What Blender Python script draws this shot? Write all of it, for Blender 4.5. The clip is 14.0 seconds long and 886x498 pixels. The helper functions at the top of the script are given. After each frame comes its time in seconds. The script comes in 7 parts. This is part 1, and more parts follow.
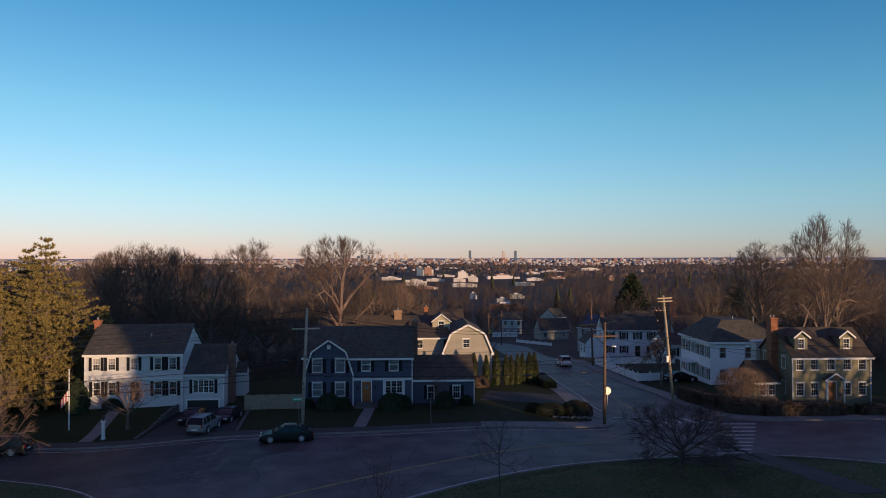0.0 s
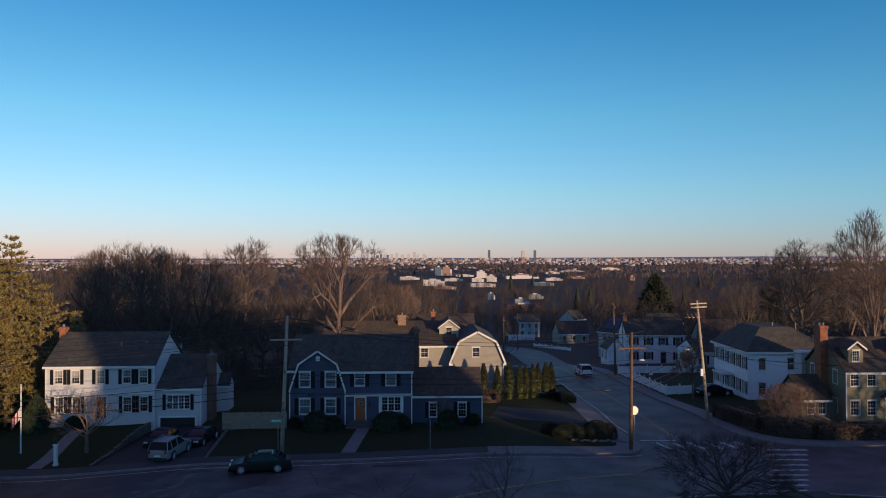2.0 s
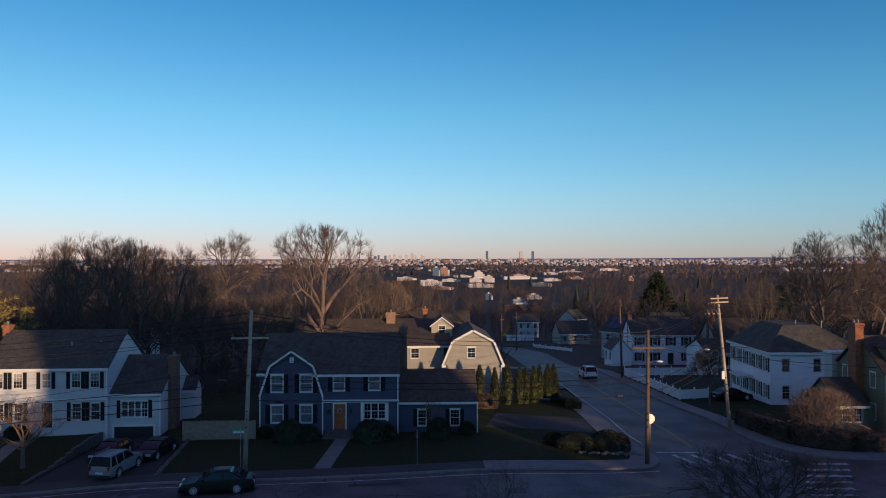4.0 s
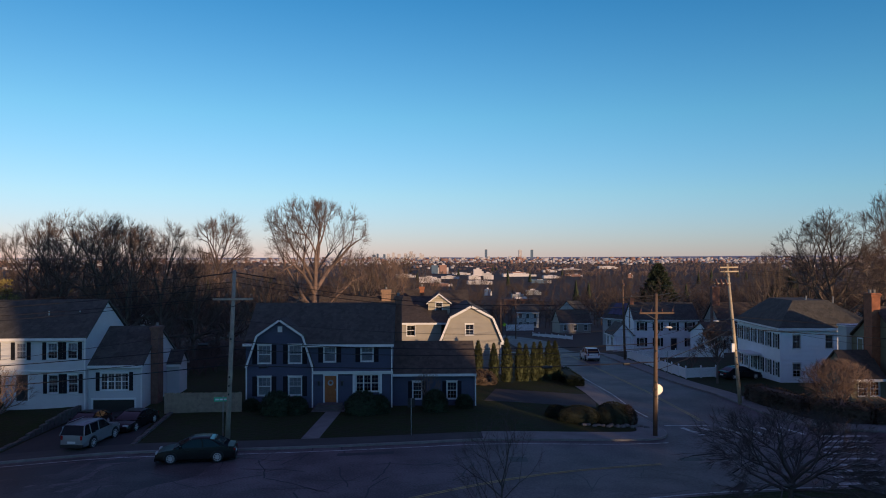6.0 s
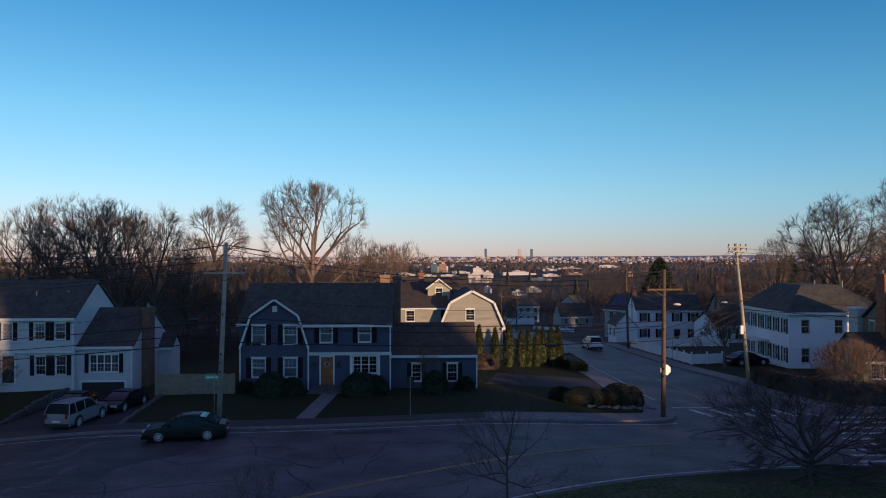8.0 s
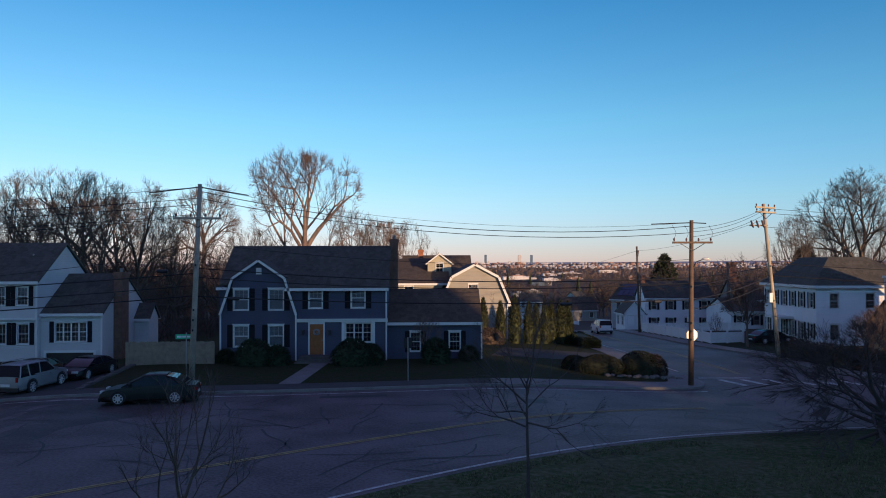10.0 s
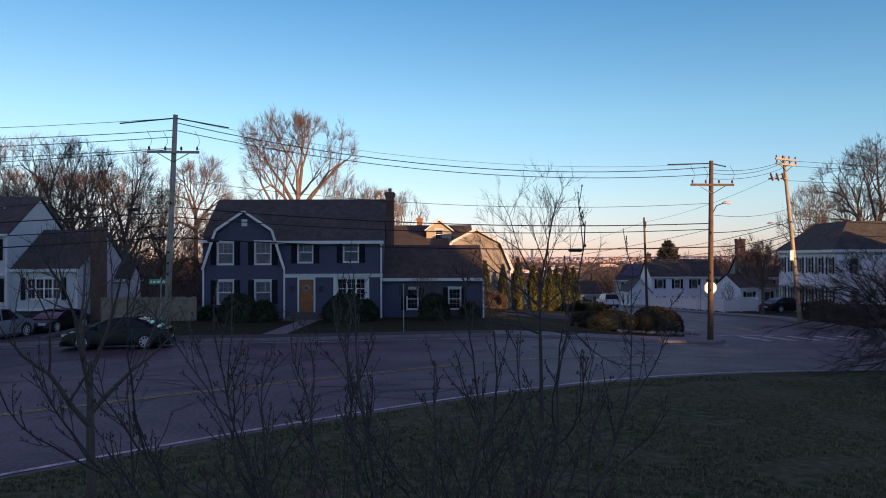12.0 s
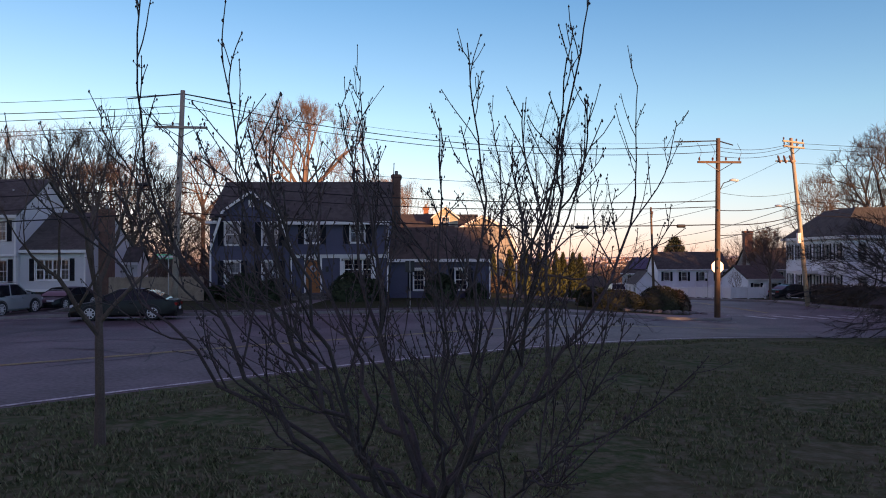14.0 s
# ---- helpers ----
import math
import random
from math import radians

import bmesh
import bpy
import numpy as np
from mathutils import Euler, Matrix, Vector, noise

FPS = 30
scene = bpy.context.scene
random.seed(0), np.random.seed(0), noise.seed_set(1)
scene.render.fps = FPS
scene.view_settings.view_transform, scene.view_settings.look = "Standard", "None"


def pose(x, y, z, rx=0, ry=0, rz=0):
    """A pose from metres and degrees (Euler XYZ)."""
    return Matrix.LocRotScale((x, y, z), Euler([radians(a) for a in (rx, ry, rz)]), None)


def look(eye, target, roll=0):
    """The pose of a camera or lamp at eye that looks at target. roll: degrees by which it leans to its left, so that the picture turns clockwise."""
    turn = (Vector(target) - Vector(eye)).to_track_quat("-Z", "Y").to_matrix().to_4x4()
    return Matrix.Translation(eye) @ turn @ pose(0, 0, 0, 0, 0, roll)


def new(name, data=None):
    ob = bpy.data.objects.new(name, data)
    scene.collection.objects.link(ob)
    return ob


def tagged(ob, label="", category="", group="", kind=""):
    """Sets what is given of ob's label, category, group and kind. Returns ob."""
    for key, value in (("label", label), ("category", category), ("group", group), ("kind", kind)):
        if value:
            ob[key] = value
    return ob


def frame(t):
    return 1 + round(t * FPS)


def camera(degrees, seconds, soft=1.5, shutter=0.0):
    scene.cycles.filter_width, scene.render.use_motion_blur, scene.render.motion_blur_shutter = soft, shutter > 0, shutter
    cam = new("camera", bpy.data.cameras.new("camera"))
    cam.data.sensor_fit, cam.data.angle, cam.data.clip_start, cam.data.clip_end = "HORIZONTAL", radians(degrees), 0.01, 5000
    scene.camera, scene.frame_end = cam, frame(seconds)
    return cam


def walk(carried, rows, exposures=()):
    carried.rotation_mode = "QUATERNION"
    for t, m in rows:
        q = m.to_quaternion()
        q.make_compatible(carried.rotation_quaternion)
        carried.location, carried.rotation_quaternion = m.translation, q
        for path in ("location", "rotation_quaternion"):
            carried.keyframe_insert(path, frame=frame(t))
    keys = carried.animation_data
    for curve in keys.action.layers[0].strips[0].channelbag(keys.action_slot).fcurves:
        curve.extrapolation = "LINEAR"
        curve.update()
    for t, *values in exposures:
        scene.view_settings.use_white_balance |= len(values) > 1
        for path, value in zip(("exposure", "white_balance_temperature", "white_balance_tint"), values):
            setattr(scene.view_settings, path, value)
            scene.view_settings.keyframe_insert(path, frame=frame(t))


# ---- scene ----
cam = camera(60.7, 14.0, soft=1.0)
PATH = [
    (0, (5.503, -80.484, 15.77), (5.595, -78.486, 15.791), -0.1),
    (0.5, (6.046, -78.02, 15.755), (6.082, -76.02, 15.776), -0.0),
    (1, (6.569, -75.714, 15.794), (6.607, -73.715, 15.815), -0.1),
    (1.5, (7.021, -73.456, 15.797), (7.062, -71.457, 15.817), -0.1),
    (2, (7.403, -71.185, 15.815), (7.444, -69.186, 15.835), -0.1),
    (2.5, (7.611, -68.983, 15.799), (7.654, -66.984, 15.82), -0.1),
    (5, (8.44, -60.582, 13.325), (8.488, -58.583, 13.348), -0.1),
    (5.5, (8.459, -60.011, 12.563), (8.508, -58.012, 12.584), -0.1),
    (6, (8.492, -59.895, 11.974), (8.541, -57.896, 11.994), -0.1),
    (6.5, (8.505, -59.822, 11.672), (8.555, -57.822, 11.695), -0.2),
    (7, (8.504, -59.479, 11.357), (8.554, -57.479, 11.38), -0.2),
    (7.5, (8.512, -58.832, 10.869), (8.562, -56.833, 10.891), -0.2),
    (8, (8.495, -57.974, 10.274), (8.545, -55.975, 10.293), -0.1),
    (8.2, (8.492, -57.542, 10.15), (8.541, -55.543, 10.17), 0.0),
    (10.3, (8.527, -51.755, 6.402), (8.577, -49.756, 6.439), -0.2),
    (10.5, (8.584, -51.244, 6.193), (8.633, -49.245, 6.219), -0.2),
    (11, (8.652, -50.15, 5.271), (8.699, -48.151, 5.295), -0.2),
    (11.5, (8.707, -49.313, 4.612), (8.755, -47.314, 4.636), -0.2),
    (12, (8.695, -48.982, 3.957), (8.744, -46.983, 3.981), -0.2),
    (12.5, (8.689, -48.941, 3.511), (8.738, -46.942, 3.535), -0.2),
    (13, (8.689, -49.0, 3.202), (8.738, -47.001, 3.226), -0.2),
    (13.5, (8.707, -49.003, 2.9), (8.755, -47.004, 2.925), -0.2),
    (14, (8.695, -49.005, 2.688), (8.727, -47.005, 2.713), -0.2),
]
walk(cam, [(t, look(e, a, r)) for t, e, a, r in PATH],
     exposures=[(0, -0.01, 7000, 11), (1, -0.05, 6600, 9), (2.5, -0.08, 6350, 8), (5, -0.06, 6500, 10), (8.2, -0.01, 6500, 10), (11, 0.38, 7200, 18), (12.5, 0.57, 8900, 30), (14, 0.78, 9700, 37)])

# ---------- world, sun and exposure ----------
SUN_AZ, SUN_EL = 36.3, 4.6          # degrees right of straight behind the first view, and above the horizon
sun_way = Vector((math.sin(radians(SUN_AZ)) * math.cos(radians(SUN_EL)), -math.cos(radians(SUN_AZ)) * math.cos(radians(SUN_EL)), math.sin(radians(SUN_EL))))
world = bpy.data.worlds.new("world")
scene.world = world
world.use_nodes = True
wn, wl = world.node_tree.nodes, world.node_tree.links
sky = wn.new("ShaderNodeTexSky")
sky.sky_type = "NISHITA"
sky.sun_disc = False
sky.sun_elevation = radians(SUN_EL + 3)
sky.sun_rotation = math.atan2(sun_way.x, sun_way.y)
sky.altitude = 100
sky.air_density, sky.dust_density, sky.ozone_density = 1.0, 0.08, 1.6
geo = wn.new("ShaderNodeTexCoord")
sep = wn.new("ShaderNodeSeparateXYZ")
wl.new(geo.outputs["Generated"], sep.inputs[0])
tint = wn.new("ShaderNodeValToRGB")          # the evening sky's rosy rim and deep blue above
tint.color_ramp.elements[0].position, tint.color_ramp.elements[0].color = 0.0, (0.69, 0.79, 1.88, 1)
tint.color_ramp.elements[1].position, tint.color_ramp.elements[1].color = 1.0, (1.22, 0.64, 1.08, 1)
for at, c in ((0.08, (0.67, 0.98, 1.54, 1)), (0.18, (0.52, 1.04, 1.42, 1)), (0.34, (0.22, 0.83, 1.30, 1)), (0.55, (1.04, 0.665, 1.10, 1))):
    e = tint.color_ramp.elements.new(at)
    e.color = c
wl.new(sep.outputs["Z"], tint.inputs[0])
mul = wn.new("ShaderNodeMix")
mul.data_type, mul.blend_type = "RGBA", "MULTIPLY"
mul.inputs[0].default_value = 1.0
wl.new(sky.outputs[0], mul.inputs[6])
wl.new(tint.outputs[0], mul.inputs[7])
side = wn.new("ShaderNodeMapRange")           # rosier away from the sun, cooler towards it
side.inputs["From Min"].default_value, side.inputs["From Max"].default_value = -0.55, 0.6
wl.new(sep.outputs["X"], side.inputs["Value"])
flank = wn.new("ShaderNodeMix")
flank.data_type = "RGBA"
flank.inputs[6].default_value, flank.inputs[7].default_value = (1.12, 0.97, 0.93, 1), (0.90, 1.01, 1.05, 1)
wl.new(side.outputs[0], flank.inputs[0])
both = wn.new("ShaderNodeMix")
both.data_type, both.blend_type = "RGBA", "MULTIPLY"
both.inputs[0].default_value = 1.0
wl.new(mul.outputs[2], both.inputs[6])
wl.new(flank.outputs[2], both.inputs[7])
wl.new(both.outputs[2], wn["Background"].inputs[0])
wn["Background"].inputs[1].default_value = 0.14
sun = new("sun", bpy.data.lights.new("sun", "SUN"))
sun.data.energy, sun.data.angle, sun.data.color = 4.6, radians(0.6), (1.0, 0.66, 0.39)
sun.matrix_world = look(sun_way * 200, (0, 0, 0))


# ---------- materials ----------
def material(name, base, rough=0.8, metal=0.0, vary=0.25, scale=6.0, fine=60.0, bump=0.3, dist=0.01, stain=None, coat=0.0, island=0.0, spec=0.5, sharp=0.3):
    """A surface with two scales of noise in its colour and a fine relief."""
    m = bpy.data.materials.new(name)
    m.use_nodes = True
    n, l = m.node_tree.nodes, m.node_tree.links
    p = n["Principled BSDF"]
    co = n.new("ShaderNodeTexCoord")
    big, small = n.new("ShaderNodeTexNoise"), n.new("ShaderNodeTexNoise")
    big.inputs["Scale"].default_value, big.inputs["Detail"].default_value = scale, 4
    small.inputs["Scale"].default_value, small.inputs["Detail"].default_value = fine, 3
    for t in (big, small):
        l.new(co.outputs["Object"], t.inputs["Vector"])
    add = n.new("ShaderNodeMath")
    add.operation = "ADD"
    l.new(big.outputs["Fac"], add.inputs[0])
    l.new(small.outputs["Fac"], add.inputs[1])
    ramp = n.new("ShaderNodeMapRange")
    ramp.inputs["From Min"].default_value, ramp.inputs["From Max"].default_value = 1 - sharp, 1 + sharp
    l.new(add.outputs[0], ramp.inputs["Value"])
    mix = n.new("ShaderNodeMix")
    mix.data_type = "RGBA"
    l.new(ramp.outputs[0], mix.inputs[0])
    second = stain or tuple(c * (1 - vary) for c in base)
    mix.inputs[6].default_value = (*second, 1)
    mix.inputs[7].default_value = (*[min(1, c * (1 + vary * 0.6)) for c in base], 1)
    last = mix.outputs[2]
    if island:
        geo = n.new("ShaderNodeNewGeometry")
        hsv = n.new("ShaderNodeHueSaturation")
        mr = n.new("ShaderNodeMapRange")
        mr.inputs["To Min"].default_value, mr.inputs["To Max"].default_value = 1 - island, 1 + island
        l.new(geo.outputs["Random Per Island"], mr.inputs["Value"])
        l.new(mr.outputs[0], hsv.inputs["Value"])
        l.new(last, hsv.inputs["Color"])
        last = hsv.outputs[0]
    l.new(last, p.inputs["Base Color"])
    p.inputs["Roughness"].default_value, p.inputs["Metallic"].default_value = rough, metal
    p.inputs["Coat Weight"].default_value = coat
    p.inputs["Specular IOR Level"].default_value = spec
    if bump:
        b = n.new("ShaderNodeBump")
        b.inputs["Strength"].default_value, b.inputs["Distance"].default_value = bump, dist
        l.new(small.outputs["Fac"], b.inputs["Height"])
        l.new(b.outputs[0], p.inputs["Normal"])
    return m


def banded(name, base, step, rough=0.7, vary=0.12, axis="Z", depth=0.02, shingle=False):
    """Boards or courses that lap every step metres along an axis."""
    m = material(name, base, rough, vary=vary, scale=0.9, fine=25, bump=0)
    n, l = m.node_tree.nodes, m.node_tree.links
    p = n["Principled BSDF"]
    co = n.new("ShaderNodeTexCoord")
    sep = n.new("ShaderNodeSeparateXYZ")
    l.new(co.outputs["Object"], sep.inputs[0])
    div, fr = n.new("ShaderNodeMath"), n.new("ShaderNodeMath")
    div.operation, fr.operation = "DIVIDE", "FRACT"
    l.new(sep.outputs[axis], div.inputs[0])
    div.inputs[1].default_value = step
    l.new(div.outputs[0], fr.inputs[0])
    b = n.new("ShaderNodeBump")
    b.invert = True
    b.inputs["Strength"].default_value, b.inputs["Distance"].default_value = 1.0, depth
    l.new(fr.outputs[0], b.inputs["Height"])
    if shingle:
        tab = n.new("ShaderNodeTexVoronoi")
        tab.inputs["Scale"].default_value = 4
        l.new(co.outputs["Object"], tab.inputs["Vector"])
        src = p.inputs["Base Color"].links[0].from_socket
        hsv = n.new("ShaderNodeHueSaturation")
        mr = n.new("ShaderNodeMapRange")
        mr.inputs["To Min"].default_value, mr.inputs["To Max"].default_value = 0.72, 1.3
        l.new(tab.outputs["Color"], mr.inputs["Value"])
        l.new(mr.outputs[0], hsv.inputs["Value"])
        l.new(src, hsv.inputs["Color"])
        l.new(hsv.outputs[0], p.inputs["Base Color"])
    l.new(b.outputs[0], p.inputs["Normal"])
    return m


def glass_material(name):
    m = bpy.data.materials.new(name)
    m.use_nodes = True
    n, l = m.node_tree.nodes, m.node_tree.links
    n.remove(n["Principled BSDF"])
    fres, clear, gloss, mix = n.new("ShaderNodeFresnel"), n.new("ShaderNodeBsdfTransparent"), n.new("ShaderNodeBsdfGlossy"), n.new("ShaderNodeMixShader")
    fres.inputs["IOR"].default_value = 1.45
    clear.inputs["Color"].default_value = (0.82, 0.82, 0.84, 1)
    gloss.inputs["Roughness"].default_value = 0.03
    l.new(fres.outputs[0], mix.inputs[0])
    l.new(clear.outputs[0], mix.inputs[1])
    l.new(gloss.outputs[0], mix.inputs[2])
    l.new(mix.outputs[0], n["Material Output"].inputs["Surface"])
    return m


M_GRASS = material("grass", (0.024, 0.034, 0.011), 0.95, vary=0.5, scale=0.5, fine=3.4, bump=1.0, dist=0.12, stain=(0.036, 0.040, 0.020), sharp=0.11, spec=0.12)
M_LITTER = material("leaf_litter_and_lawn", (0.024, 0.034, 0.011), 0.95, vary=0.5, scale=0.5, fine=3.4, bump=1.0, dist=0.12, stain=(0.036, 0.040, 0.020), sharp=0.11, spec=0.12)


def litter_beyond(m, y0, y1, colour):
    """Lawn gives way to brown woodland floor down the hill."""
    n, l = m.node_tree.nodes, m.node_tree.links
    p = n["Principled BSDF"]
    src = p.inputs["Base Color"].links[0].from_socket
    co, sep, mr, mix = n.new("ShaderNodeTexCoord"), n.new("ShaderNodeSeparateXYZ"), n.new("ShaderNodeMapRange"), n.new("ShaderNodeMix")
    l.new(co.outputs["Object"], sep.inputs[0])
    mr.inputs["From Min"].default_value, mr.inputs["From Max"].default_value = y0, y1
    l.new(sep.outputs["Y"], mr.inputs["Value"])
    mix.data_type = "RGBA"
    l.new(mr.outputs[0], mix.inputs[0])
    l.new(src, mix.inputs[6])
    far = n.new("ShaderNodeTexNoise")
    far.inputs["Scale"].default_value = 0.012
    l.new(co.outputs["Object"], far.inputs["Vector"])
    two = n.new("ShaderNodeMix")
    two.data_type = "RGBA"
    l.new(far.outputs["Fac"], two.inputs[0])
    two.inputs[6].default_value = (*[c * 0.7 for c in colour], 1)
    two.inputs[7].default_value = (*[c * 1.3 for c in colour], 1)
    l.new(two.outputs[2], mix.inputs[7])
    l.new(mix.outputs[2], p.inputs["Base Color"])


litter_beyond(M_LITTER, 25, 70, (0.098, 0.076, 0.064))


def lightened_near_lawn(m):
    """Near-side lawn: straw and earth between green, colour lightened in place of brighter exposure."""
    n, l = m.node_tree.nodes, m.node_tree.links
    p = n["Principled BSDF"]
    src = p.inputs["Base Color"].links[0].from_socket
    co, sep, mr, mix, two, three = n.new("ShaderNodeTexCoord"), n.new("ShaderNodeSeparateXYZ"), n.new("ShaderNodeMapRange"), n.new("ShaderNodeMix"), n.new("ShaderNodeMix"), n.new("ShaderNodeMix")
    l.new(co.outputs["Object"], sep.inputs[0])
    mr.inputs["From Min"].default_value, mr.inputs["From Max"].default_value = -20, -24
    l.new(sep.outputs["Y"], mr.inputs["Value"])
    big, small = n.new("ShaderNodeTexNoise"), n.new("ShaderNodeTexNoise")
    big.inputs["Scale"].default_value, small.inputs["Scale"].default_value = 0.45, 5.0
    big.inputs["Detail"].default_value = small.inputs["Detail"].default_value = 6
    for t, out, lo, hi, a, b in ((big, two, 0.4, 0.62, (0.036, 0.076, 0.021), (0.078, 0.090, 0.042)), (small, three, 0.42, 0.66, None, (0.125, 0.128, 0.075))):
        l.new(co.outputs["Object"], t.inputs["Vector"])
        sharp = n.new("ShaderNodeMapRange")
        sharp.inputs["From Min"].default_value, sharp.inputs["From Max"].default_value = lo, hi
        l.new(t.outputs["Fac"], sharp.inputs["Value"])
        out.data_type = "RGBA"
        l.new(sharp.outputs[0], out.inputs[0])
        if a:
            out.inputs[6].default_value = (*a, 1)
        out.inputs[7].default_value = (*b, 1)
    l.new(two.outputs[2], three.inputs[6])
    mix.data_type = "RGBA"
    l.new(mr.outputs[0], mix.inputs[0])
    l.new(src, mix.inputs[6])
    l.new(three.outputs[2], mix.inputs[7])
    l.new(mix.outputs[2], p.inputs["Base Color"])


lightened_near_lawn(M_LITTER)
lightened_near_lawn(M_GRASS)
M_ROAD = material("asphalt", (0.142, 0.114, 0.118), 0.56, vary=0.4, scale=0.35, fine=9, bump=0.5, dist=0.015, sharp=0.2, spec=0.125)
M_ROAD_DARK = material("newer_dark_asphalt", (0.084, 0.073, 0.074), 0.55, vary=0.42, scale=0.4, fine=9, bump=0.5, dist=0.015, sharp=0.2, spec=0.14)
M_ROAD_NEW = material("asphalt_patch", (0.024, 0.023, 0.026), 0.6, vary=0.25, scale=0.8, fine=30, bump=0.4, dist=0.01)
M_PAVE = material("asphalt_pavement", (0.06, 0.058, 0.056), 0.9, vary=0.3, scale=0.6, fine=30)
M_CONC = material("concrete", (0.20, 0.197, 0.188), 0.85, vary=0.25, scale=1.2, fine=30)
M_KERB = material("granite_kerb", (0.22, 0.21, 0.2), 0.8, vary=0.3, scale=2, fine=40)
M_PAINT = material("road_paint", (0.62, 0.62, 0.60), 0.7, vary=0.35, scale=2.5, fine=20, stain=(0.14, 0.14, 0.14))
M_YELLOW = material("yellow_road_paint", (0.46, 0.37, 0.13), 0.7, vary=0.35, scale=2.5, fine=20, stain=(0.2, 0.16, 0.07))
M_DRIVE = material("driveway_asphalt", (0.035, 0.035, 0.037), 0.9, vary=0.25, scale=0.7, fine=30)
M_BRICK = material("brick", (0.19, 0.10, 0.076), 0.9, vary=0.4, scale=3, fine=20, bump=0.6, dist=0.02)
M_BRICK_RED = material("orange_brick", (0.33, 0.125, 0.065), 0.9, vary=0.35, scale=3, fine=20, bump=0.6, dist=0.02)
M_BRICK_TAN = material("tan_brick", (0.30, 0.19, 0.125), 0.9, vary=0.35, scale=3, fine=20, bump=0.6, dist=0.02)
M_WHITE = material("white_paint", (0.72, 0.72, 0.71), 0.55, vary=0.08, scale=1.5, fine=20, bump=0.1)
M_BRIGHT = material("clean_white_vinyl", (0.82, 0.82, 0.82), 0.5, vary=0.05, scale=1.5, fine=20, bump=0.05)
M_GLASS = glass_material("window_glass")
M_BLIND = material("window_blind", (0.50, 0.50, 0.54), 0.8, vary=0.1)
M_NAVY = banded("navy_clapboard", (0.063, 0.070, 0.117), 0.13)
M_SIDING_W = banded("white_clapboard", (0.56, 0.56, 0.565), 0.13, vary=0.06)
M_SIDING_BRIGHT = banded("bright_white_clapboard", (0.84, 0.85, 0.87), 0.13, vary=0.06)
M_SIDING_TAN = banded("greige_clapboard", (0.345, 0.318, 0.27), 0.13)
# Lighter, yellower greige for the dormer front: sunlight is put into the colour.
M_SIDING_TAN_LIT = banded("sunlit_greige_clapboard", (0.46, 0.41, 0.30), 0.13)
M_SIDING_GREEN = banded("sage_clapboard", (0.195, 0.178, 0.108), 0.13)
M_SIDING_GREY = banded("grey_clapboard", (0.46, 0.48, 0.46), 0.13)
M_ROOF = banded("charcoal_shingle", (0.076, 0.071, 0.060), 0.12, 0.9, 0.3, shingle=True)
M_ROOF_BROWN = banded("brown_shingle", (0.085, 0.066, 0.05), 0.12, 0.9, 0.3, shingle=True)
M_SHUTTER = material("black_shutter", (0.016, 0.017, 0.021), 0.8, vary=0.2, spec=0.15)
M_DOOR = material("varnished_wood", (0.38, 0.115, 0.03), 0.45, vary=0.3, scale=4, fine=30)
M_DARKDOOR = material("dark_door", (0.03, 0.025, 0.025), 0.5)
M_BLACK = material("black_metal", (0.02, 0.02, 0.022), 0.45, vary=0.2)
M_GALV = material("galvanised_steel", (0.42, 0.42, 0.43), 0.4, 0.85, vary=0.2)
M_POLE = material("weathered_pole", (0.38, 0.32, 0.26), 0.95, vary=0.35, scale=2, fine=25, bump=0.8, dist=0.02)
# Paler, yellower pole wood with the low sunlight put into its colour.
M_POLE_SUNLIT = material("sunlit_pale_pole", (0.45, 0.37, 0.26), 0.95, vary=0.3, scale=2, fine=25, bump=0.8, dist=0.02)
M_POLE_DARK = material("creosoted_pole", (0.14, 0.09, 0.062), 0.9, vary=0.35, scale=2, fine=25, bump=0.8, dist=0.02)
M_WIRE = material("cable", (0.02, 0.02, 0.02), 0.6, bump=0)
M_CERAMIC = material("insulator", (0.12, 0.06, 0.045), 0.25)
M_FENCE = material("grey_cedar", (0.32, 0.25, 0.185), 0.95, vary=0.35, scale=3, fine=30, island=0.2)
M_BARK = material("bark", (0.14, 0.108, 0.088), 0.95, vary=0.35, scale=2, fine=25, island=0.15)
M_BARK_RED = material("reddish_bark", (0.17, 0.117, 0.095), 0.95, vary=0.35, scale=2, fine=25, island=0.2)
M_BARK_GREY = material("grey_bark", (0.125, 0.092, 0.073), 0.95, vary=0.35, scale=2, fine=40, island=0.2)
M_STEM = material("dark_stem_bark", (0.080, 0.066, 0.061), 0.9, vary=0.35, scale=3, fine=60, island=0.2)
M_YEW = material("yew_foliage", (0.028, 0.045, 0.020), 0.9, vary=0.4, scale=3, fine=20, island=0.4)
M_ARB = material("arborvitae_foliage", (0.042, 0.050, 0.016), 0.9, vary=0.4, scale=3, fine=20, island=0.4)
M_PINE = material("pine_foliage", (0.21, 0.165, 0.055), 0.9, vary=0.4, scale=1, fine=12, island=0.45)
M_SPRUCE = material("spruce_foliage", (0.04, 0.055, 0.030), 0.9, vary=0.4, scale=1, fine=12, island=0.4)
M_YEW_BROWN = material("bronzed_yew_foliage", (0.030, 0.034, 0.016), 0.9, vary=0.4, scale=1.5, fine=20, island=0.4)
M_HEDGE = material("brown_hedge", (0.085, 0.060, 0.042), 0.95, vary=0.4, scale=2, fine=20, island=0.4)
M_TYRE = material("tyre_rubber", (0.018, 0.018, 0.018), 0.85)
M_RIM = material("alloy_rim", (0.62, 0.62, 0.63), 0.35, 0.25)
M_CARGLASS = material("tinted_car_glass", (0.012, 0.013, 0.016), 0.05, vary=0.05, bump=0, spec=0.28)
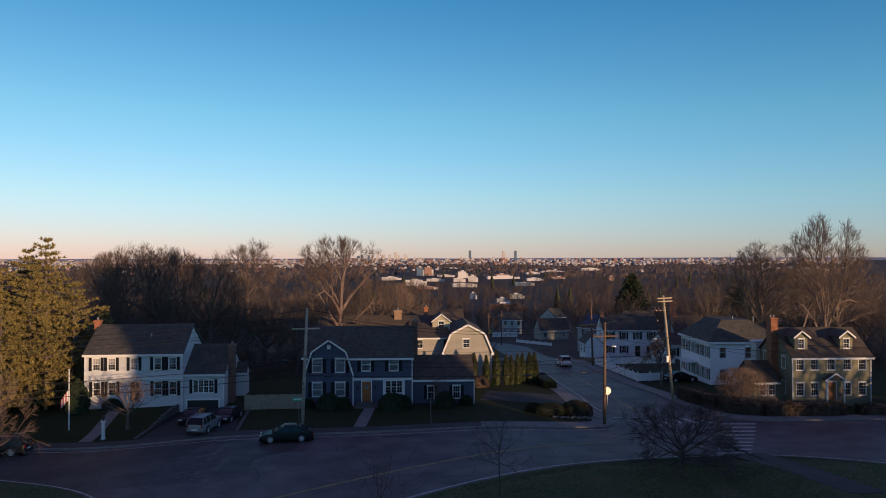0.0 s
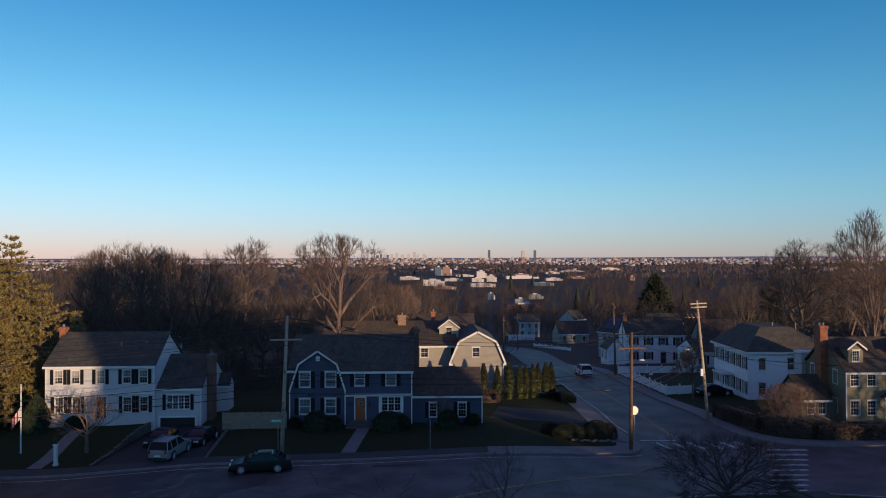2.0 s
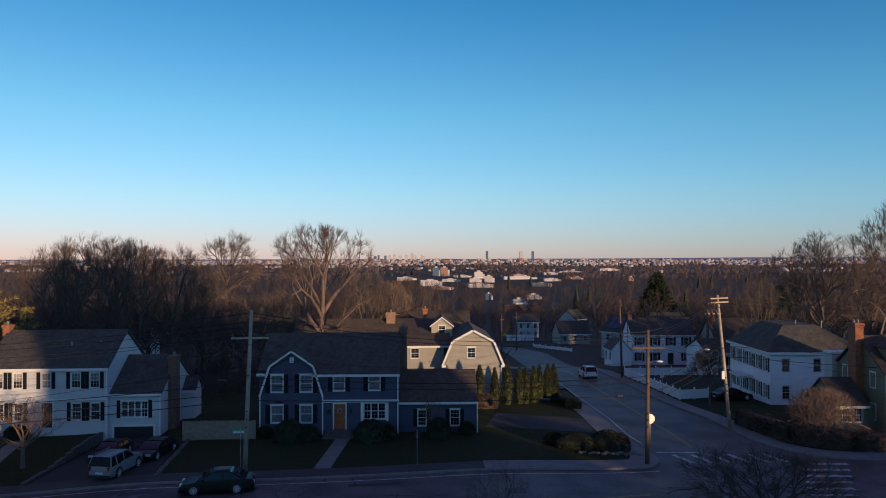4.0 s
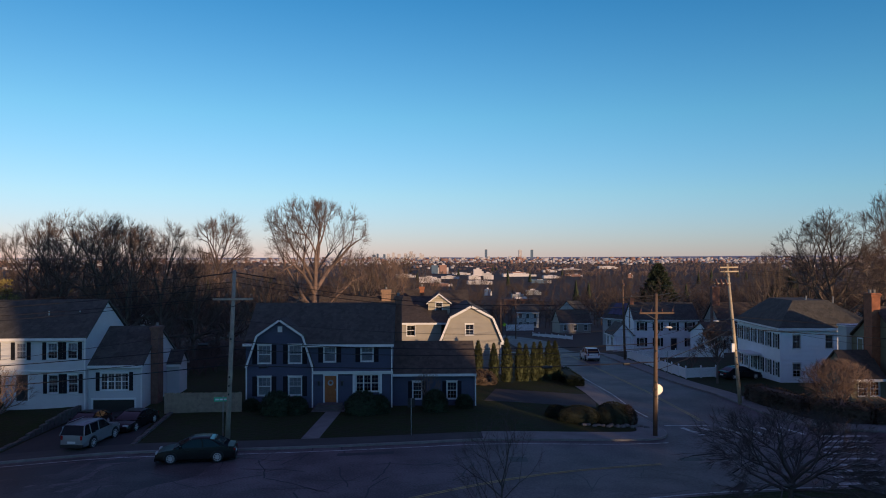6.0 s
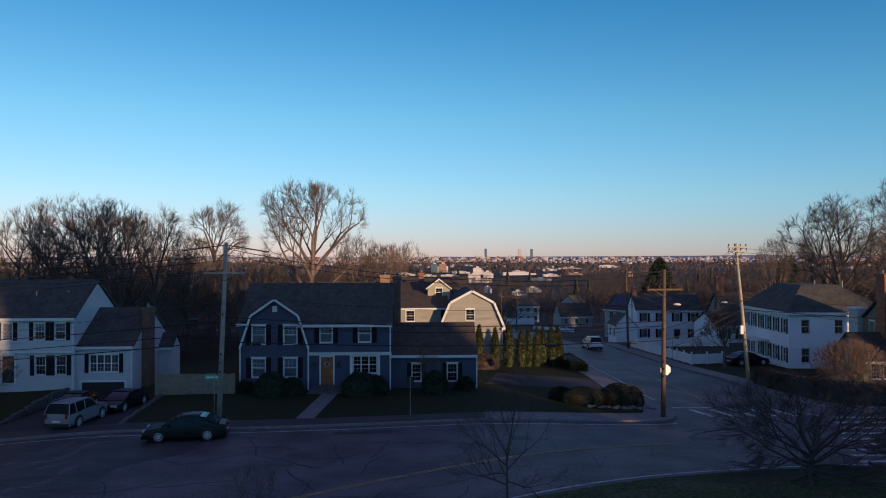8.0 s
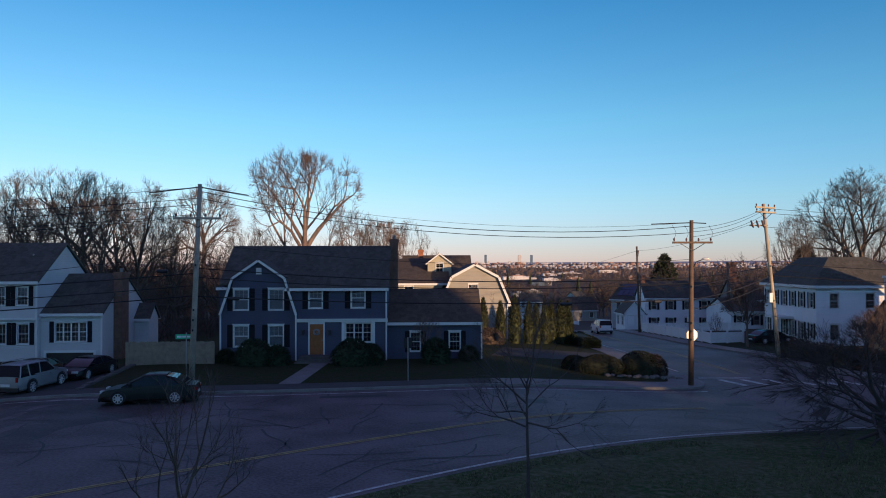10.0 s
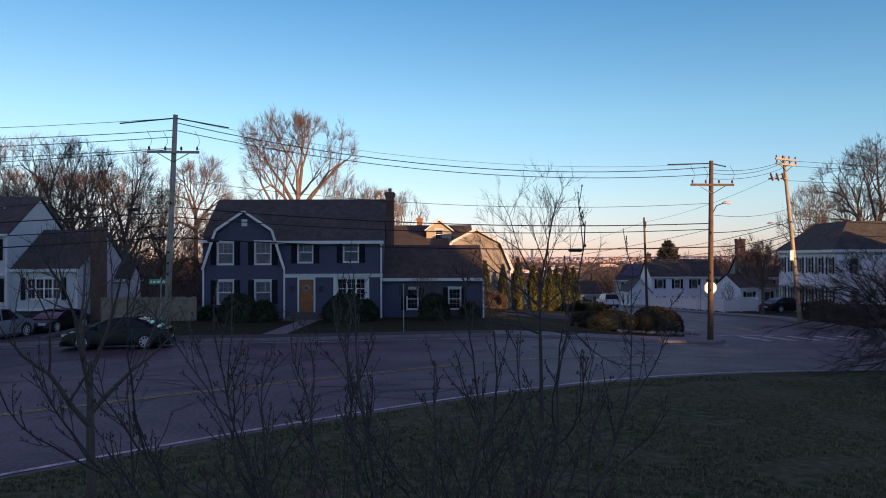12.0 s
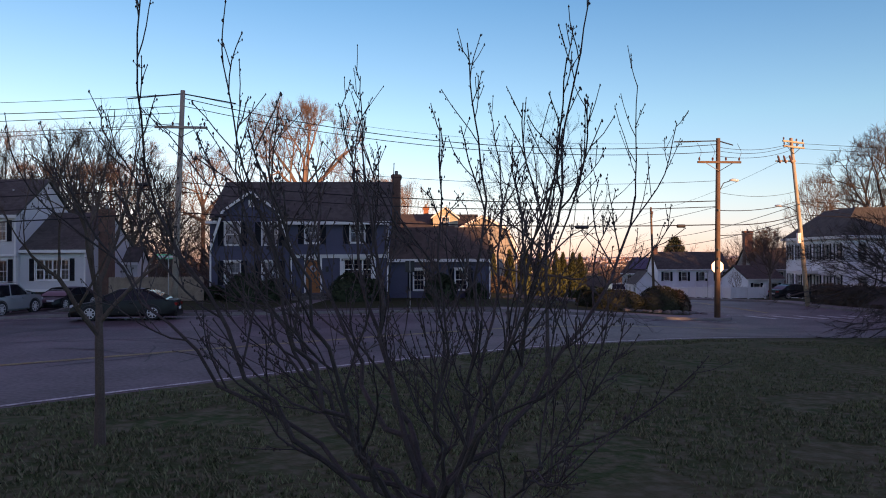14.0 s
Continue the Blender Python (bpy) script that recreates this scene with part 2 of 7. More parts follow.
M_TAIL = material("red_lamp_lens", (0.35, 0.015, 0.012), 0.2, bump=0)
M_HEAD = material("clear_lamp_lens", (0.6, 0.6, 0.6), 0.12, bump=0)
M_STONE = material("field_stone", (0.13, 0.12, 0.11), 0.9, vary=0.4, scale=3, fine=20, island=0.3)


# ---------- mesh helpers ----------
def box(bm, x0, y0, z0, x1, y1, z1, m=None):
    v = [bm.verts.new((x, y, z)) for z in (z0, z1) for x, y in ((x0, y0), (x1, y0), (x1, y1), (x0, y1))]
    for f in ((3, 2, 1, 0), (4, 5, 6, 7), (0, 1, 5, 4), (1, 2, 6, 5), (2, 3, 7, 6), (3, 0, 4, 7)):
        bm.faces.new([v[i] for i in f])
    if m is not None:
        for q in v:
            q.co = m @ q.co
    return v


def prism(bm, poly, a, b, axis="x"):
    """Extrudes a polygon along an axis: for x its points are (y, z), for y (x, z), for z (x, y)."""
    def at(p, k):
        return {"x": (k, p[0], p[1]), "y": (p[0], k, p[1]), "z": (p[0], p[1], k)}[axis]
    lo, hi = [bm.verts.new(at(p, a)) for p in poly], [bm.verts.new(at(p, b)) for p in poly]
    n = len(poly)
    bm.faces.new(lo), bm.faces.new(hi[::-1])
    for i in range(n):
        bm.faces.new((lo[i], hi[i], hi[(i + 1) % n], lo[(i + 1) % n]))


def tube(bm, points, radii, sides=8, cap=True):
    rings = []
    for i, p in enumerate(points):
        p = Vector(p)
        d = Vector(points[min(i + 1, len(points) - 1)]) - Vector(points[max(i - 1, 0)])
        q = d.to_track_quat("Z", "Y").to_matrix()
        r = radii[i] if isinstance(radii, (list, tuple)) else radii
        rings.append([bm.verts.new(p + q @ Vector((r * math.cos(2 * math.pi * k / sides), r * math.sin(2 * math.pi * k / sides), 0))) for k in range(sides)])
    for a, b in zip(rings, rings[1:]):
        for k in range(sides):
            bm.faces.new((a[k], a[(k + 1) % sides], b[(k + 1) % sides], b[k]))
    if cap:
        bm.faces.new(rings[0][::-1]), bm.faces.new(rings[-1])
    return rings


def finish(name, bm, mat, smooth=False):
    bmesh.ops.recalc_face_normals(bm, faces=bm.faces)
    me = bpy.data.meshes.new(name)
    bm.to_mesh(me)
    bm.free()
    me.materials.append(mat)
    if smooth:
        for f in me.polygons:
            f.use_smooth = True
    return me


def pieces(bm):
    """Splits a bmesh into its loose pieces."""
    bm.verts.index_update()
    left, out = set(bm.faces), []
    while left:
        stack, found = [left.pop()], []
        while stack:
            f = stack.pop()
            found.append(f)
            for v in f.verts:
                for g in v.link_faces:
                    if g in left:
                        left.discard(g)
                        stack.append(g)
        one, known = bmesh.new(), {}
        for f in found:
            one.faces.new([known.setdefault(v.index, None) or known.update({v.index: one.verts.new(v.co)}) or known[v.index] for v in f.verts])
        out.append(one)
    return out


def part(name, bm, mat, parent, label="", smooth=False):
    """Links a bmesh, or a finished mesh, as one mesh object under a thing or a part; loose walls each become their own."""
    if name in ("wall", "wing_wall", "belt_board", "garage_frame", "door_frame", "floor_slab") and not isinstance(bm, bpy.types.Mesh):
        split = pieces(bm)
        for other in split[1:]:
            o = new(name, finish(name, other, mat, smooth))
            o.parent = parent
            if label:
                o["label"] = label
        bm = split[0]
    me = bm if isinstance(bm, bpy.types.Mesh) else finish(name, bm, mat, smooth)
    ob = new(name, me)
    ob.parent = parent
    if label:
        ob["label"] = label
    return ob


def thing(name, m, label, category, group="", kind=""):
    ob = new(name)
    ob.matrix_world = m
    return tagged(ob, label, category, group, kind)


def solo(name, bm, mat, label, category="", group="", kind="", smooth=False, m=None):
    ob = new(name, bm if isinstance(bm, bpy.types.Mesh) else finish(name, bm, mat, smooth))
    if m is not None:
        ob.matrix_world = m
    return tagged(ob, label, category, group, kind)


def step(a, b, x):
    u = min(max((x - a) / (b - a), 0), 1)
    return u * u * (3 - 2 * u)


# ---------- ground ----------
def level(x, y):
    """The height of the roads; lawns lie a kerb higher."""
    z = -0.9 * step(-8, -24, x) - 0.85 * step(10, 27, x) * (0.25 + 0.75 * step(-26, -10, y))
    z -= 0.04 * max(0, min(y, 50) - 10) + 0.1 * max(0, min(y, 75) - 50) + 0.045 * max(0, min(y, 200) - 75) + 0.037 * max(0, min(y, 380) - 200) + 0.012 * max(0, min(y, 700) - 380)
    if y > 1200:
        z += 14.5 * min(1, (y - 1200) / 3600) ** 1.2
    return z


def kerb_y(x):
    x = min(max(x, -15.7), 31)
    return -12.45 + 0.11 * x + 0.0035 * x * x


def near_y(x):
    d = x - 32
    return max(-20.1 - (0.0157 if d < 0 else 0.033) * d * d, -100)


def street_l(y):
    return 25.2 + 0.8 * step(4, -5, y)


def street_r(y):
    return 34.3 + 1.6 * step(22, 0, y)


def lower_mid(y):
    """The middle of the lower street, which bends away below the crossing."""
    return 30.2 - 0.012 * max(0, y - 98) ** 2


def bend(a, c, b, n):
    """A rounded corner from a to b, drawn towards c."""
    return [((1 - t) ** 2 * a[0] + 2 * t * (1 - t) * c[0] + t * t * b[0], (1 - t) ** 2 * a[1] + 2 * t * (1 - t) * c[1] + t * t * b[1]) for t in (i / n for i in range(n + 1))]


def paved(x, y):
    if near_y(x) < y < kerb_y(x) and -90 < x < 110:
        return math.hypot(x + 30, y + 40) > 18
    if 35.9 <= x < 42 and -5.8 < y < 1:
        return (y + 5.67) / 6.67 < (1 - (x - 35.9) / 6.1) ** 5
    return -9 < y < 66 and street_l(y) < x < street_r(y) or 58 < y < 66 and -25 < x < 34 or 66 <= y < 134 and abs(x - lower_mid(y)) < 4.2
def ground():
    def lines(lo, hi, a, b, fine, grow):
        out, v, s = [], a, fine
        while v <= b:
            out.append(v)
            v += fine
        while v < hi:
            s *= grow
            v += s
            out.append(min(v, hi))
        v, s = a, fine
        while v > lo:
            s *= grow
            v -= s
            out.append(max(v, lo))
        return sorted(set(out))
    xs, ys = lines(-4300, 4300, -50, 75, 1.25, 1.13), lines(-700, 4900, -75, 60, 1.25, 1.08)
    verts = []
    for y in ys:
        for x in xs:
            z = level(x, y)
            if paved(x, y) or paved(x, y + 1.3) or paved(x, y - 1.3) or paved(x + 1.3, y) or paved(x - 1.3, y):
                z -= 0.12
            else:
                z += 0.10
                if y < -25 and math.hypot(x + 30, y + 40) > 18:
                    z += 0.06 * noise.noise((x * 0.1, y * 0.1, 0))
                if y > 70:
                    z += 3.0 * step(200, 460, y) * noise.noise((x * 0.004, y * 0.004, 3))
            verts.append((x, y, z))
    w = len(xs)
    faces = [(j * w + i, j * w + i + 1, (j + 1) * w + i + 1, (j + 1) * w + i) for j in range(len(ys) - 1) for i in range(w - 1)]
    me = bpy.data.meshes.new("ground")
    me.from_pydata(verts, [], faces)
    me.materials.append(M_LITTER)
    for f in me.polygons:
        f.use_smooth = True
    tagged(new("ground", me), "patchy early spring lawn and earth running down to the wide valley", "ground", kind="structure")


def sheet(name, rows, mat, label, kind="structure", lift=0.0, category="road"):
    """A strip of cross rows of (x, y), laid on the road level."""
    verts, w = [], len(rows[0])
    for row in rows:
        verts += [(x, y, level(x, y) + lift) for x, y in row]
    faces = [(j * w + i, j * w + i + 1, (j + 1) * w + i + 1, (j + 1) * w + i) for j in range(len(rows) - 1) for i in range(w - 1)]
    me = bpy.data.meshes.new(name)
    me.from_pydata(verts, [], faces)
    me.materials.append(mat)
    bm = bmesh.new()
    bm.from_mesh(me)
    bmesh.ops.recalc_face_normals(bm, faces=bm.faces)
    if sum(f.normal.z for f in bm.faces) < 0:
        bmesh.ops.reverse_faces(bm, faces=bm.faces)
    bm.to_mesh(me)
    bm.free()
    return tagged(new(name, me), label, category, kind=kind)


def slab(name, rows, mat, label, top=0.13, category="pavement", parent=None):
    """A strip with upright sides, its top a kerb's height over the road level."""
    bm = bmesh.new()
    grid = [[bm.verts.new((x, y, level(x, y) + top)) for x, y in row] for row in rows]
    for a, b in zip(grid, grid[1:]):
        for i in range(len(a) - 1):
            bm.faces.new((a[i], a[i + 1], b[i + 1], b[i]))
    edge = [e for e in bm.edges if e.is_boundary]
    out = bmesh.ops.extrude_edge_only(bm, edges=edge)
    for v in out["geom"]:
        if isinstance(v, bmesh.types.BMVert):
            v.co.z -= top + 0.25
    if parent is not None:
        return part(name, bm, mat, parent)
    return solo(name, bm, mat, label, category, kind="structure")


def span(a, b, n):
    return [a + (b - a) * i / n for i in range(n + 1)]


def line_on_road(name, points, width, mat, label, lift=0.012):
    rows = []
    for i, p in enumerate(points):
        a, b = points[max(i - 1, 0)], points[min(i + 1, len(points) - 1)]
        d = Vector((b[0] - a[0], b[1] - a[1])).normalized()
        rows.append([(p[0] - d.y * width / 2, p[1] + d.x * width / 2), (p[0] + d.y * width / 2, p[1] - d.x * width / 2)])
    return sheet(name, rows, mat, label, lift=lift, category="road marking")


def roads():
    sheet("road_main", [[(x, near_y(x) - 0.3 + (kerb_y(x) + 0.6 - near_y(x)) * k / 16) for k in range(17)] for x in span(-90, 110, 160)], M_ROAD, "worn dark asphalt road curving past the houses")
    sheet("road_side", [[(street_l(y) - 0.3 - 2.6 * step(-2, -7, y) + (street_r(y) + 0.6 + 6.4 * step(2, -4.5, y) - street_l(y) + 2.6 * step(-2, -7, y)) * k / 10, y) for k in range(11)] for y in span(-8.5, 66, 80)], M_ROAD, "asphalt side street running downhill between houses", lift=0.005)
    sheet("road_lower", [[(lower_mid(y) - 4.2 + 8.4 * k / 6, y) for k in range(7)] for y in span(66, 133, 50)], M_ROAD, "asphalt street bending away below the crossing", lift=0.012)
    sheet("road_cross", [[(x, 58 + 8 * k / 6) for k in range(7)] for x in span(-25, 34.3, 60)], M_ROAD, "asphalt street crossing at the foot of the hill", lift=0.009)
    # far pavement along the houses, then round the corner into the side street
    xs = [x for x in span(-60, 23.0, 70)]
    slab("kerb", [[(x, kerb_y(x)), (x, kerb_y(x) + 0.16)] for x in xs], M_KERB, "pale granite kerb beside the road", 0.14)
    slab("pavement", [[(x, kerb_y(x) + 0.16 + 1.9 * k / 3) for k in range(4)] for x in xs if x < 13.2], M_PAVE, "grey asphalt pavement behind the granite kerb")
    slab("pavement", [[(x, kerb_y(x) + 0.16 + 2.0 * k / 3) for k in range(4)] for x in xs if x > 12], M_CONC, "pale concrete pavement at the street corner", 0.134)
    ky, ry = kerb_y(23.0), kerb_y(42.0)
    for name, rows, mat, lab, top in (
            ("kerb", (bend((23, ky), (26.6, ky + 0.45), (street_l(-3.5), -3.5), 14), bend((23, ky + 0.16), (26.45, ky + 0.6), (street_l(-3.5) - 0.15, -3.5), 14)), M_KERB, "rounded granite kerb at the street corner", 0.14),
            ("pavement", (bend((23, ky + 0.16), (26.45, ky + 0.6), (street_l(-3.5) - 0.15, -3.5), 14), bend((23, ky + 2.16), (24.2, ky + 2.3), (street_l(-3.5) - 1.9, -3.5), 14)), M_CONC, "rounded concrete pavement at the street corner", 0.132),
            ("kerb", (bend((street_r(1), 1), (36.6, -5.2), (42, ry), 16), bend((street_r(1) + 0.16, 1), (36.76, -5.0), (42, ry + 0.16), 16)), M_KERB, "rounded granite kerb across the side street", 0.14),
            ("pavement", (bend((street_r(1) + 0.16, 1), (36.76, -5.0), (42, ry + 0.16), 16), bend((street_r(1) + 1.9, 1), (38.6, -3.3), (42, ry + 2.1), 16)), M_CONC, "rounded concrete pavement across the side street", 0.132)):
        slab(name, [list(r) for r in zip(*rows)], mat, lab, top)
    slab("pavement", [[(street_l(y) - 1.9 + 1.75 * k / 3, y) for k in range(4)] for y in span(-3.5, 48, 40)], M_CONC, "concrete pavement along the side street", 0.13)
    slab("kerb", [[(street_l(y) - 0.15, y), (street_l(y), y)] for y in span(-3.5, 48, 60)], M_KERB, "pale granite kerb along the side street", 0.14)
    slab("pavement", [[(street_r(y) + 0.16 + 1.74 * k / 3, y) for k in range(4)] for y in span(1, 60, 50)], M_CONC, "concrete pavement across the side street", 0.13)
    slab("kerb", [[(street_r(y), y), (street_r(y) + 0.16, y)] for y in span(1, 60, 60)], M_KERB, "granite kerb across the side street", 0.14)
    slab("pavement", [[(x, kerb_y(x) + 0.16 + 1.94 * k / 3) for k in range(4)] for x in span(42, 90, 30)], M_CONC, "concrete pavement before the hedge", 0.13)
    slab("kerb", [[(x, kerb_y(x)), (x, kerb_y(x) + 0.16)] for x in span(42, 90, 30)], M_KERB, "granite kerb before the hedge", 0.14)
    sheet("lawn_verge", [[(x, near_y(x) - 3.0 + 2.95 * k / 5) for k in range(6)] for x in span(-9, 70, 120)], M_GRASS, "grass verge running down to the road edge", lift=0.02, category="lawn")
    slab("lawn_island", [[(-30 + r * math.cos(a), -40 + r * math.sin(a)) for r in (0.5, 6, 12, 18)] for a in span(0, 2 * math.pi, 60)], M_GRASS, "low grass island beside the wide junction", 0.13, "lawn")
    # markings
    line_on_road("edge_line", [(x, near_y(x) + 0.42) for x in span(-8, 60, 110)], 0.15, M_PAINT, "white edge line along the lawn circle")
    line_on_road("edge_line", [(-30 + 18.45 * math.cos(a), -40 + 18.45 * math.sin(a)) for a in span(-0.6, 2.4, 40)], 0.13, M_PAINT, "white edge line round the grass island")
    line_on_road("edge_line", [(x, kerb_y(x) - 0.85) for x in span(-45, 25.2, 70)], 0.12, M_PAINT, "white edge line beside the granite kerb")
    mid = [(x, yellow_y(x)) for x in span(-14, 22.8, 50)]
    for o in (-0.11, 0.11):
        line_on_road("centre_line", [(x, y + o) for x, y in mid], 0.10, M_YELLOW, "worn double yellow centre line")
        line_on_road("centre_line", [(29.6 + 0.4 * step(10, -2, y) + o, y) for y in span(-1.5, 60, 40)], 0.09, M_YELLOW, "worn yellow centre line on the side street", 0.016)
    line_on_road("edge_line", [(street_l(y) + 0.7, y) for y in span(0, 46, 30)], 0.14, M_PAINT, "white edge line on the side street", 0.016)
    line_on_road("stop_line", [(26.6, -3.0), (30.0, -3.1)], 0.3, M_PAINT, "white stop line at the junction", 0.016)
    for i in range(6):
        x = 27.7 + 1.45 * i
        line_on_road("crosswalk_bar", [(x, -3.7), (x + 0.75, -6.1)], 0.42, M_PAINT, "worn white crosswalk bar over the side street", 0.016)
    for i in range(9):
        u = i / 8
        x, y = 36.6 - 5.6 * u, -6.6 - 12.4 * u
        line_on_road("crosswalk_bar", [(x, y), (x + 3.4 - 0.6 * u, y - 0.1)], 0.5, M_PAINT, "white crosswalk bar over the curving road")
    sheet("road_resurfaced", [[(-45 + (-1.5 + 0.54 * (y + 12.5) + 0.5 * math.sin(y * 1.3) + 45) * k / 24, y) for k in range(25)] for y in span(-26.5, -13.6, 20)], M_ROAD_DARK, "darker resurfaced asphalt over the wide junction", lift=0.004)
    # old tarred cracks and patches
    random.seed(5)
    for i in range(150):
        x, y = random.uniform(-28, 30), random.uniform(-30, -14)
        if y < near_y(x) + 1 or y > kerb_y(x) - 1:
            continue
        a, pts = random.choice((0.05, 0.1, 1.5, 1.2)) + random.uniform(-0.3, 0.3), []
        for k in range(8):
            pts.append((x, y))
            a += random.uniform(-0.35, 0.35)
            x, y = x + 0.55 * math.cos(a), y + 0.55 * math.sin(a)
        line_on_road("tar_seam", pts, random.uniform(0.04, 0.11), M_ROAD_NEW, "dark tarred crack in the asphalt", 0.009)
    for x, y, w, d in ((24.5, -13.2, 1.4, 0.9), (-17, -17.5, 5, 2.2), (-11, -15.4, 2.6, 0.7), (3.2, -14.2, 3.4, 0.6), (13.5, -15.5, 1.1, 1.1)):
        sheet("road_patch", [[(x + w * i / 6, y + d * k / 4 + 0.12 * w * i / 6) for k in range(5)] for i in range(7)], M_ROAD_NEW, "darker asphalt repair in the road", lift=0.007)


def yellow_y(x):
    """The double yellow line, which follows the lawn circle."""
    return -18.3 + 0.545 * (x - 14.5) - 0.0075 * (x - 14.5) ** 2


ground()
roads()


# ---------- parts of houses ----------
def wall(bm, x0, x1, z0, z1, y, thick, holes, m=None):
    """A wall along x whose outer face lies at y, with openings (x0, z0, x1, z1) right through it."""
    xs = sorted({x0, x1, *[h[i] for h in holes for i in (0, 2)]})
    zs = sorted({z0, z1, *[h[i] for h in holes for i in (1, 3)]})
    made = {}

    def vert(x, yy, z):
        k = (round(x, 4), yy, round(z, 4))
        if k not in made:
            p = Vector((x, yy, z))
            made[k] = bm.verts.new(m @ p if m is not None else p)
        return made[k]

    def solid(i, j):
        if not (0 <= i < len(xs) - 1 and 0 <= j < len(zs) - 1):
            return False
        cx, cz = (xs[i] + xs[i + 1]) / 2, (zs[j] + zs[j + 1]) / 2
        return not any(h[0] < cx < h[2] and h[1] < cz < h[3] for h in holes)
    ya, yb = y, y + thick
    for i in range(len(xs) - 1):
        for j in range(len(zs) - 1):
            if not solid(i, j):
                continue
            a, b, c, d = xs[i], xs[i + 1], zs[j], zs[j + 1]
            bm.faces.new([vert(*p) for p in ((a, ya, c), (b, ya, c), (b, ya, d), (a, ya, d))])
            bm.faces.new([vert(*p) for p in ((a, yb, c), (a, yb, d), (b, yb, d), (b, yb, c))])
            if not solid(i - 1, j):
                bm.faces.new([vert(*p) for p in ((a, ya, c), (a, ya, d), (a, yb, d), (a, yb, c))])
            if not solid(i + 1, j):
                bm.faces.new([vert(*p) for p in ((b, ya, c), (b, yb, c), (b, yb, d), (b, ya, d))])
            if not solid(i, j - 1):
                bm.faces.new([vert(*p) for p in ((a, ya, c), (a, yb, c), (b, yb, c), (b, ya, c))])
            if not solid(i, j + 1):
                bm.faces.new([vert(*p) for p in ((a, ya, d), (b, ya, d), (b, yb, d), (a, yb, d))])


def window(house, x0, z0, x1, z1, y, cols=3, rows=4, shutters=0.0, m=None, sill=True, blind=0.0, mat=None, sashes=1, plain_below=False):
    """A sash window in a wall that faces -y: casing, sashes with bars, panes, and shutters as parts of the house."""
    mat = mat or M_WHITE
    c = 0.05
    bm = bmesh.new()
    wall(bm, x0 - c, x1 + c, z0 - (0.06 if sill else c), z1 + 0.1, y - 0.045, 0.105, [(x0, z0, x1, z1)], m)
    win = part("window", bm, mat, house, "white sash window with glazing bars")
    bm = bmesh.new()
    box(bm, x0 - c - 0.05, y - 0.075, z1 + 0.1, x1 + c + 0.05, y - 0.004, z1 + 0.14, m)
    part("head_cap", bm, mat, win)
    bm = bmesh.new()
    holes, wide = [], (x1 - x0) / sashes
    for s in range(sashes):
        a, b = x0 + wide * s + 0.045, x0 + wide * (s + 1) - 0.045
        for lo, hi in ((z0 + 0.05, (z0 + z1) / 2 - 0.025), ((z0 + z1) / 2 + 0.025, z1 - 0.05)):
            if plain_below and lo < z0 + 0.1:
                holes.append((a + 0.008, lo + 0.008, b - 0.008, hi - 0.008))
                continue
            n = max(1, rows // 2)
            for i in range(cols):
                for k in range(n):
                    holes.append((a + (b - a) * i / cols + 0.006, lo + (hi - lo) * k / n + 0.006, a + (b - a) * (i + 1) / cols - 0.006, lo + (hi - lo) * (k + 1) / n - 0.006))
    wall(bm, x0, x1, z0, z1, y + 0.061, 0.035, holes, m)
    part("sash", bm, mat, win, "white glazing bars")
    bm = bmesh.new()
    box(bm, x0 + 0.02, y + 0.099, z0 + 0.02, x1 - 0.02, y + 0.105, z1 - 0.02, m)
    pane = part("pane", bm, M_GLASS, win, "clear window glass")
    pane.visible_shadow = False
    if blind:
        bm = bmesh.new()
        box(bm, x0 + 0.03, y + 0.13, z1 - (z1 - z0) * blind, x1 - 0.03, y + 0.14, z1 - 0.02, m)
        part("blind", bm, M_BLIND, win, "pale drawn window blind")
    if shutters:
        for a in (x0 - c - 0.03 - shutters, x1 + c + 0.03):
            bm = bmesh.new()
            lo, hi = z0 - 0.05, z1 + 0.08
            face = [(y - 0.004, lo), (y - 0.05, lo)]
            for k in range(11):
                face += [(y - 0.05, lo + (hi - lo) * k / 11 + 0.02), (y - 0.02, lo + (hi - lo) * (k + 0.9) / 11)]
            face += [(y - 0.05, hi - 0.005), (y - 0.05, hi), (y - 0.004, hi)]
            prism(bm, face, a, a + shutters, "x")
            if m is not None:
                for v in bm.verts:
                    v.co = m @ v.co
            part("shutter", bm, M_SHUTTER, house, "black louvred shutter")
    return win


def plain_door(house, x0, z0, x1, z1, y, mat, label, m=None, lights=False):
    bm = bmesh.new()
    c = 0.11
    box(bm, x0 - c, y - 0.04, z0, x0, y + 0.08, z1, m)
    box(bm, x1, y - 0.04, z0, x1 + c, y + 0.08, z1, m)
    box(bm, x0 - c, y - 0.06, z1, x1 + c, y + 0.08, z1 + 0.22, m)
    part("door_frame", bm, M_WHITE, house, "white door casing")
    bm = bmesh.new()
    box(bm, x0, y + 0.05, z0, x1, y + 0.09, z1, m)
    w, h = x1 - x0, z1 - z0
    for a, b in ((0.14, 0.46), (0.54, 0.86)):
        for p, q in ((0.07, 0.36), (0.42, 0.70), (0.76, 0.93)):
            box(bm, x0 + a * w, y + 0.035, z0 + p * h, x0 + b * w, y + 0.05, z0 + q * h, m)
    door = part("door", bm, mat, house, label)
    bm = bmesh.new()
    box(bm, x1 - 0.11, y + 0.0, z0 + 0.95, x1 - 0.06, y + 0.05, z0 + 1.05, m)
    part("door_handle", bm, M_GALV, door, "small metal door handle")


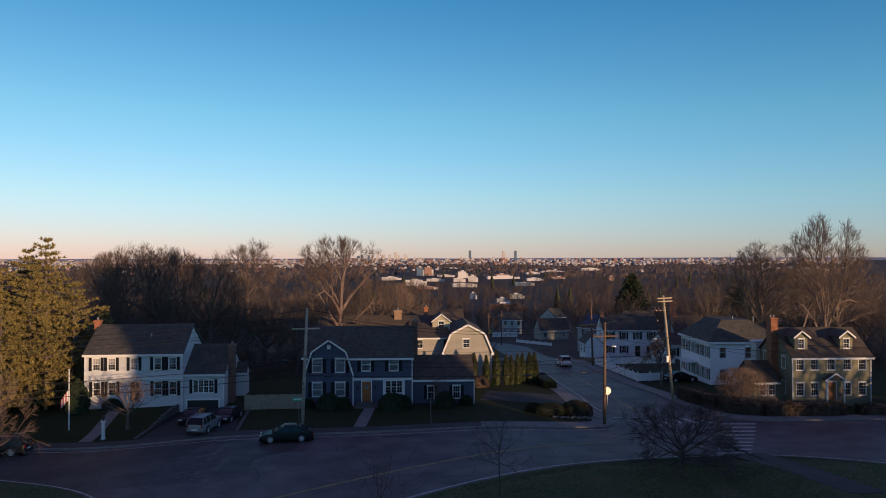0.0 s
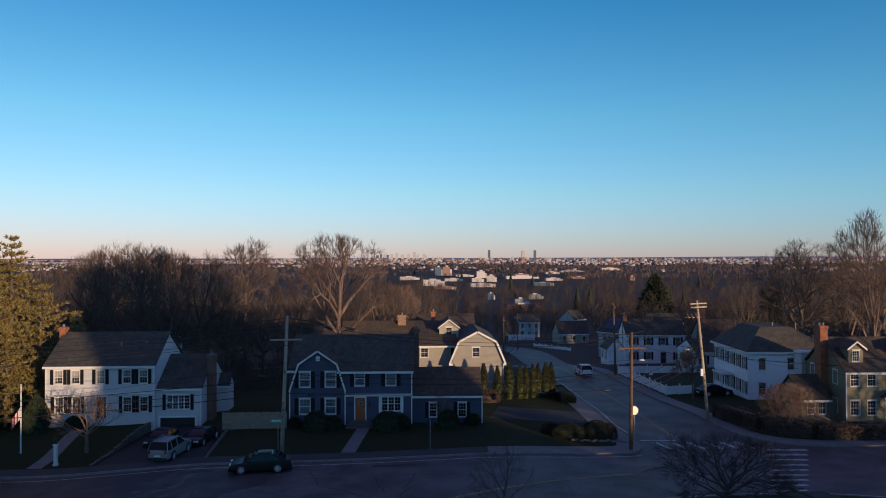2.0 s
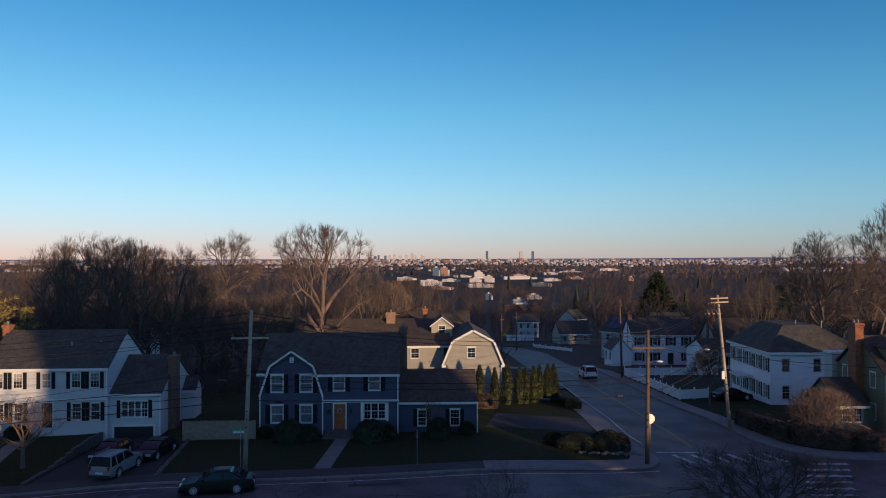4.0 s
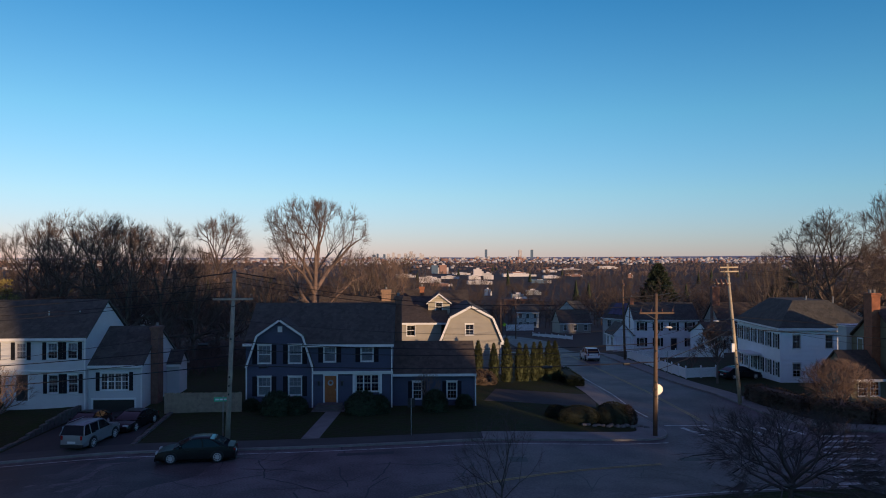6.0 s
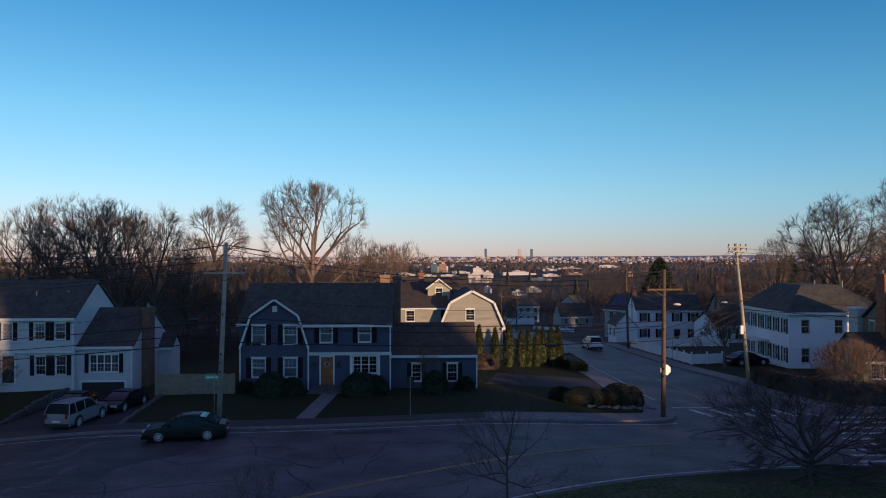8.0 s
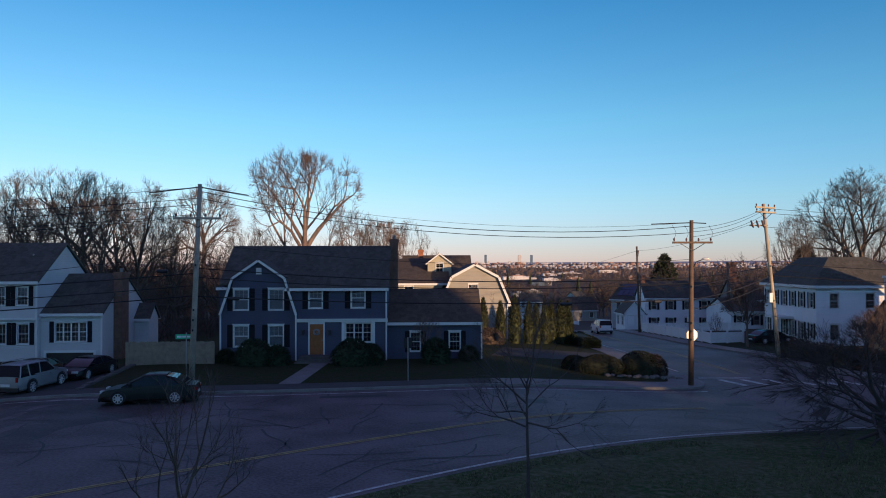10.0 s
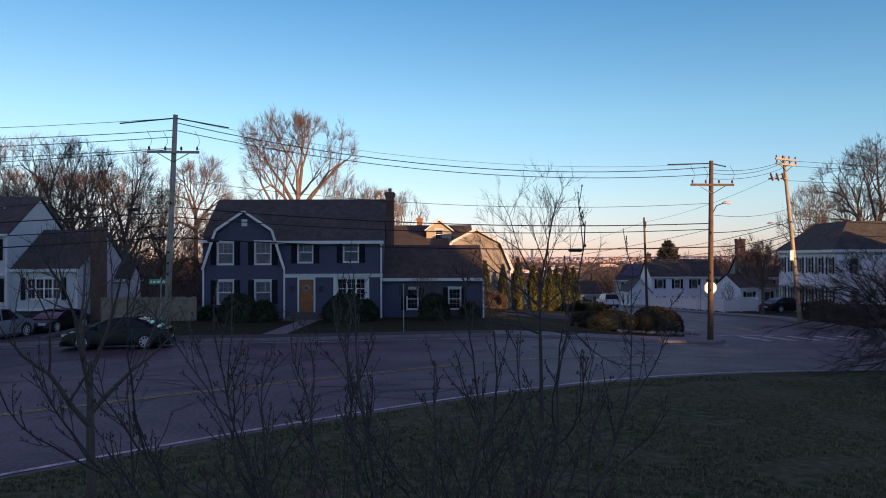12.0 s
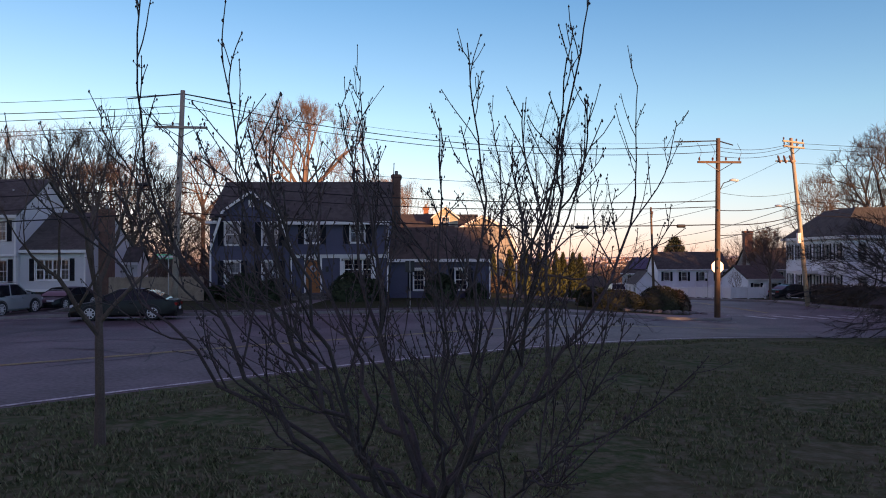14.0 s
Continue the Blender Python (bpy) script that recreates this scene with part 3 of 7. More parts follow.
def gable_roof(house, x0, x1, y0, y1, eave, ridge, mat, ov=0.3, end=0.2, thick=0.16, label="", ridge_y=None, ends=None):
    """A roof with its ridge along x, over walls from y0 to y1, that overhangs by ov."""
    ry = (y0 + y1) / 2 if ridge_y is None else ridge_y
    s0, s1 = (ridge - eave) / (ry - y0), (ridge - eave) / (y1 - ry)
    poly = [(y0 - ov, eave - ov * s0), (ry, ridge), (y1 + ov, eave - ov * s1), (y1 + ov, eave - ov * s1 + thick), (ry, ridge + thick), (y0 - ov, eave - ov * s0 + thick)]
    bm = bmesh.new()
    prism(bm, poly, x0 - end, x1 + end, "x")
    roof = part("roof", bm, mat, house, label)
    for x in (x0, x1 - 0.15) if ends else ():
        bm = bmesh.new()
        prism(bm, [(y0 + 0.05, eave), (y1 - 0.05, eave), (ry, ridge - 0.03)], x, x + 0.15, "x")
        part("gable_wall", bm, ends, house)
    for y, s in ((y0 - ov - 0.04, s0), (y1 + ov, s1)):
        bm = bmesh.new()
        box(bm, x0 - end, y, eave - ov * s - 0.06, x1 + end, y + 0.04, eave - ov * s + 0.14)
        part("gutter", bm, M_WHITE, house, "white eaves board and gutter")
    return roof


def chimney(house, x0, y0, x1, y1, z0, z1, mat, label, pots=1):
    bm = bmesh.new()
    box(bm, x0, y0, z0, x1, y1, z1 - 0.32)
    box(bm, x0 - 0.05, y0 - 0.05, z1 - 0.32, x1 + 0.05, y1 + 0.05, z1 - 0.2)
    box(bm, x0 - 0.09, y0 - 0.09, z1 - 0.2, x1 + 0.09, y1 + 0.09, z1 - 0.06)
    box(bm, x0 - 0.02, y0 - 0.02, z1 - 0.06, x1 + 0.02, y1 + 0.02, z1)
    c = part("chimney", bm, mat, house, label)
    for k in range(pots):
        bm = bmesh.new()
        px, py = x0 + (x1 - x0) * (k + 0.5) / pots, (y0 + y1) / 2
        tube(bm, [(px, py, z1 - 0.02), (px, py, z1 + 0.28)], 0.12, 10)
        part("flue", bm, M_CONC, c, "clay chimney flue")
    return c


def shell(house, x0, x1, y0, y1, z0, eave, ridge, mat, holes, thick=0.2, left=True, right=True, gables="x", back=True):
    """Four walls; the front one, at y0, with openings. Gable ends at both x ends."""
    bm = bmesh.new()
    wall(bm, x0, x1, z0, eave, y0, thick, holes)
    part("wall", bm, mat, house)
    ry = (y0 + y1) / 2
    for x in (x0, x1 - thick):
        bm = bmesh.new()
        prism(bm, [(y0 + thick, z0), (y1 - thick, z0), (y1 - thick, eave), (ry, ridge - 0.02), (y0 + thick, eave)], x, x + thick, "x")
        part("wall", bm, mat, house)
    bm = bmesh.new()
    box(bm, x0, y1 - thick, z0, x1, y1, eave)
    part("wall", bm, mat, house)
    bm = bmesh.new()
    box(bm, x0 + thick, y0 + thick, eave - 0.25, x1 - thick, y1 - thick, eave - 0.1)
    box(bm, x0 + thick, y0 + thick, z0 + 0.1, x1 - thick, y1 - thick, z0 + 0.3)
    part("floor_slab", bm, M_DARKDOOR, house)


def downpipe(house, x, y, z0, z1):
    bm = bmesh.new()
    box(bm, x - 0.05, y - 0.09, z0, x + 0.05, y - 0.01, z1)
    part("downpipe", bm, M_WHITE, house, "white corner board and downpipe")


# ---------- the blue house ----------
def blue_house():
    h = thing("house", pose(0, 0, 0), "navy clapboard house with white-trimmed gambrel gable and low wing", "house")
    up = [(-4.6, 3.6, -3.6, 5.0), (-2.2, 3.6, -1.2, 5.0), (0.56, 3.7, 1.48, 5.05), (3.48, 3.72, 4.42, 5.07)]
    low = [(-4.6, 1.08, -3.6, 2.5), (-2.2, 1.08, -1.2, 2.5)]
    door, bay = (0.62, 0.5, 1.55, 2.6), (3.08, 1.35, 4.86, 2.66)
    shell(h, -5.55, 5.95, 0, 8.6, -0.3, 5.15, 7.95, M_NAVY, up + low + [door, bay])
    for w in up:
        window(h, *w, 0, 3, 4, 0.36, blind=0.97, plain_below=True)
    for w in low:
        window(h, *w, 0, 3, 4, 0.36, blind=0.97, plain_below=True)
    window(h, *bay, 0, 2, 4, sashes=3)
    for x in (2.82, 4.92):
        bm = bmesh.new()
        box(bm, x, -0.06, 1.2, x + 0.2, 0.0, 2.74)
        part("bay_casing", bm, M_WHITE, h, "broad white casing beside the triple window")
    plain_door(h, *door, 0, M_DOOR, "orange-brown varnished wooden front door")
    gable_roof(h, -0.95, 5.95, 0, 8.6, 5.15, 7.95, M_ROOF, 0.3, 0.12, label="charcoal asphalt shingle roof")
    bm = bmesh.new()
    prism(bm, [(0.22, 5.293), (4.3, 7.95), (8.9, 4.955), (8.9, 5.115), (4.3, 8.11), (0.22, 5.453)], -5.67, -1.07, "x")
    part("roof", bm, M_ROOF, h, "charcoal asphalt shingle roof behind the gable")
    bm = bmesh.new()
    box(bm, -5.75, -0.3, 4.98, -5.02, 0.0, 5.16)
    part("eave_return", bm, M_WHITE, h, "white eaves return at the corner")
    # gambrel gable over the two left window bays
    g = [(-5.45, 3.25), (-4.62, 5.75), (-2.88, 6.95), (-1.12, 5.75), (-0.32, 3.25)]
    bm = bmesh.new()
    prism(bm, [(-4.72, 5.15), (-4.62, 5.75), (-2.88, 6.95), (-1.12, 5.75), (-1.02, 5.15)], 0.0, 0.2, "y")
    part("gable_wall", bm, M_NAVY, h)
    for a, b, back in ((0, 1, 0.5), (1, 2, 4.2), (2, 3, 4.2), (3, 4, 0.5)):
        bm = bmesh.new()
        (xa, za), (xb, zb) = g[a], g[b]
        n = Vector((-(zb - za), xb - xa)).normalized() * 0.16
        prism(bm, [(xa, za), (xb, zb), (xb + n.x, zb + n.y), (xa + n.x, za + n.y)], -0.28, back, "y")
        part("gable_roof", bm, M_ROOF, h)
        bm = bmesh.new()
        n2 = n.normalized() * 0.12
        prism(bm, [(xa - n2.x * 0.3, za - n2.y * 0.3), (xb - n2.x * 0.3, zb - n2.y * 0.3), (xb + n2.x, zb + n2.y), (xa + n2.x, za + n2.y)], -0.34, -0.27, "y")
        part("rake_board", bm, M_WHITE, h, "white rake board of the gambrel gable")
    bm = bmesh.new()
    box(bm, -3.06, -0.05, 6.05, -2.70, 0.0, 6.5)
    vent = part("gable_vent", bm, M_WHITE, h, "small white louvred gable vent")
    for k in range(5):
        bm = bmesh.new()
        box(bm, -3.02, -0.075, 6.09 + 0.08 * k, -2.74, -0.05, 6.13 + 0.08 * k)
        part("slat", bm, M_WHITE, vent)
    bm = bmesh.new()
    box(bm, -0.35, -0.13, 2.74, 6.0, 0.0, 2.92)
    box(bm, -0.35, -0.2, 2.9, 6.0, 0.0, 2.97)
    part("belt_board", bm, M_WHITE, h, "white belt board between the storeys")
    for x, z0, z1 in ((-5.5, 0.1, 3.4), (-0.33, 0.1, 3.3), (5.9, 0.1, 5.0)):
        downpipe(h, x, 0, z0, z1)
    for x in (0.18, 2.0):
        bm = bmesh.new()
        box(bm, x - 0.08, -0.2, 1.85, x + 0.08, -0.02, 2.15)
        box(bm, x - 0.11, -0.23, 2.15, x + 0.11, 0.0, 2.2)
        part("wall_lantern", bm, M_BLACK, h, "black wall lantern beside the door")
    bm = bmesh.new()
    for k in range(18):
        a = 2 * math.pi * k / 18
        box(bm, 1.085 + 0.17 * math.cos(a) - 0.05, -0.03, 2.05 + 0.17 * math.sin(a) - 0.05, 1.085 + 0.17 * math.cos(a) + 0.05, 0.04, 2.05 + 0.17 * math.sin(a) + 0.05)
    part("wreath", bm, M_BLIND, h, "pale round wreath on the door")
    bm = bmesh.new()
    for k in range(3):
        box(bm, 0.1 - 0.15 * k, -1.0 - 0.35 * k, -0.3, 2.05 + 0.15 * k, 0.0, 0.48 - 0.17 * k)
    part("front_steps", bm, M_STONE, h, "grey stone front steps")
    # wing
    holes = [(7.55, 0.62, 8.25, 1.95), (10.28, 0.62, 11.05, 1.95)]
    bm = bmesh.new()
    wall(bm, 5.95, 12.6, -0.4, 2.7, 0.63, 0.2, holes)
    part("wing_wall", bm, M_NAVY, h)
    bm = bmesh.new()
    prism(bm, [(0.83, -0.5), (7.2, -0.5), (7.2, 2.7), (4.0, 4.7), (0.83, 2.7)], 12.4, 12.6, "x")
    part("wing_wall", bm, M_NAVY, h)
    bm = bmesh.new()
    box(bm, 5.95, 7.2, -0.4, 12.6, 7.4, 2.7)
    part("wing_wall", bm, M_NAVY, h)
    for w in holes:
        window(h, *w, 0.63, 3, 4, 0.3)
    gable_roof(h, 5.95, 12.6, 0.63, 7.4, 2.7, 4.72, M_ROOF_BROWN, 0.3, 0.0, label="brown shingle roof of the low wing")
    downpipe(h, 12.55, 0.63, -0.3, 2.6)
    chimney(h, 5.98, 4.2, 6.55, 5.2, 2, 8.62, M_BRICK, "dark red brick chimney", 1)
    return h


blue_house()


# ---------- the white house with the garage wing ----------
def white_house():
    h = thing("house", pose(-18.3, 0.7, -0.8, 0, 0, 2.0), "white clapboard colonial house with black shutters and garage wing", "house")
    L = -10.0
    bays = (-9.2, -7.65, -5.35, -2.95, -1.42)
    up = [(x, 4.75, x + 0.75, 6.0) for x in bays]
    low = [(x, 2.05, x + 0.75, 3.45) for x in bays if x != -5.35]
    door = (-5.4, 1.45, -4.5, 3.5)
    bm = bmesh.new()
    wall(bm, L, 0, -0.5, 3.85, 0.15, 0.2, low + [door])
    part("wall", bm, M_SIDING_W, h)
    bm = bmesh.new()
    wall(bm, L, 0, 3.85, 6.45, 0.0, 0.2, up)
    part("wall", bm, M_SIDING_W, h)
    for x in (L, -0.2):
        bm = bmesh.new()
        prism(bm, [(0.35, -0.5), (8.6, -0.5), (8.6, 6.45), (4.4, 9.0), (0.2, 6.45), (0.2, 3.85), (0.35, 3.85)], x, x + 0.2, "x")
        part("wall", bm, M_SIDING_W, h)
    bm = bmesh.new()
    box(bm, L, 8.6, -0.5, 0, 8.8, 6.45)
    part("wall", bm, M_SIDING_W, h)
    bm = bmesh.new()
    box(bm, L + 0.2, 0.36, 3.7, -0.2, 8.6, 3.9)
    box(bm, L + 0.2, 0.36, 1.0, -0.2, 8.6, 1.2)
    part("floor_slab", bm, M_DARKDOOR, h)
    for w in up:
        window(h, *w, 0, 3, 4, 0.3, blind=0.9 if w[0] == -5.35 else 0.45)
    for w in low:
        window(h, *w, 0.15, 3, 4, 0.3)
    plain_door(h, *door, 0.15, M_DARKDOOR, "dark panelled front door")
    gable_roof(h, L, 0, 0, 8.8, 6.45, 9.05, M_ROOF, 0.3, 0.15, label="grey asphalt shingle roof")
    bm = bmesh.new()
    box(bm, L, -0.05, 3.72, 0, 0.15, 3.87)
    part("belt_board", bm, M_WHITE, h)
    for x in (L + 0.05, -0.05):
        downpipe(h, x, 0.0, -0.3, 6.4)
    chimney(h, L - 0.5, 4.0, L + 0.05, 4.7, 7.0, 9.7, M_BRICK_RED, "orange brick chimney", 1)
    for x, y in ((-3.9, 2.4), (-1.6, 2.8)):
        bm = bmesh.new()
        tube(bm, [(x, y, 7.3), (x, y, 8.35)], 0.06, 8)
        part("vent_pipe", bm, M_GALV, h, "grey roof vent pipe")
    # garage wing
    win, gar = (0.95, 2.15, 3.1, 3.5), (0.35, -0.75, 3.6, 1.38)
    bm = bmesh.new()
    wall(bm, 0.0, 4.2, -0.9, 4.15, 0.55, 0.2, [win, gar])
    part("wing_wall", bm, M_SIDING_W, h)
    bm = bmesh.new()
    prism(bm, [(0.75, -0.9), (9.5, -0.9), (9.5, 4.15), (5.0, 6.7), (0.75, 4.15)], 4.0, 4.2, "x")
    part("wing_wall", bm, M_SIDING_W, h)
    window(h, *win, 0.55, 2, 4, 0.3, sashes=4)
    gable_roof(h, 0.0, 4.2, 0.55, 9.5, 4.15, 6.72, M_ROOF, 0.25, 0.12, label="dark shingle roof of the garage wing")
    bm = bmesh.new()
    box(bm, 0.35, 0.63, -0.75, 3.6, 0.68, 1.38)
    for k in range(1, 4):
        box(bm, 0.35, 0.615, -0.75 + 0.53 * k - 0.02, 3.6, 0.63, -0.75 + 0.53 * k + 0.02)
    part("garage_door", bm, M_BLACK, h, "black garage door")
    bm = bmesh.new()
    box(bm, 0.2, 0.49, 1.38, 3.75, 0.55, 1.55), box(bm, 0.2, 0.49, -0.75, 0.35, 0.55, 1.38), box(bm, 3.6, 0.49, -0.75, 3.75, 0.55, 1.38)
    part("garage_frame", bm, M_WHITE, h)
    downpipe(h, 4.15, 0.55, -0.8, 4.0)
    chimney(h, 4.2, 2.6, 4.8, 4.0, -0.8, 7.0, M_BRICK, "dark red brick chimney on the wing", 1)
    # small rear ell
    bm = bmesh.new()
    box(bm, 4.2, 7.0, -0.6, 5.3, 9.4, 3.3)
    part("ell_wall", bm, M_SIDING_W, h)
    gable_roof(h, 4.2, 5.3, 7.0, 9.4, 3.3, 4.3, M_ROOF, 0.2, 0.15, label="dark shingle roof of the rear ell", ends=M_SIDING_W)
    return h


white_house()


# ---------- the green house across the side street ----------
def green_house():
    h = thing("house", pose(47.75, 1.2, -0.55, 0, 0, 0), "sage green clapboard house with white dormers and brick chimney", "house")
    W = 8.95
    xs = [0.5, 2.15, 4.0, 5.8, 7.55]
    up = [(x, 3.75, x + 0.85, 5.05) for x in xs]
    low = [(x, 0.95, x + 0.85, 2.35) for x in xs if not 3.5 < x < 5]
    door = (3.92, 0.35, 4.95, 2.4)
    shell(h, 0, W, 0, 7.6, -0.4, 5.25, 8.0, M_SIDING_GREEN, up + low + [door])
    for w in up + low:
        window(h, *w, 0, 3, 4)
    plain_door(h, *door, 0, M_DOOR, "brown wooden front door")
    gable_roof(h, 0, W, 0, 7.6, 5.25, 8.0, M_ROOF_BROWN, 0.35, 0.2, label="dark brown shingle roof")
    for x in (0.05, W - 0.05):
        downpipe(h, x, 0, -0.2, 5.2)
    for cx in (1.45, 6.6):
        a, b = cx - 0.72, cx + 0.72
        bm = bmesh.new()
        wall(bm, a, b, 5.6, 7.35, 0.75, 0.12, [(cx - 0.34, 6.05, cx + 0.34, 7.1)])
        prism(bm, [(a, 7.35), (b, 7.35), (cx, 7.95)], 0.75, 0.87, "y")
        d = part("dormer", bm, M_SIDING_GREEN, h, "small gabled dormer with white trim")
        for s in (-1, 1):
            bm = bmesh.new()
            box(bm, cx + s * 0.72 - 0.06 * (s + 1), 0.87, 5.6, cx + s * 0.72 - 0.06 * (s - 1), 4.0, 7.35)
            part("dormer_wall", bm, M_SIDING_GREEN, d)
            bm = bmesh.new()
            prism(bm, [(cx, 7.98), (cx + s * 0.95, 7.22), (cx + s * 0.95, 7.34), (cx, 8.1)], 0.5, 4.2, "y")
            part("dormer_roof", bm, M_ROOF_BROWN, d)
            bm = bmesh.new()
            prism(bm, [(cx, 7.9), (cx + s * 0.97, 7.13), (cx + s * 0.97, 7.32), (cx, 8.08)], 0.44, 0.5, "y")
            part("rake_board", bm, M_WHITE, d, "white rake board")
        window(h, cx - 0.34, 6.05, cx + 0.34, 7.1, 0.75, 3, 4)
    # porch hood
    bm = bmesh.new()
    prism(bm, [(3.35, 2.75), (5.5, 2.75), (4.43, 3.45)], -0.95, 0.0, "y")
    part("porch_hood", bm, M_ROOF_BROWN, h)
    bm = bmesh.new()
    for s in (-1, 1):
        prism(bm, [(4.43, 3.4), (4.43 + s * 1.2, 2.6), (4.43 + s * 1.2, 2.78), (4.43, 3.58)], -1.02, -0.95, "y")
        box(bm, 4.43 + s * 0.95 - 0.08, -0.95, 0.2, 4.43 + s * 0.95 + 0.08, -0.79, 2.7)
    part("porch_post", bm, M_WHITE, h, "white porch posts and gable trim")
    bm = bmesh.new()
    box(bm, 3.3, -1.1, -0.5, 5.55, 0, 0.3), box(bm, 3.6, -1.5, -0.5, 5.25, -1.1, 0.1)
    part("front_steps", bm, M_BRICK, h)
    # brick end chimney and side windows
    chimney(h, -0.75, 3.2, 0.0, 4.4, -0.5, 9.3, M_BRICK_RED, "tall orange brick chimney", 2)
    q = Matrix.Rotation(radians(-90), 4, "Z")
    for y0, z0 in ((-2.2, 3.75), (-2.2, 0.95), (-6.6, 3.75)):
        window(h, y0, z0, y0 + 0.8, z0 + 1.3, -0.012, 3, 4, m=q)
    # low side wing
    bm = bmesh.new()
    wall(bm, -3.5, 0, -0.5, 2.3, 1.6, 0.2, [(-2.9, 0.75, -2.15, 1.95), (-1.85, 0.75, -1.1, 1.95)])
    box(bm, -3.5, 1.8, -0.5, -3.3, 6.4, 2.3)
    part("wing_wall", bm, M_SIDING_GREEN, h)
    for x in (-2.9, -1.85):
        window(h, x, 0.75, x + 0.75, 1.95, 1.6, 3, 4)
    gable_roof(h, -3.5, -0.76, 1.6, 6.4, 2.3, 4.2, M_ROOF_BROWN, 0.3, 0.15, label="brown shingle roof of the side wing", ends=M_SIDING_GREEN)
    bm = bmesh.new()
    box(bm, -0.5, 7.6, -0.5, 3.2, 9.0, 6.0)
    part("rear_wall", bm, M_SIDING_GREY, h, "grey flat-roofed rear wing")
    bm = bmesh.new()
    box(bm, -0.62, 7.6, 6.0, 3.3, 9.1, 6.16)
    part("eaves_board", bm, M_WHITE, h)
    return h


green_house()


# ---------- the tan gambrel house behind ----------
def tan_house():
    h = thing("house", pose(10.3, 21.2, -0.8), "greige clapboard gambrel house with white trim behind the cedars", "house")
    W = 6.4
    win = (2.55, 4.35, 3.45, 5.5)
    g = [(-0.15, 3.5), (0.95, 6.15), (W / 2, 7.35), (W - 0.95, 6.15), (W + 0.15, 3.5)]
    bm = bmesh.new()
    wall(bm, 0, W, -0.5, 3.6, 0, 0.2, [])
    wall(bm, 1.0, W - 1.0, 3.6, 6.1, 0, 0.2, [win])
    prism(bm, [(0.05, 3.6), (1.0, 3.6), (1.0, 6.1)], 0, 0.2, "y")
    prism(bm, [(W - 0.05, 3.6), (W - 1.0, 3.6), (W - 1.0, 6.1)], 0, 0.2, "y")
    prism(bm, [(1.0, 6.1), (W - 1.0, 6.1), (W / 2, 7.3)], 0, 0.2, "y")
    part("wall", bm, M_SIDING_TAN, h)
    for x in (0, W - 0.2):
        bm = bmesh.new()
        box(bm, x, 0.2, -0.5, x + 0.2, 11, 3.55)
        part("wall", bm, M_SIDING_TAN, h)
    window(h, *win, 0, 2, 4)
    for (xa, za), (xb, zb) in zip(g, g[1:]):
        n = Vector((-(zb - za), xb - xa)).normalized() * 0.16
        bm = bmesh.new()
        prism(bm, [(xa, za), (xb, zb), (xb + n.x, zb + n.y), (xa + n.x, za + n.y)], -0.25, 11.2, "y")
        part("roof", bm, M_ROOF, h)
        bm = bmesh.new()
        prism(bm, [(xa - n.x * 0.3, za - n.y * 0.3), (xb - n.x * 0.3, zb - n.y * 0.3), (xb + n.x * 1.15, zb + n.y * 1.15), (xa + n.x * 1.15, za + n.y * 1.15)], -0.32, -0.24, "y")
        part("rake_board", bm, M_WHITE, h, "white rake board of the gambrel")
    for x in (-0.3, W - 0.1):
        bm = bmesh.new()
        box(bm, x, -0.35, 3.35, x + 0.45, 0.0, 3.6)
        part("eave_return", bm, M_WHITE, h)
    downpipe(h, W - 0.05, 0, -0.3, 3.4)
    # left wing with its dormer, and the taller rear part
    holes = [(-3.75, 4.15, -2.85, 5.3)]
    bm = bmesh.new()
    wall(bm, -4.6, 0, -0.5, 5.55, 1.4, 0.2, holes)
    box(bm, -4.6, 1.6, -0.5, -4.4, 9, 5.5)
    part("wing_wall", bm, M_SIDING_TAN, h)
    window(h, *holes[0], 1.4, 2, 4)
    gable_roof(h, -4.6, 0.6, 1.4, 13.4, 5.55, 7.95, M_ROOF_BROWN, 0.3, 0.15, label="brown shingle roof of the wing", ridge_y=8.5, ends=M_SIDING_TAN)
    dw = (-0.55, 6.62, 0.2, 7.55)
    bm = bmesh.new()
    wall(bm, -1.4, 1.05, 6.2, 7.6, 4.4, 0.15, [dw])
    prism(bm, [(-1.4, 7.6), (1.05, 7.6), (-0.175, 8.5)], 4.4, 4.55, "y")
    d = part("dormer", bm, M_SIDING_TAN_LIT, h, "gabled dormer with white trim")
    for x in (-1.4, 0.9):
        bm = bmesh.new()
        box(bm, x, 4.55, 6.2, x + 0.15, 8.4, 7.55)
        part("dormer_cheek", bm, M_SIDING_TAN, d)
    for s in (-1, 1):
        bm = bmesh.new()
        prism(bm, [(-0.175, 8.5), (-0.175 + s * 1.4, 7.45), (-0.175 + s * 1.4, 7.57), (-0.175, 8.64)], 4.2, 9.5, "y")
        part("dormer_roof", bm, M_ROOF_BROWN, d)
        bm = bmesh.new()
        prism(bm, [(-0.175, 8.46), (-0.175 + s * 1.42, 7.38), (-0.175 + s * 1.42, 7.53), (-0.175, 8.62)], 4.12, 4.2, "y")
        part("rake_board", bm, M_WHITE, d, "white rake board")
    window(h, *dw, 4.4, 2, 4)
    bm = bmesh.new()
    box(bm, -4.2, 13.0, -0.5, 3.6, 19, 6.2)
    part("rear_wall", bm, M_SIDING_TAN, h)
    gable_roof(h, -4.2, 3.6, 12.6, 19.4, 6.4, 8.35, M_ROOF_BROWN, 0.3, 0.15, label="brown shingle rear roof", ends=M_SIDING_TAN)
    chimney(h, -2.4, 11.5, -1.85, 12.1, 6, 9.1, M_BRICK_RED, "slim orange brick chimney", 1)
    return h


tan_house()


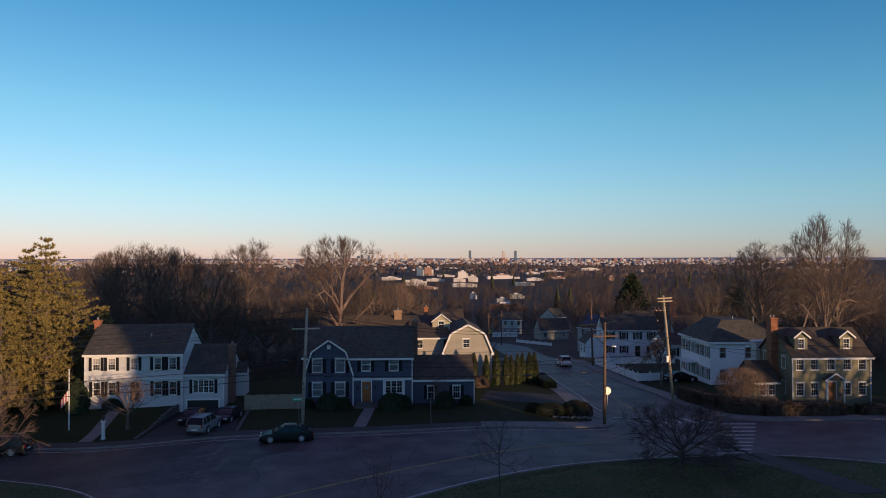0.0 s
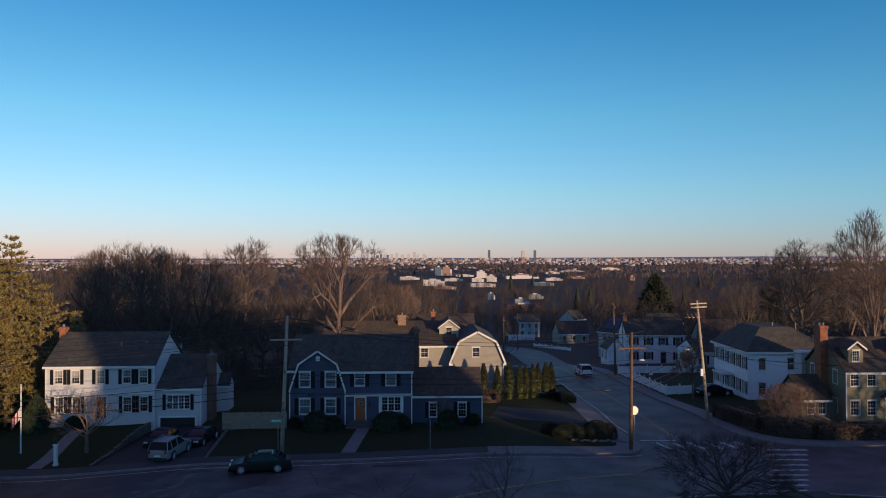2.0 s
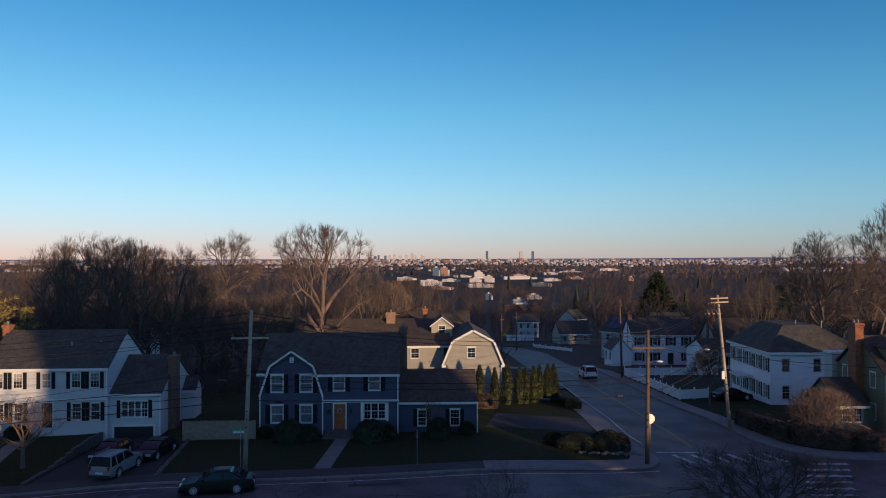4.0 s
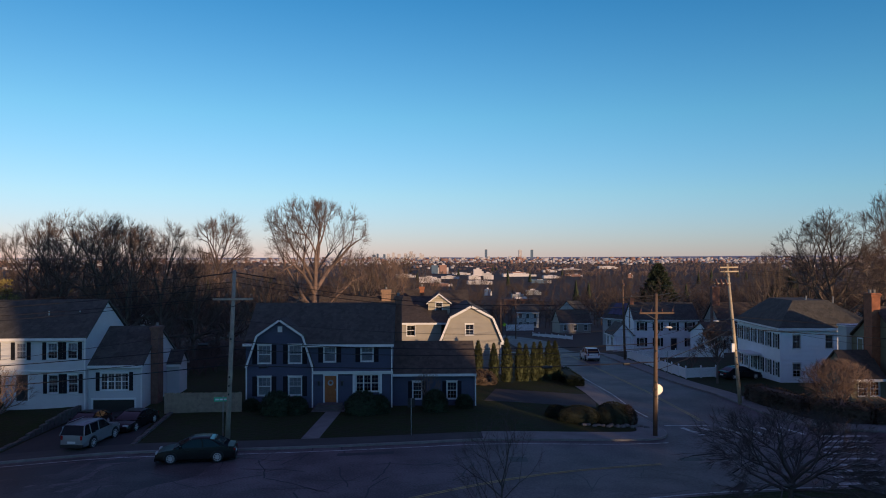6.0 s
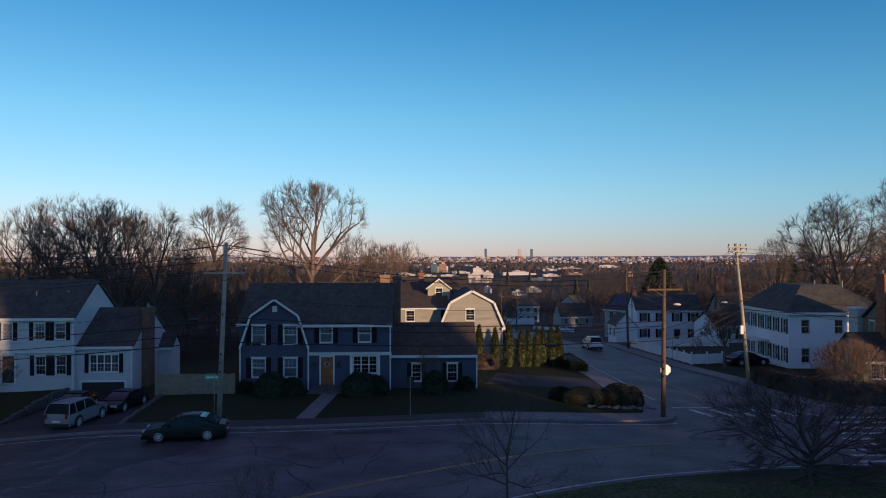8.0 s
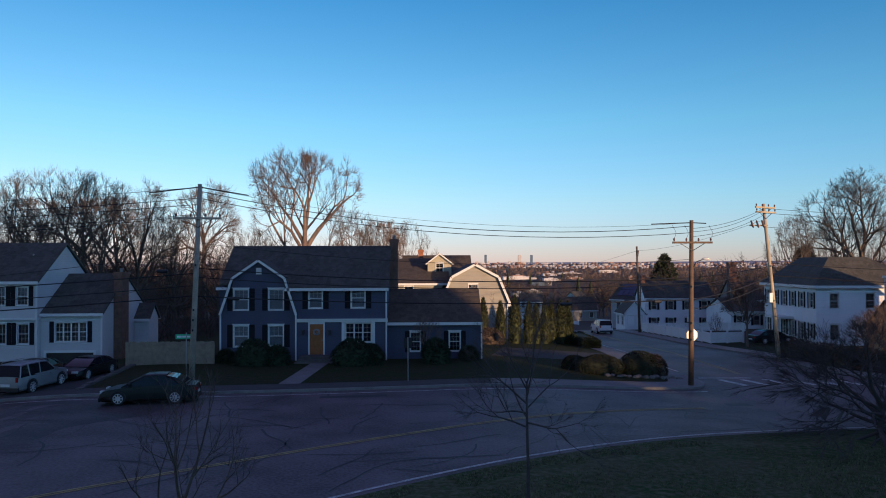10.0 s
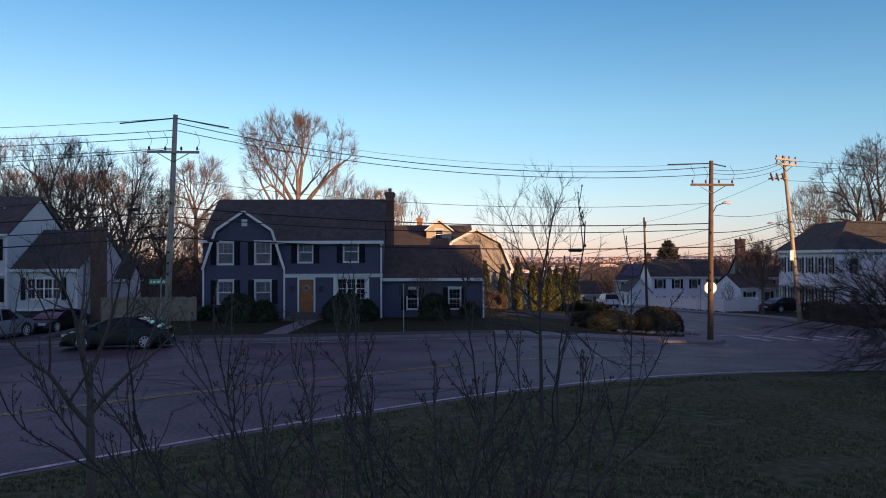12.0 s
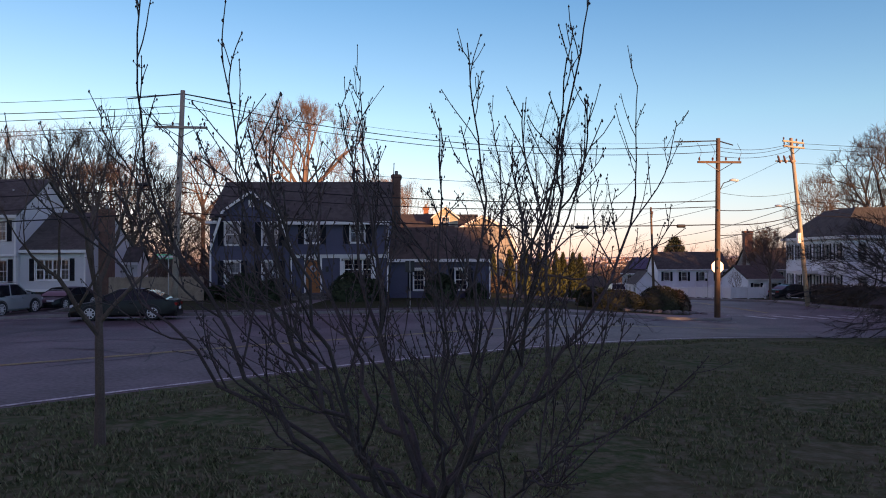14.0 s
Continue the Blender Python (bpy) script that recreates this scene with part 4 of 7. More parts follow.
def box_house(m, w, d, eave, ridge, wall_mat, roof_mat, label, cols, storeys=2, shutters=0.3, base=-1.0, hip=False, door=None, win=(0.9, 1.35), side=0, front_shutters=None):
    """A plain house seen from afar: openings in rows, roof, sills and trim."""
    h = thing("house", m, label, "house")
    sh = eave / storeys
    holes = []
    for s in range(storeys):
        for i in range(cols):
            x = w * (i + 0.5) / cols - win[0] / 2
            z = sh * s + (sh - win[1]) * 0.6
            if door is not None and s == 0 and i == door:
                continue
            holes.append((x, z, x + win[0], z + win[1]))
    extra = []
    if door is not None:
        x = w * (door + 0.5) / cols
        extra = [(x - 0.5, 0.15, x + 0.5, 2.2)]
    bm = bmesh.new()
    wall(bm, 0, w, base, eave, 0, 0.2, holes + extra)
    part("wall", bm, wall_mat, h)
    for hole in holes:
        window(h, *hole, 0, 2, 4, shutters if front_shutters is None else front_shutters)
    if extra:
        plain_door(h, *extra[0], 0, M_DARKDOOR, "dark front door")
    q = Matrix.Rotation(radians(-90), 4, "Z")
    left = []
    for s in range(storeys):
        for i in range(side):
            y = -d + d * (i + 0.5) / side - win[0] / 2
            z = sh * s + (sh - win[1]) * 0.6
            left.append((y, z, y + win[0], z + win[1]))
    bm = bmesh.new()
    wall(bm, -d + 0.2, -0.2, base, eave, 0, 0.2, left, q)
    part("wall", bm, wall_mat, h)
    for hole in left:
        window(h, *hole, 0, 2, 4, shutters, m=q)
    for g in ((w - 0.2, 0.2, w, d - 0.2), (0, d - 0.2, w, d)):
        bm = bmesh.new()
        box(bm, g[0], g[1], base, g[2], g[3], eave)
        part("wall", bm, wall_mat, h)
    if hip:
        bm = bmesh.new()
        o = 0.35
        low = [bm.verts.new(p) for p in ((-o, -o, eave - 0.05), (w + o, -o, eave - 0.05), (w + o, d + o, eave - 0.05), (-o, d + o, eave - 0.05))]
        mid = [bm.verts.new((v.co.x, v.co.y, eave + 0.12)) for v in low]
        top = [bm.verts.new(p) for p in ((w * 0.25, 2.7, ridge), (w * 0.62, 2.7, ridge), (w * 0.62, d - 3.0, ridge), (w * 0.25, d - 3.0, ridge))]
        bm.faces.new(low)
        for i in range(4):
            bm.faces.new((low[i], low[(i + 1) % 4], mid[(i + 1) % 4], mid[i]))
        fs = [(mid[i], mid[(i + 1) % 4], top[(i + 1) % 4], top[i]) for i in range(4)] + [top]
        for f in fs:
            bm.faces.new(f)
        part("roof", bm, roof_mat, h, "low hipped shingle roof")
        for g in ((-o, -o - 0.05, w + o, -o), (-o - 0.05, -o, -o, d + o)):
            bm = bmesh.new()
            box(bm, g[0], g[1], eave - 0.12, g[2], g[3], eave + 0.14)
            part("gutter", bm, M_WHITE, h)
    else:
        for x in (0.0, w - 0.2):
            bm = bmesh.new()
            prism(bm, [(0.1, eave), (d - 0.1, eave), (d / 2, ridge - 0.05)], x, x + 0.2, "x")
            part("gable_wall", bm, wall_mat, h)
        gable_roof(h, 0, w, 0, d, eave, ridge, roof_mat, 0.3, 0.2, label="shingle roof")
    return h


M_SOLAR = material("solar_panel", (0.05, 0.07, 0.12), 0.15, vary=0.1, bump=0)


def backyard_houses():
    h = box_house(pose(45.0, 17.0, -1.35, 0, 0, -2), 10.0, 11.6, 5.8, 8.6, M_SIDING_BRIGHT, M_ROOF, "white clapboard house with hipped slate-grey roof", 3, 2, 0.26, hip=True, side=6, win=(0.8, 1.4), front_shutters=0.0)
    for x, y in ((4.6, 4.2), (7.0, 3.2)):
        bm = bmesh.new()
        tube(bm, [(x, y, 7.6), (x, y, 9.0)], 0.06, 8)
        part("vent_pipe", bm, M_GALV, h, "grey roof vent pipe")
    bm = bmesh.new()
    box(bm, -1.5, 4.6, 2.5, -0.05, 8.0, 2.72)
    for y in (4.75, 7.7):
        box(bm, -1.42, y, 0, -1.28, y + 0.14, 2.5)
    part("entry_porch", bm, M_WHITE, h, "white flat-roofed entry porch")
    rear = box_house(pose(-7.2, 24.8, -1.4), 12.6, 8.6, 6.0, 8.6, M_SIDING_TAN, M_ROOF_BROWN, "tan house with brown shingle roof behind the blue house", 4, 2, 0)
    chimney(rear, 10.7, 3.4, 11.75, 4.5, 7, 9.55, M_BRICK_TAN, "broad tan brick chimney", 1)
    f = box_house(pose(45.2, 72, -4.6, 0, 0, -4), 11.0, 8, 5.5, 8.1, M_SIDING_BRIGHT, M_ROOF, "white clapboard house with black shutters down the street", 4, 2, 0.35, door=2)
    chimney(f, 0.0, 3.4, 0.7, 4.4, 0, 9.2, M_BRICK, "dark brick end chimney", 1)
    q = Matrix.Translation((6.4, 0, 0)) @ Matrix.Rotation(radians(90), 4, "Z")
    s = box_house(pose(43.6, 88.6, -5.0, 0, 0, -52), 6.4, 6.6, 5.0, 7.6, M_SIDING_GREY, M_ROOF, "pale grey house with solar panels on its roof", 2, 2, 0)
    for x, z in ((1.2, 3.3), (4.3, 3.3), (1.2, 0.7), (4.3, 0.7), (2.8, 5.2)):
        window(s, x, z, x + 0.9, z + 1.3, -0.012, 2, 4, m=q)
    for i in range(4):
        for k in range(2):
            bm = bmesh.new()
            prism(bm, [(0.5 + 1.35 * k, 5.62 + 1.064 * k), (1.75 + 1.35 * k, 6.605 + 1.064 * k), (1.75 + 1.35 * k, 6.665 + 1.064 * k), (0.5 + 1.35 * k, 5.68 + 1.064 * k)], 0.9 + 1.2 * i, 2.02 + 1.2 * i, "x")
            part("solar_panel", bm, M_SOLAR, s, "glossy blue solar panel")
    g = box_house(pose(52.5, 55, -3.2, 0, 0, 4), 5.2, 8, 2.9, 4.6, M_SIDING_BRIGHT, M_ROOF_BROWN, "small white house with gabled end", 2, 1, 0.35)
    b = box_house(pose(57.2, 64.0, -4.2, 0, 0, -3), 8.0, 8, 5.2, 8.2, M_SIDING_TAN, M_ROOF_BROWN, "brown house with a tall brick chimney", 3, 2, 0)
    chimney(b, -0.1, 3.2, 1.1, 4.4, 0, 11.0, M_BRICK, "tall dark brick chimney", 1)
    q = Matrix.Translation((5.0, 0, 0)) @ Matrix.Rotation(radians(90), 4, "Z")
    c = box_house(pose(40.5, 73.0, -4.3, 0, 0, -88), 5.0, 3.3, 3.0, 4.7, M_SIDING_BRIGHT, M_ROOF, "small white cottage wing with screened porch", 2, 1, 0)
    for x in (0.45, 1.75):
        window(c, x, 0.9, x + 1.05, 2.5, -0.012, 2, 2, m=q)
    for y0, y1 in ((-0.2, 1.65), (1.65, 3.5)):
        bm = bmesh.new()
        up, down = 4.72, 2.78
        prism(bm, [(y0, down if y0 < 0 else up), (y1, up if y0 < 0 else down), (y1, (up if y0 < 0 else down) + 0.2), (y0, (down if y0 < 0 else up) + 0.2)], 5.2, 5.28, "x")
        part("rake_board", bm, M_WHITE, c, "white rake board")
    box_house(pose(35.0, 157, level(35, 157), 0, 0, -8), 6.2, 7.5, 4.6, 6.6, M_SIDING_GREY, M_ROOF, "dim grey house behind a white board fence", 3, 2, 0)
    box_house(pose(42.2, 128, level(42, 128), 0, 0, 6), 8.0, 7.0, 2.7, 5.6, M_SIDING_TAN, M_ROOF_BROWN, "low brown house with a broad dark roof", 3, 1, 0)
    box_house(pose(55.6, 176, level(55, 176), 0, 0, 40), 5.6, 6.5, 4.6, 7.2, M_SIDING_GREY, M_ROOF, "bluish grey gabled house among bare trees", 2, 2, 0)
    for x, y, w, lab, mat in ((60, 110, 9, "white house among bare trees", M_SIDING_BRIGHT), (80, 60, 9, "grey house behind the green one", M_SIDING_GREY), (95, 92, 10, "white house among tall bare trees", M_SIDING_BRIGHT), (-48, 62, 10, "white house behind the bare trees", M_SIDING_BRIGHT), (70, 140, 9, "white house down in the trees", M_SIDING_BRIGHT)):
        box_house(pose(x, y, level(x, y) - 0.3, 0, 0, random.uniform(-20, 20)), w, 7.5, 5.2, 7.6, mat, M_ROOF, lab, 3, 2, 0)


random.seed(11)
backyard_houses()
# ---------- poles and wires ----------
def pole(base, top, mat, label, arms=(), lamp=None, transformer=None, group="utility poles"):
    p = thing("utility_pole", Matrix.Translation(base), label, "utility pole", group)
    d = Vector(top) - Vector(base)
    bm = bmesh.new()
    tube(bm, [(0, 0, -0.3), tuple(d * 0.5), tuple(d)], [0.17, 0.145, 0.115], 12)
    part("shaft", bm, mat, p, smooth=True)
    for f, length, turn in arms:
        c = d * f
        q = Matrix.Translation(c) @ Matrix.Rotation(radians(turn), 4, "Z")
        bm = bmesh.new()
        box(bm, -length / 2, -0.21, -0.06, length / 2, -0.11, 0.06, q)
        arm = part("crossarm", bm, mat, p, "wooden crossarm")
        for s in (-1, 1):
            bm = bmesh.new()
            tube(bm, [q @ Vector((s * length * 0.3, -0.16, -0.06)), q @ Vector((0, -0.15, -0.5))], 0.02, 5)
            part("brace", bm, M_BLACK, p)
        for k in range(4):
            x = length * (-0.46 + 0.92 * k / 3)
            bm = bmesh.new()
            tube(bm, [q @ Vector((x, -0.16, z)) for z in (0.06, 0.1, 0.12, 0.18, 0.2, 0.27)], [0.02, 0.02, 0.06, 0.05, 0.065, 0.03], 8)
            part("insulator", bm, M_CERAMIC, arm, "brown pin insulator")
            if k != 2 and f < 0.9:
                bm = bmesh.new()
                tube(bm, [q @ Vector((x + 0.12 * math.sin(4.2 * i / 6), -0.16, 0.25 + 0.8 * i / 6)) for i in range(7)], 0.011, 5, False)
                part("jumper_wire", bm, M_WIRE, p, "black looped jumper wire")
    for z in (0.28, 0.33, 0.38, 0.6):
        c = d * z
        bm = bmesh.new()
        box(bm, c.x - 0.04, c.y - 0.22, c.z - 0.06, c.x + 0.04, c.y - 0.12, c.z + 0.06)
        part("bracket", bm, M_BLACK, p, "small steel bracket")
    if lamp:
        f, reach, rise = lamp
        c = d * f
        bm = bmesh.new()
        tube(bm, [c, c + Vector((reach * 0.4, -0.1, rise * 0.8)), c + Vector((reach, -0.2, rise))], 0.03, 6)
        arm = part("lamp_arm", bm, M_BLACK, p, "curved steel lamp arm")
        bm = bmesh.new()
        e = c + Vector((reach, -0.2, rise))
        tube(bm, [e + Vector((-0.12, 0, 0)), e + Vector((0.05, 0, 0.02)), e + Vector((0.28, 0, 0.0)), e + Vector((0.4, 0, -0.02))], [0.04, 0.08, 0.085, 0.035], 8)
        part("lamp_head", bm, M_HEAD, arm, "pale street lamp head", True)
    if transformer:
        c = d * transformer
        bm = bmesh.new()
        box(bm, c.x - 1.35, c.y - 0.2, c.z - 0.05, c.x + 0.1, c.y - 0.1, c.z + 0.05)
        part("crossarm", bm, mat, p, "short side arm")
        for k in range(3):
            o = c + Vector((-0.35 - 0.42 * k, -0.3, 0.1))
            bm = bmesh.new()
            tube(bm, [o + Vector((0.12, 0, -0.28)), o + Vector((0.08, 0, -0.2)), o + Vector((-0.05, 0, 0.22)), o + Vector((-0.08, 0, 0.3))], [0.035, 0.075, 0.075, 0.03], 8)
            part("cutout_switch", bm, M_CERAMIC, p, "brown fused cutout switch")
        bm = bmesh.new()
        o = d * (transformer - 0.46)
        box(bm, o.x - 0.38, o.y - 0.28, o.z - 0.36, o.x - 0.14, o.y - 0.05, o.z + 0.36)
        part("meter_box", bm, M_BRIGHT, p, "white equipment box")
    return p


def wire(a, b, sag, r=0.013, n=14):
    a, b = Vector(a), Vector(b)
    bm = bmesh.new()
    tube(bm, [a.lerp(b, i / n) - Vector((0, 0, 4 * sag * (i / n) * (1 - i / n))) for i in range(n + 1)], r, 4, False)
    return solo("overhead_wire", bm, M_WIRE, "black overhead cable strung between utility poles", "cable", "overhead wires")


PL_B, PL_T = (-4.15, -11.0, 0.1), (-3.7, -11.0, 11.15)
PR_B, PR_T = (24.75, -6.75, -0.7), (24.75, -7.1, 9.35)
PF_B, PF_T = (35.75, 4.9, -0.75), (34.75, 5.2, 11.3)
P4_B, P4_T = (35.6, 42.0, -2.2), (35.3, 42.0, 8.8)
P0_B, P0_T = (-44.0, -19.0, -1.0), (-44.0, -19.0, 9.8)
P7_B, P7_T = (74.0, -3.0, -0.8), (74.0, -3.0, 10.0)
pole(PL_B, PL_T, M_POLE, "weathered grey wooden utility pole beside the road", ((0.83, 2.5, 6),))
pole(PR_B, PR_T, M_POLE_DARK, "reddish brown wooden utility pole at the street corner", ((0.865, 2.5, 4),), (0.69, 0.7, 0.75))
pole(PF_B, PF_T, M_POLE_SUNLIT, "pale leaning utility pole with double crossarms and switches", ((0.975, 2.4, 30), (0.945, 2.4, 30)), (0.55, -1.7, 0.5), 0.86)
pole(P4_B, P4_T, M_POLE_DARK, "dark wooden utility pole down the side street", ((0.93, 1.6, 70),))
pole(P0_B, P0_T, M_POLE, "wooden utility pole further along the road", ((0.85, 2.4, 10),))
pole(P7_B, P7_T, M_POLE, "wooden utility pole beyond the green house", ((0.9, 2.4, 0),))
pole((29, 110, -9), (29, 110, 2.2), M_POLE_DARK, "far wooden utility pole down the hill", ((0.9, 1.8, 0),))
pole((23, 84, -6), (23, 84, 3.6), M_POLE_DARK, "far wooden utility pole beside the white house", ((0.9, 1.8, 60),))


def up(p, q, f):
    return Vector(p).lerp(Vector(q), f)


for fa, fb, sag, r in ((0.985, 0.985, 1.0, 0.008), (0.965, 0.965, 1.1, 0.02), (0.93, 0.925, 1.0, 0.018), (0.585, 0.652, 0.46, 0.026), (0.54, 0.62, 0.47, 0.022), (0.447, 0.52, 0.32, 0.03), (0.71, 0.764, 0.7, 0.012)):
    wire(up(PL_B, PL_T, fa), up(PR_B, PR_T, fb), sag, r)
for fa, fb, sag, r in ((0.985, 0.985, 0.8, 0.012), (0.93, 0.93, 0.7, 0.018), (0.90, 0.89, 0.7, 0.018), (0.85, 0.85, 0.7, 0.016), (0.845, 0.83, 0.9, 0.016), (0.56, 0.58, 0.6, 0.026), (0.50, 0.52, 0.6, 0.022), (0.45, 0.47, 0.6, 0.03), (0.66, 0.4, 0.3, 0.012)):
    wire(up(PL_B, PL_T, fa), up(P0_B, P0_T, fb), sag, r)
for fa, fb, sag, r in ((0.95, 0.97, 0.3, 0.014), (0.93, 0.96, 0.35, 0.014), (0.9, 0.93, 0.3, 0.014), (0.6, 0.62, 0.25, 0.022), (0.52, 0.54, 0.25, 0.03), (0.46, 0.5, 0.25, 0.022), (0.70, 0.68, 0.3, 0.012)):
    wire(up(PR_B, PR_T, fa), up(PF_B, PF_T, fb), sag, r)
for fa, fb, sag, r in ((0.97, 0.95, 0.6, 0.013), (0.94, 0.92, 0.6, 0.013), (0.85, 0.86, 0.6, 0.013), (0.62, 0.6, 0.5, 0.02), (0.54, 0.52, 0.5, 0.028)):
    wire(up(PF_B, PF_T, fa), up(P7_B, P7_T, fb), sag, r)
for fa, fb, sag, r in ((0.9, 0.95, 0.5, 0.013), (0.6, 0.65, 0.5, 0.022), (0.52, 0.56, 0.5, 0.026)):
    wire(up(PF_B, PF_T, fa), up(P4_B, P4_T, fb), sag, r)
    wire(up(P4_B, P4_T, fb), up((23, 84, -6), (23, 84, 3.6), fb), sag, r)
for a, b, sag in ((up(PL_B, PL_T, 0.62), (-14.2, 3.2, 4.4), 0.3), (up(PL_B, PL_T, 0.62), (-5.3, 0.2, 5.0), 0.15), (up(PR_B, PR_T, 0.62), (12.4, 3.0, 3.4), 0.3), (up(PF_B, PF_T, 0.55), (44.4, 17.5, 4.3), 0.3), (up(PF_B, PF_T, 0.6), (47.8, 1.5, 4.3), 0.3)):
    wire(a, b, sag, 0.012)
def splice_case(x, y, z, size, turn):
    bm = bmesh.new()
    tube(bm, [(-size / 2, 0, 0), (-size * 0.42, 0, 0), (size * 0.42, 0, 0), (size / 2, 0, 0)], [0.04, 0.1, 0.1, 0.04], 10)
    solo("splice_case", bm, M_BLACK, "black cable splice case hung on an overhead wire", "cable box", "splice cases", m=pose(x, y, z, 0, 0, turn))


for x, y, z, size, turn in ((16.9, -8.05, 4.36, 0.78, 8), (22.6, -7.2, 4.44, 0.5, 8), (-5.6, -11.35, 6.4, 0.6, 12), (-1.9, -10.75, 4.88, 0.6, 8)):
    splice_case(x, y, z, size, turn)
# the slack spans with insulated covers beside the pole tops
for p0, p1, q1 in ((PL_B, PL_T, PR_T), (PL_B, PL_T, P0_T), (PR_B, PR_T, PL_T), (PR_B, PR_T, PF_T)):
    a = up(p0, p1, 0.985)
    b = a + (Vector(q1) - a).normalized() * 2.6 - Vector((0, 0, 0.28))
    bm = bmesh.new()
    tube(bm, [a, b], 0.035, 6)
    solo("wire_cover", bm, M_WIRE, "thick black cover pipe on an overhead wire", "cable", "wire covers")


# ---------- signs and street furniture ----------
M_SIGN_BACK = material("bare_aluminium", (0.62, 0.60, 0.56), 0.45, 0.3, vary=0.1)
M_SIGN_GREEN = material("green_sign", (0.03, 0.52, 0.27), 0.4, vary=0.1)
M_SIGN_YELLOW = material("yellow_green_sign", (0.5, 0.72, 0.03), 0.4, vary=0.1)
M_SIGN_RED = material("red_sign", (0.42, 0.03, 0.03), 0.4, vary=0.1)


def stop_sign():
    s = thing("stop_sign", pose(25.7, -4.3, -0.72, 0, 0, 8), "octagonal stop sign seen from its bright bare back", "road sign")
    bm = bmesh.new()
    tube(bm, [(0, 0, -0.2), (0, 0, 3.3)], 0.03, 6)
    part("post", bm, M_GALV, s, "galvanised steel post")
    pts = [(0.40 * math.cos(radians(22.5 + 45 * k)), 2.85 + 0.40 * math.sin(radians(22.5 + 45 * k))) for k in range(8)]
    bm = bmesh.new()
    prism(bm, pts, -0.045, -0.04 + 0.004, "y")
    part("plate", bm, M_SIGN_BACK, s, "bare aluminium sign back")
    bm = bmesh.new()
    prism(bm, pts, 0.036, 0.042, "y")
    part("face", bm, M_SIGN_RED, s, "red sign face")


def street_sign():
    s = thing("street_sign", pose(-4.6, -10.9, 0.3, 0, 0, 4), "green street name sign on a steel post", "street sign")
    bm = bmesh.new()
    tube(bm, [(0.15, 0, -0.2), (0.15, 0, 2.75)], 0.03, 6)
    part("post", bm, M_GALV, s)
    bm = bmesh.new()
    box(bm, -0.42, -0.015, 2.4, 0.45, 0.015, 2.66)
    plate = part("plate", bm, M_SIGN_GREEN, s, "green name plate with a white line of writing")
    for x0, x1 in ((-0.34, -0.1), (-0.06, 0.16), (0.2, 0.37)):
        bm = bmesh.new()
        box(bm, x0, -0.02, 2.48, x1, -0.0155, 2.58)
        part("lettering_bar", bm, M_BRIGHT, plate, "white bar of unreadable writing")


def sign_post(x, y, label, h=2.3, mat=None):
    s = thing("sign_post", pose(x, y, level(x, y) + 0.1), label, "road sign")
    bm = bmesh.new()
    tube(bm, [(0, 0, -0.2), (0, 0, h)], 0.03, 6)
    part("post", bm, M_GALV, s)
    bm = bmesh.new()
    box(bm, -0.24, 0.035, h - 0.62, 0.24, 0.045, h - 0.02)
    part("plate", bm, mat or M_SIGN_BACK, s, "small square sign plate")


def warning_sign(x, y):
    s = thing("sign_post", pose(x, y, level(x, y) + 0.1), "yellow-green diamond warning sign on a steel post", "road sign")
    bm = bmesh.new()
    tube(bm, [(0, 0, -0.2), (0, 0, 2.2)], 0.035, 6)
    part("post", bm, M_GALV, s)
    bm = bmesh.new()
    box(bm, -0.42, -0.055, -0.42, 0.42, -0.04, 0.42, Matrix.Translation((0, 0, 1.85)) @ Matrix.Rotation(radians(45), 4, "Y"))
    part("plate", bm, M_SIGN_YELLOW, s, "yellow-green diamond plate")


stop_sign()
street_sign()
warning_sign(29.3, 138)
sign_post(7.6, -9.6, "thin post with a small dark sign beside the lawn", 2.5, M_BLACK)
sign_post(35.9, 25.0, "speed sign on a post beside the white fence", 2.6, M_WHITE)


def flagpole():
    f = thing("flagpole", pose(-26.7, -6.9, -0.85), "white flagpole with a hanging striped flag", "flagpole")
    bm = bmesh.new()
    tube(bm, [(0, 0, -0.2), (0, 0, 5.9)], [0.07, 0.045], 10)
    part("shaft", bm, M_WHITE, f, "white painted shaft")
    bm = bmesh.new()
    bmesh.ops.create_uvsphere(bm, u_segments=10, v_segments=8, radius=0.09, matrix=Matrix.Translation((0, 0, 5.95)))
    part("finial", bm, M_RIM, f, "round finial")
    for k in range(6):
        bm = bmesh.new()
        x0, x1 = -0.1 - 0.12 * k, -0.1 - 0.12 * (k + 1)
        dz = 0.18 * k
        y0, y1 = 0.05 * math.sin(k * 1.6), 0.05 * math.sin((k + 1) * 1.6)
        prism(bm, [(x0, 4.0 - dz), (x1, 3.82 - dz), (x1, 2.9 - dz * 0.8), (x0, 3.05 - dz * 0.8)], min(y0, y1) - 0.01, max(y0, y1) + 0.012, "y")
        part("flag_stripe", bm, M_SIGN_RED if k % 2 else M_WHITE, f, "fold of the hanging flag")


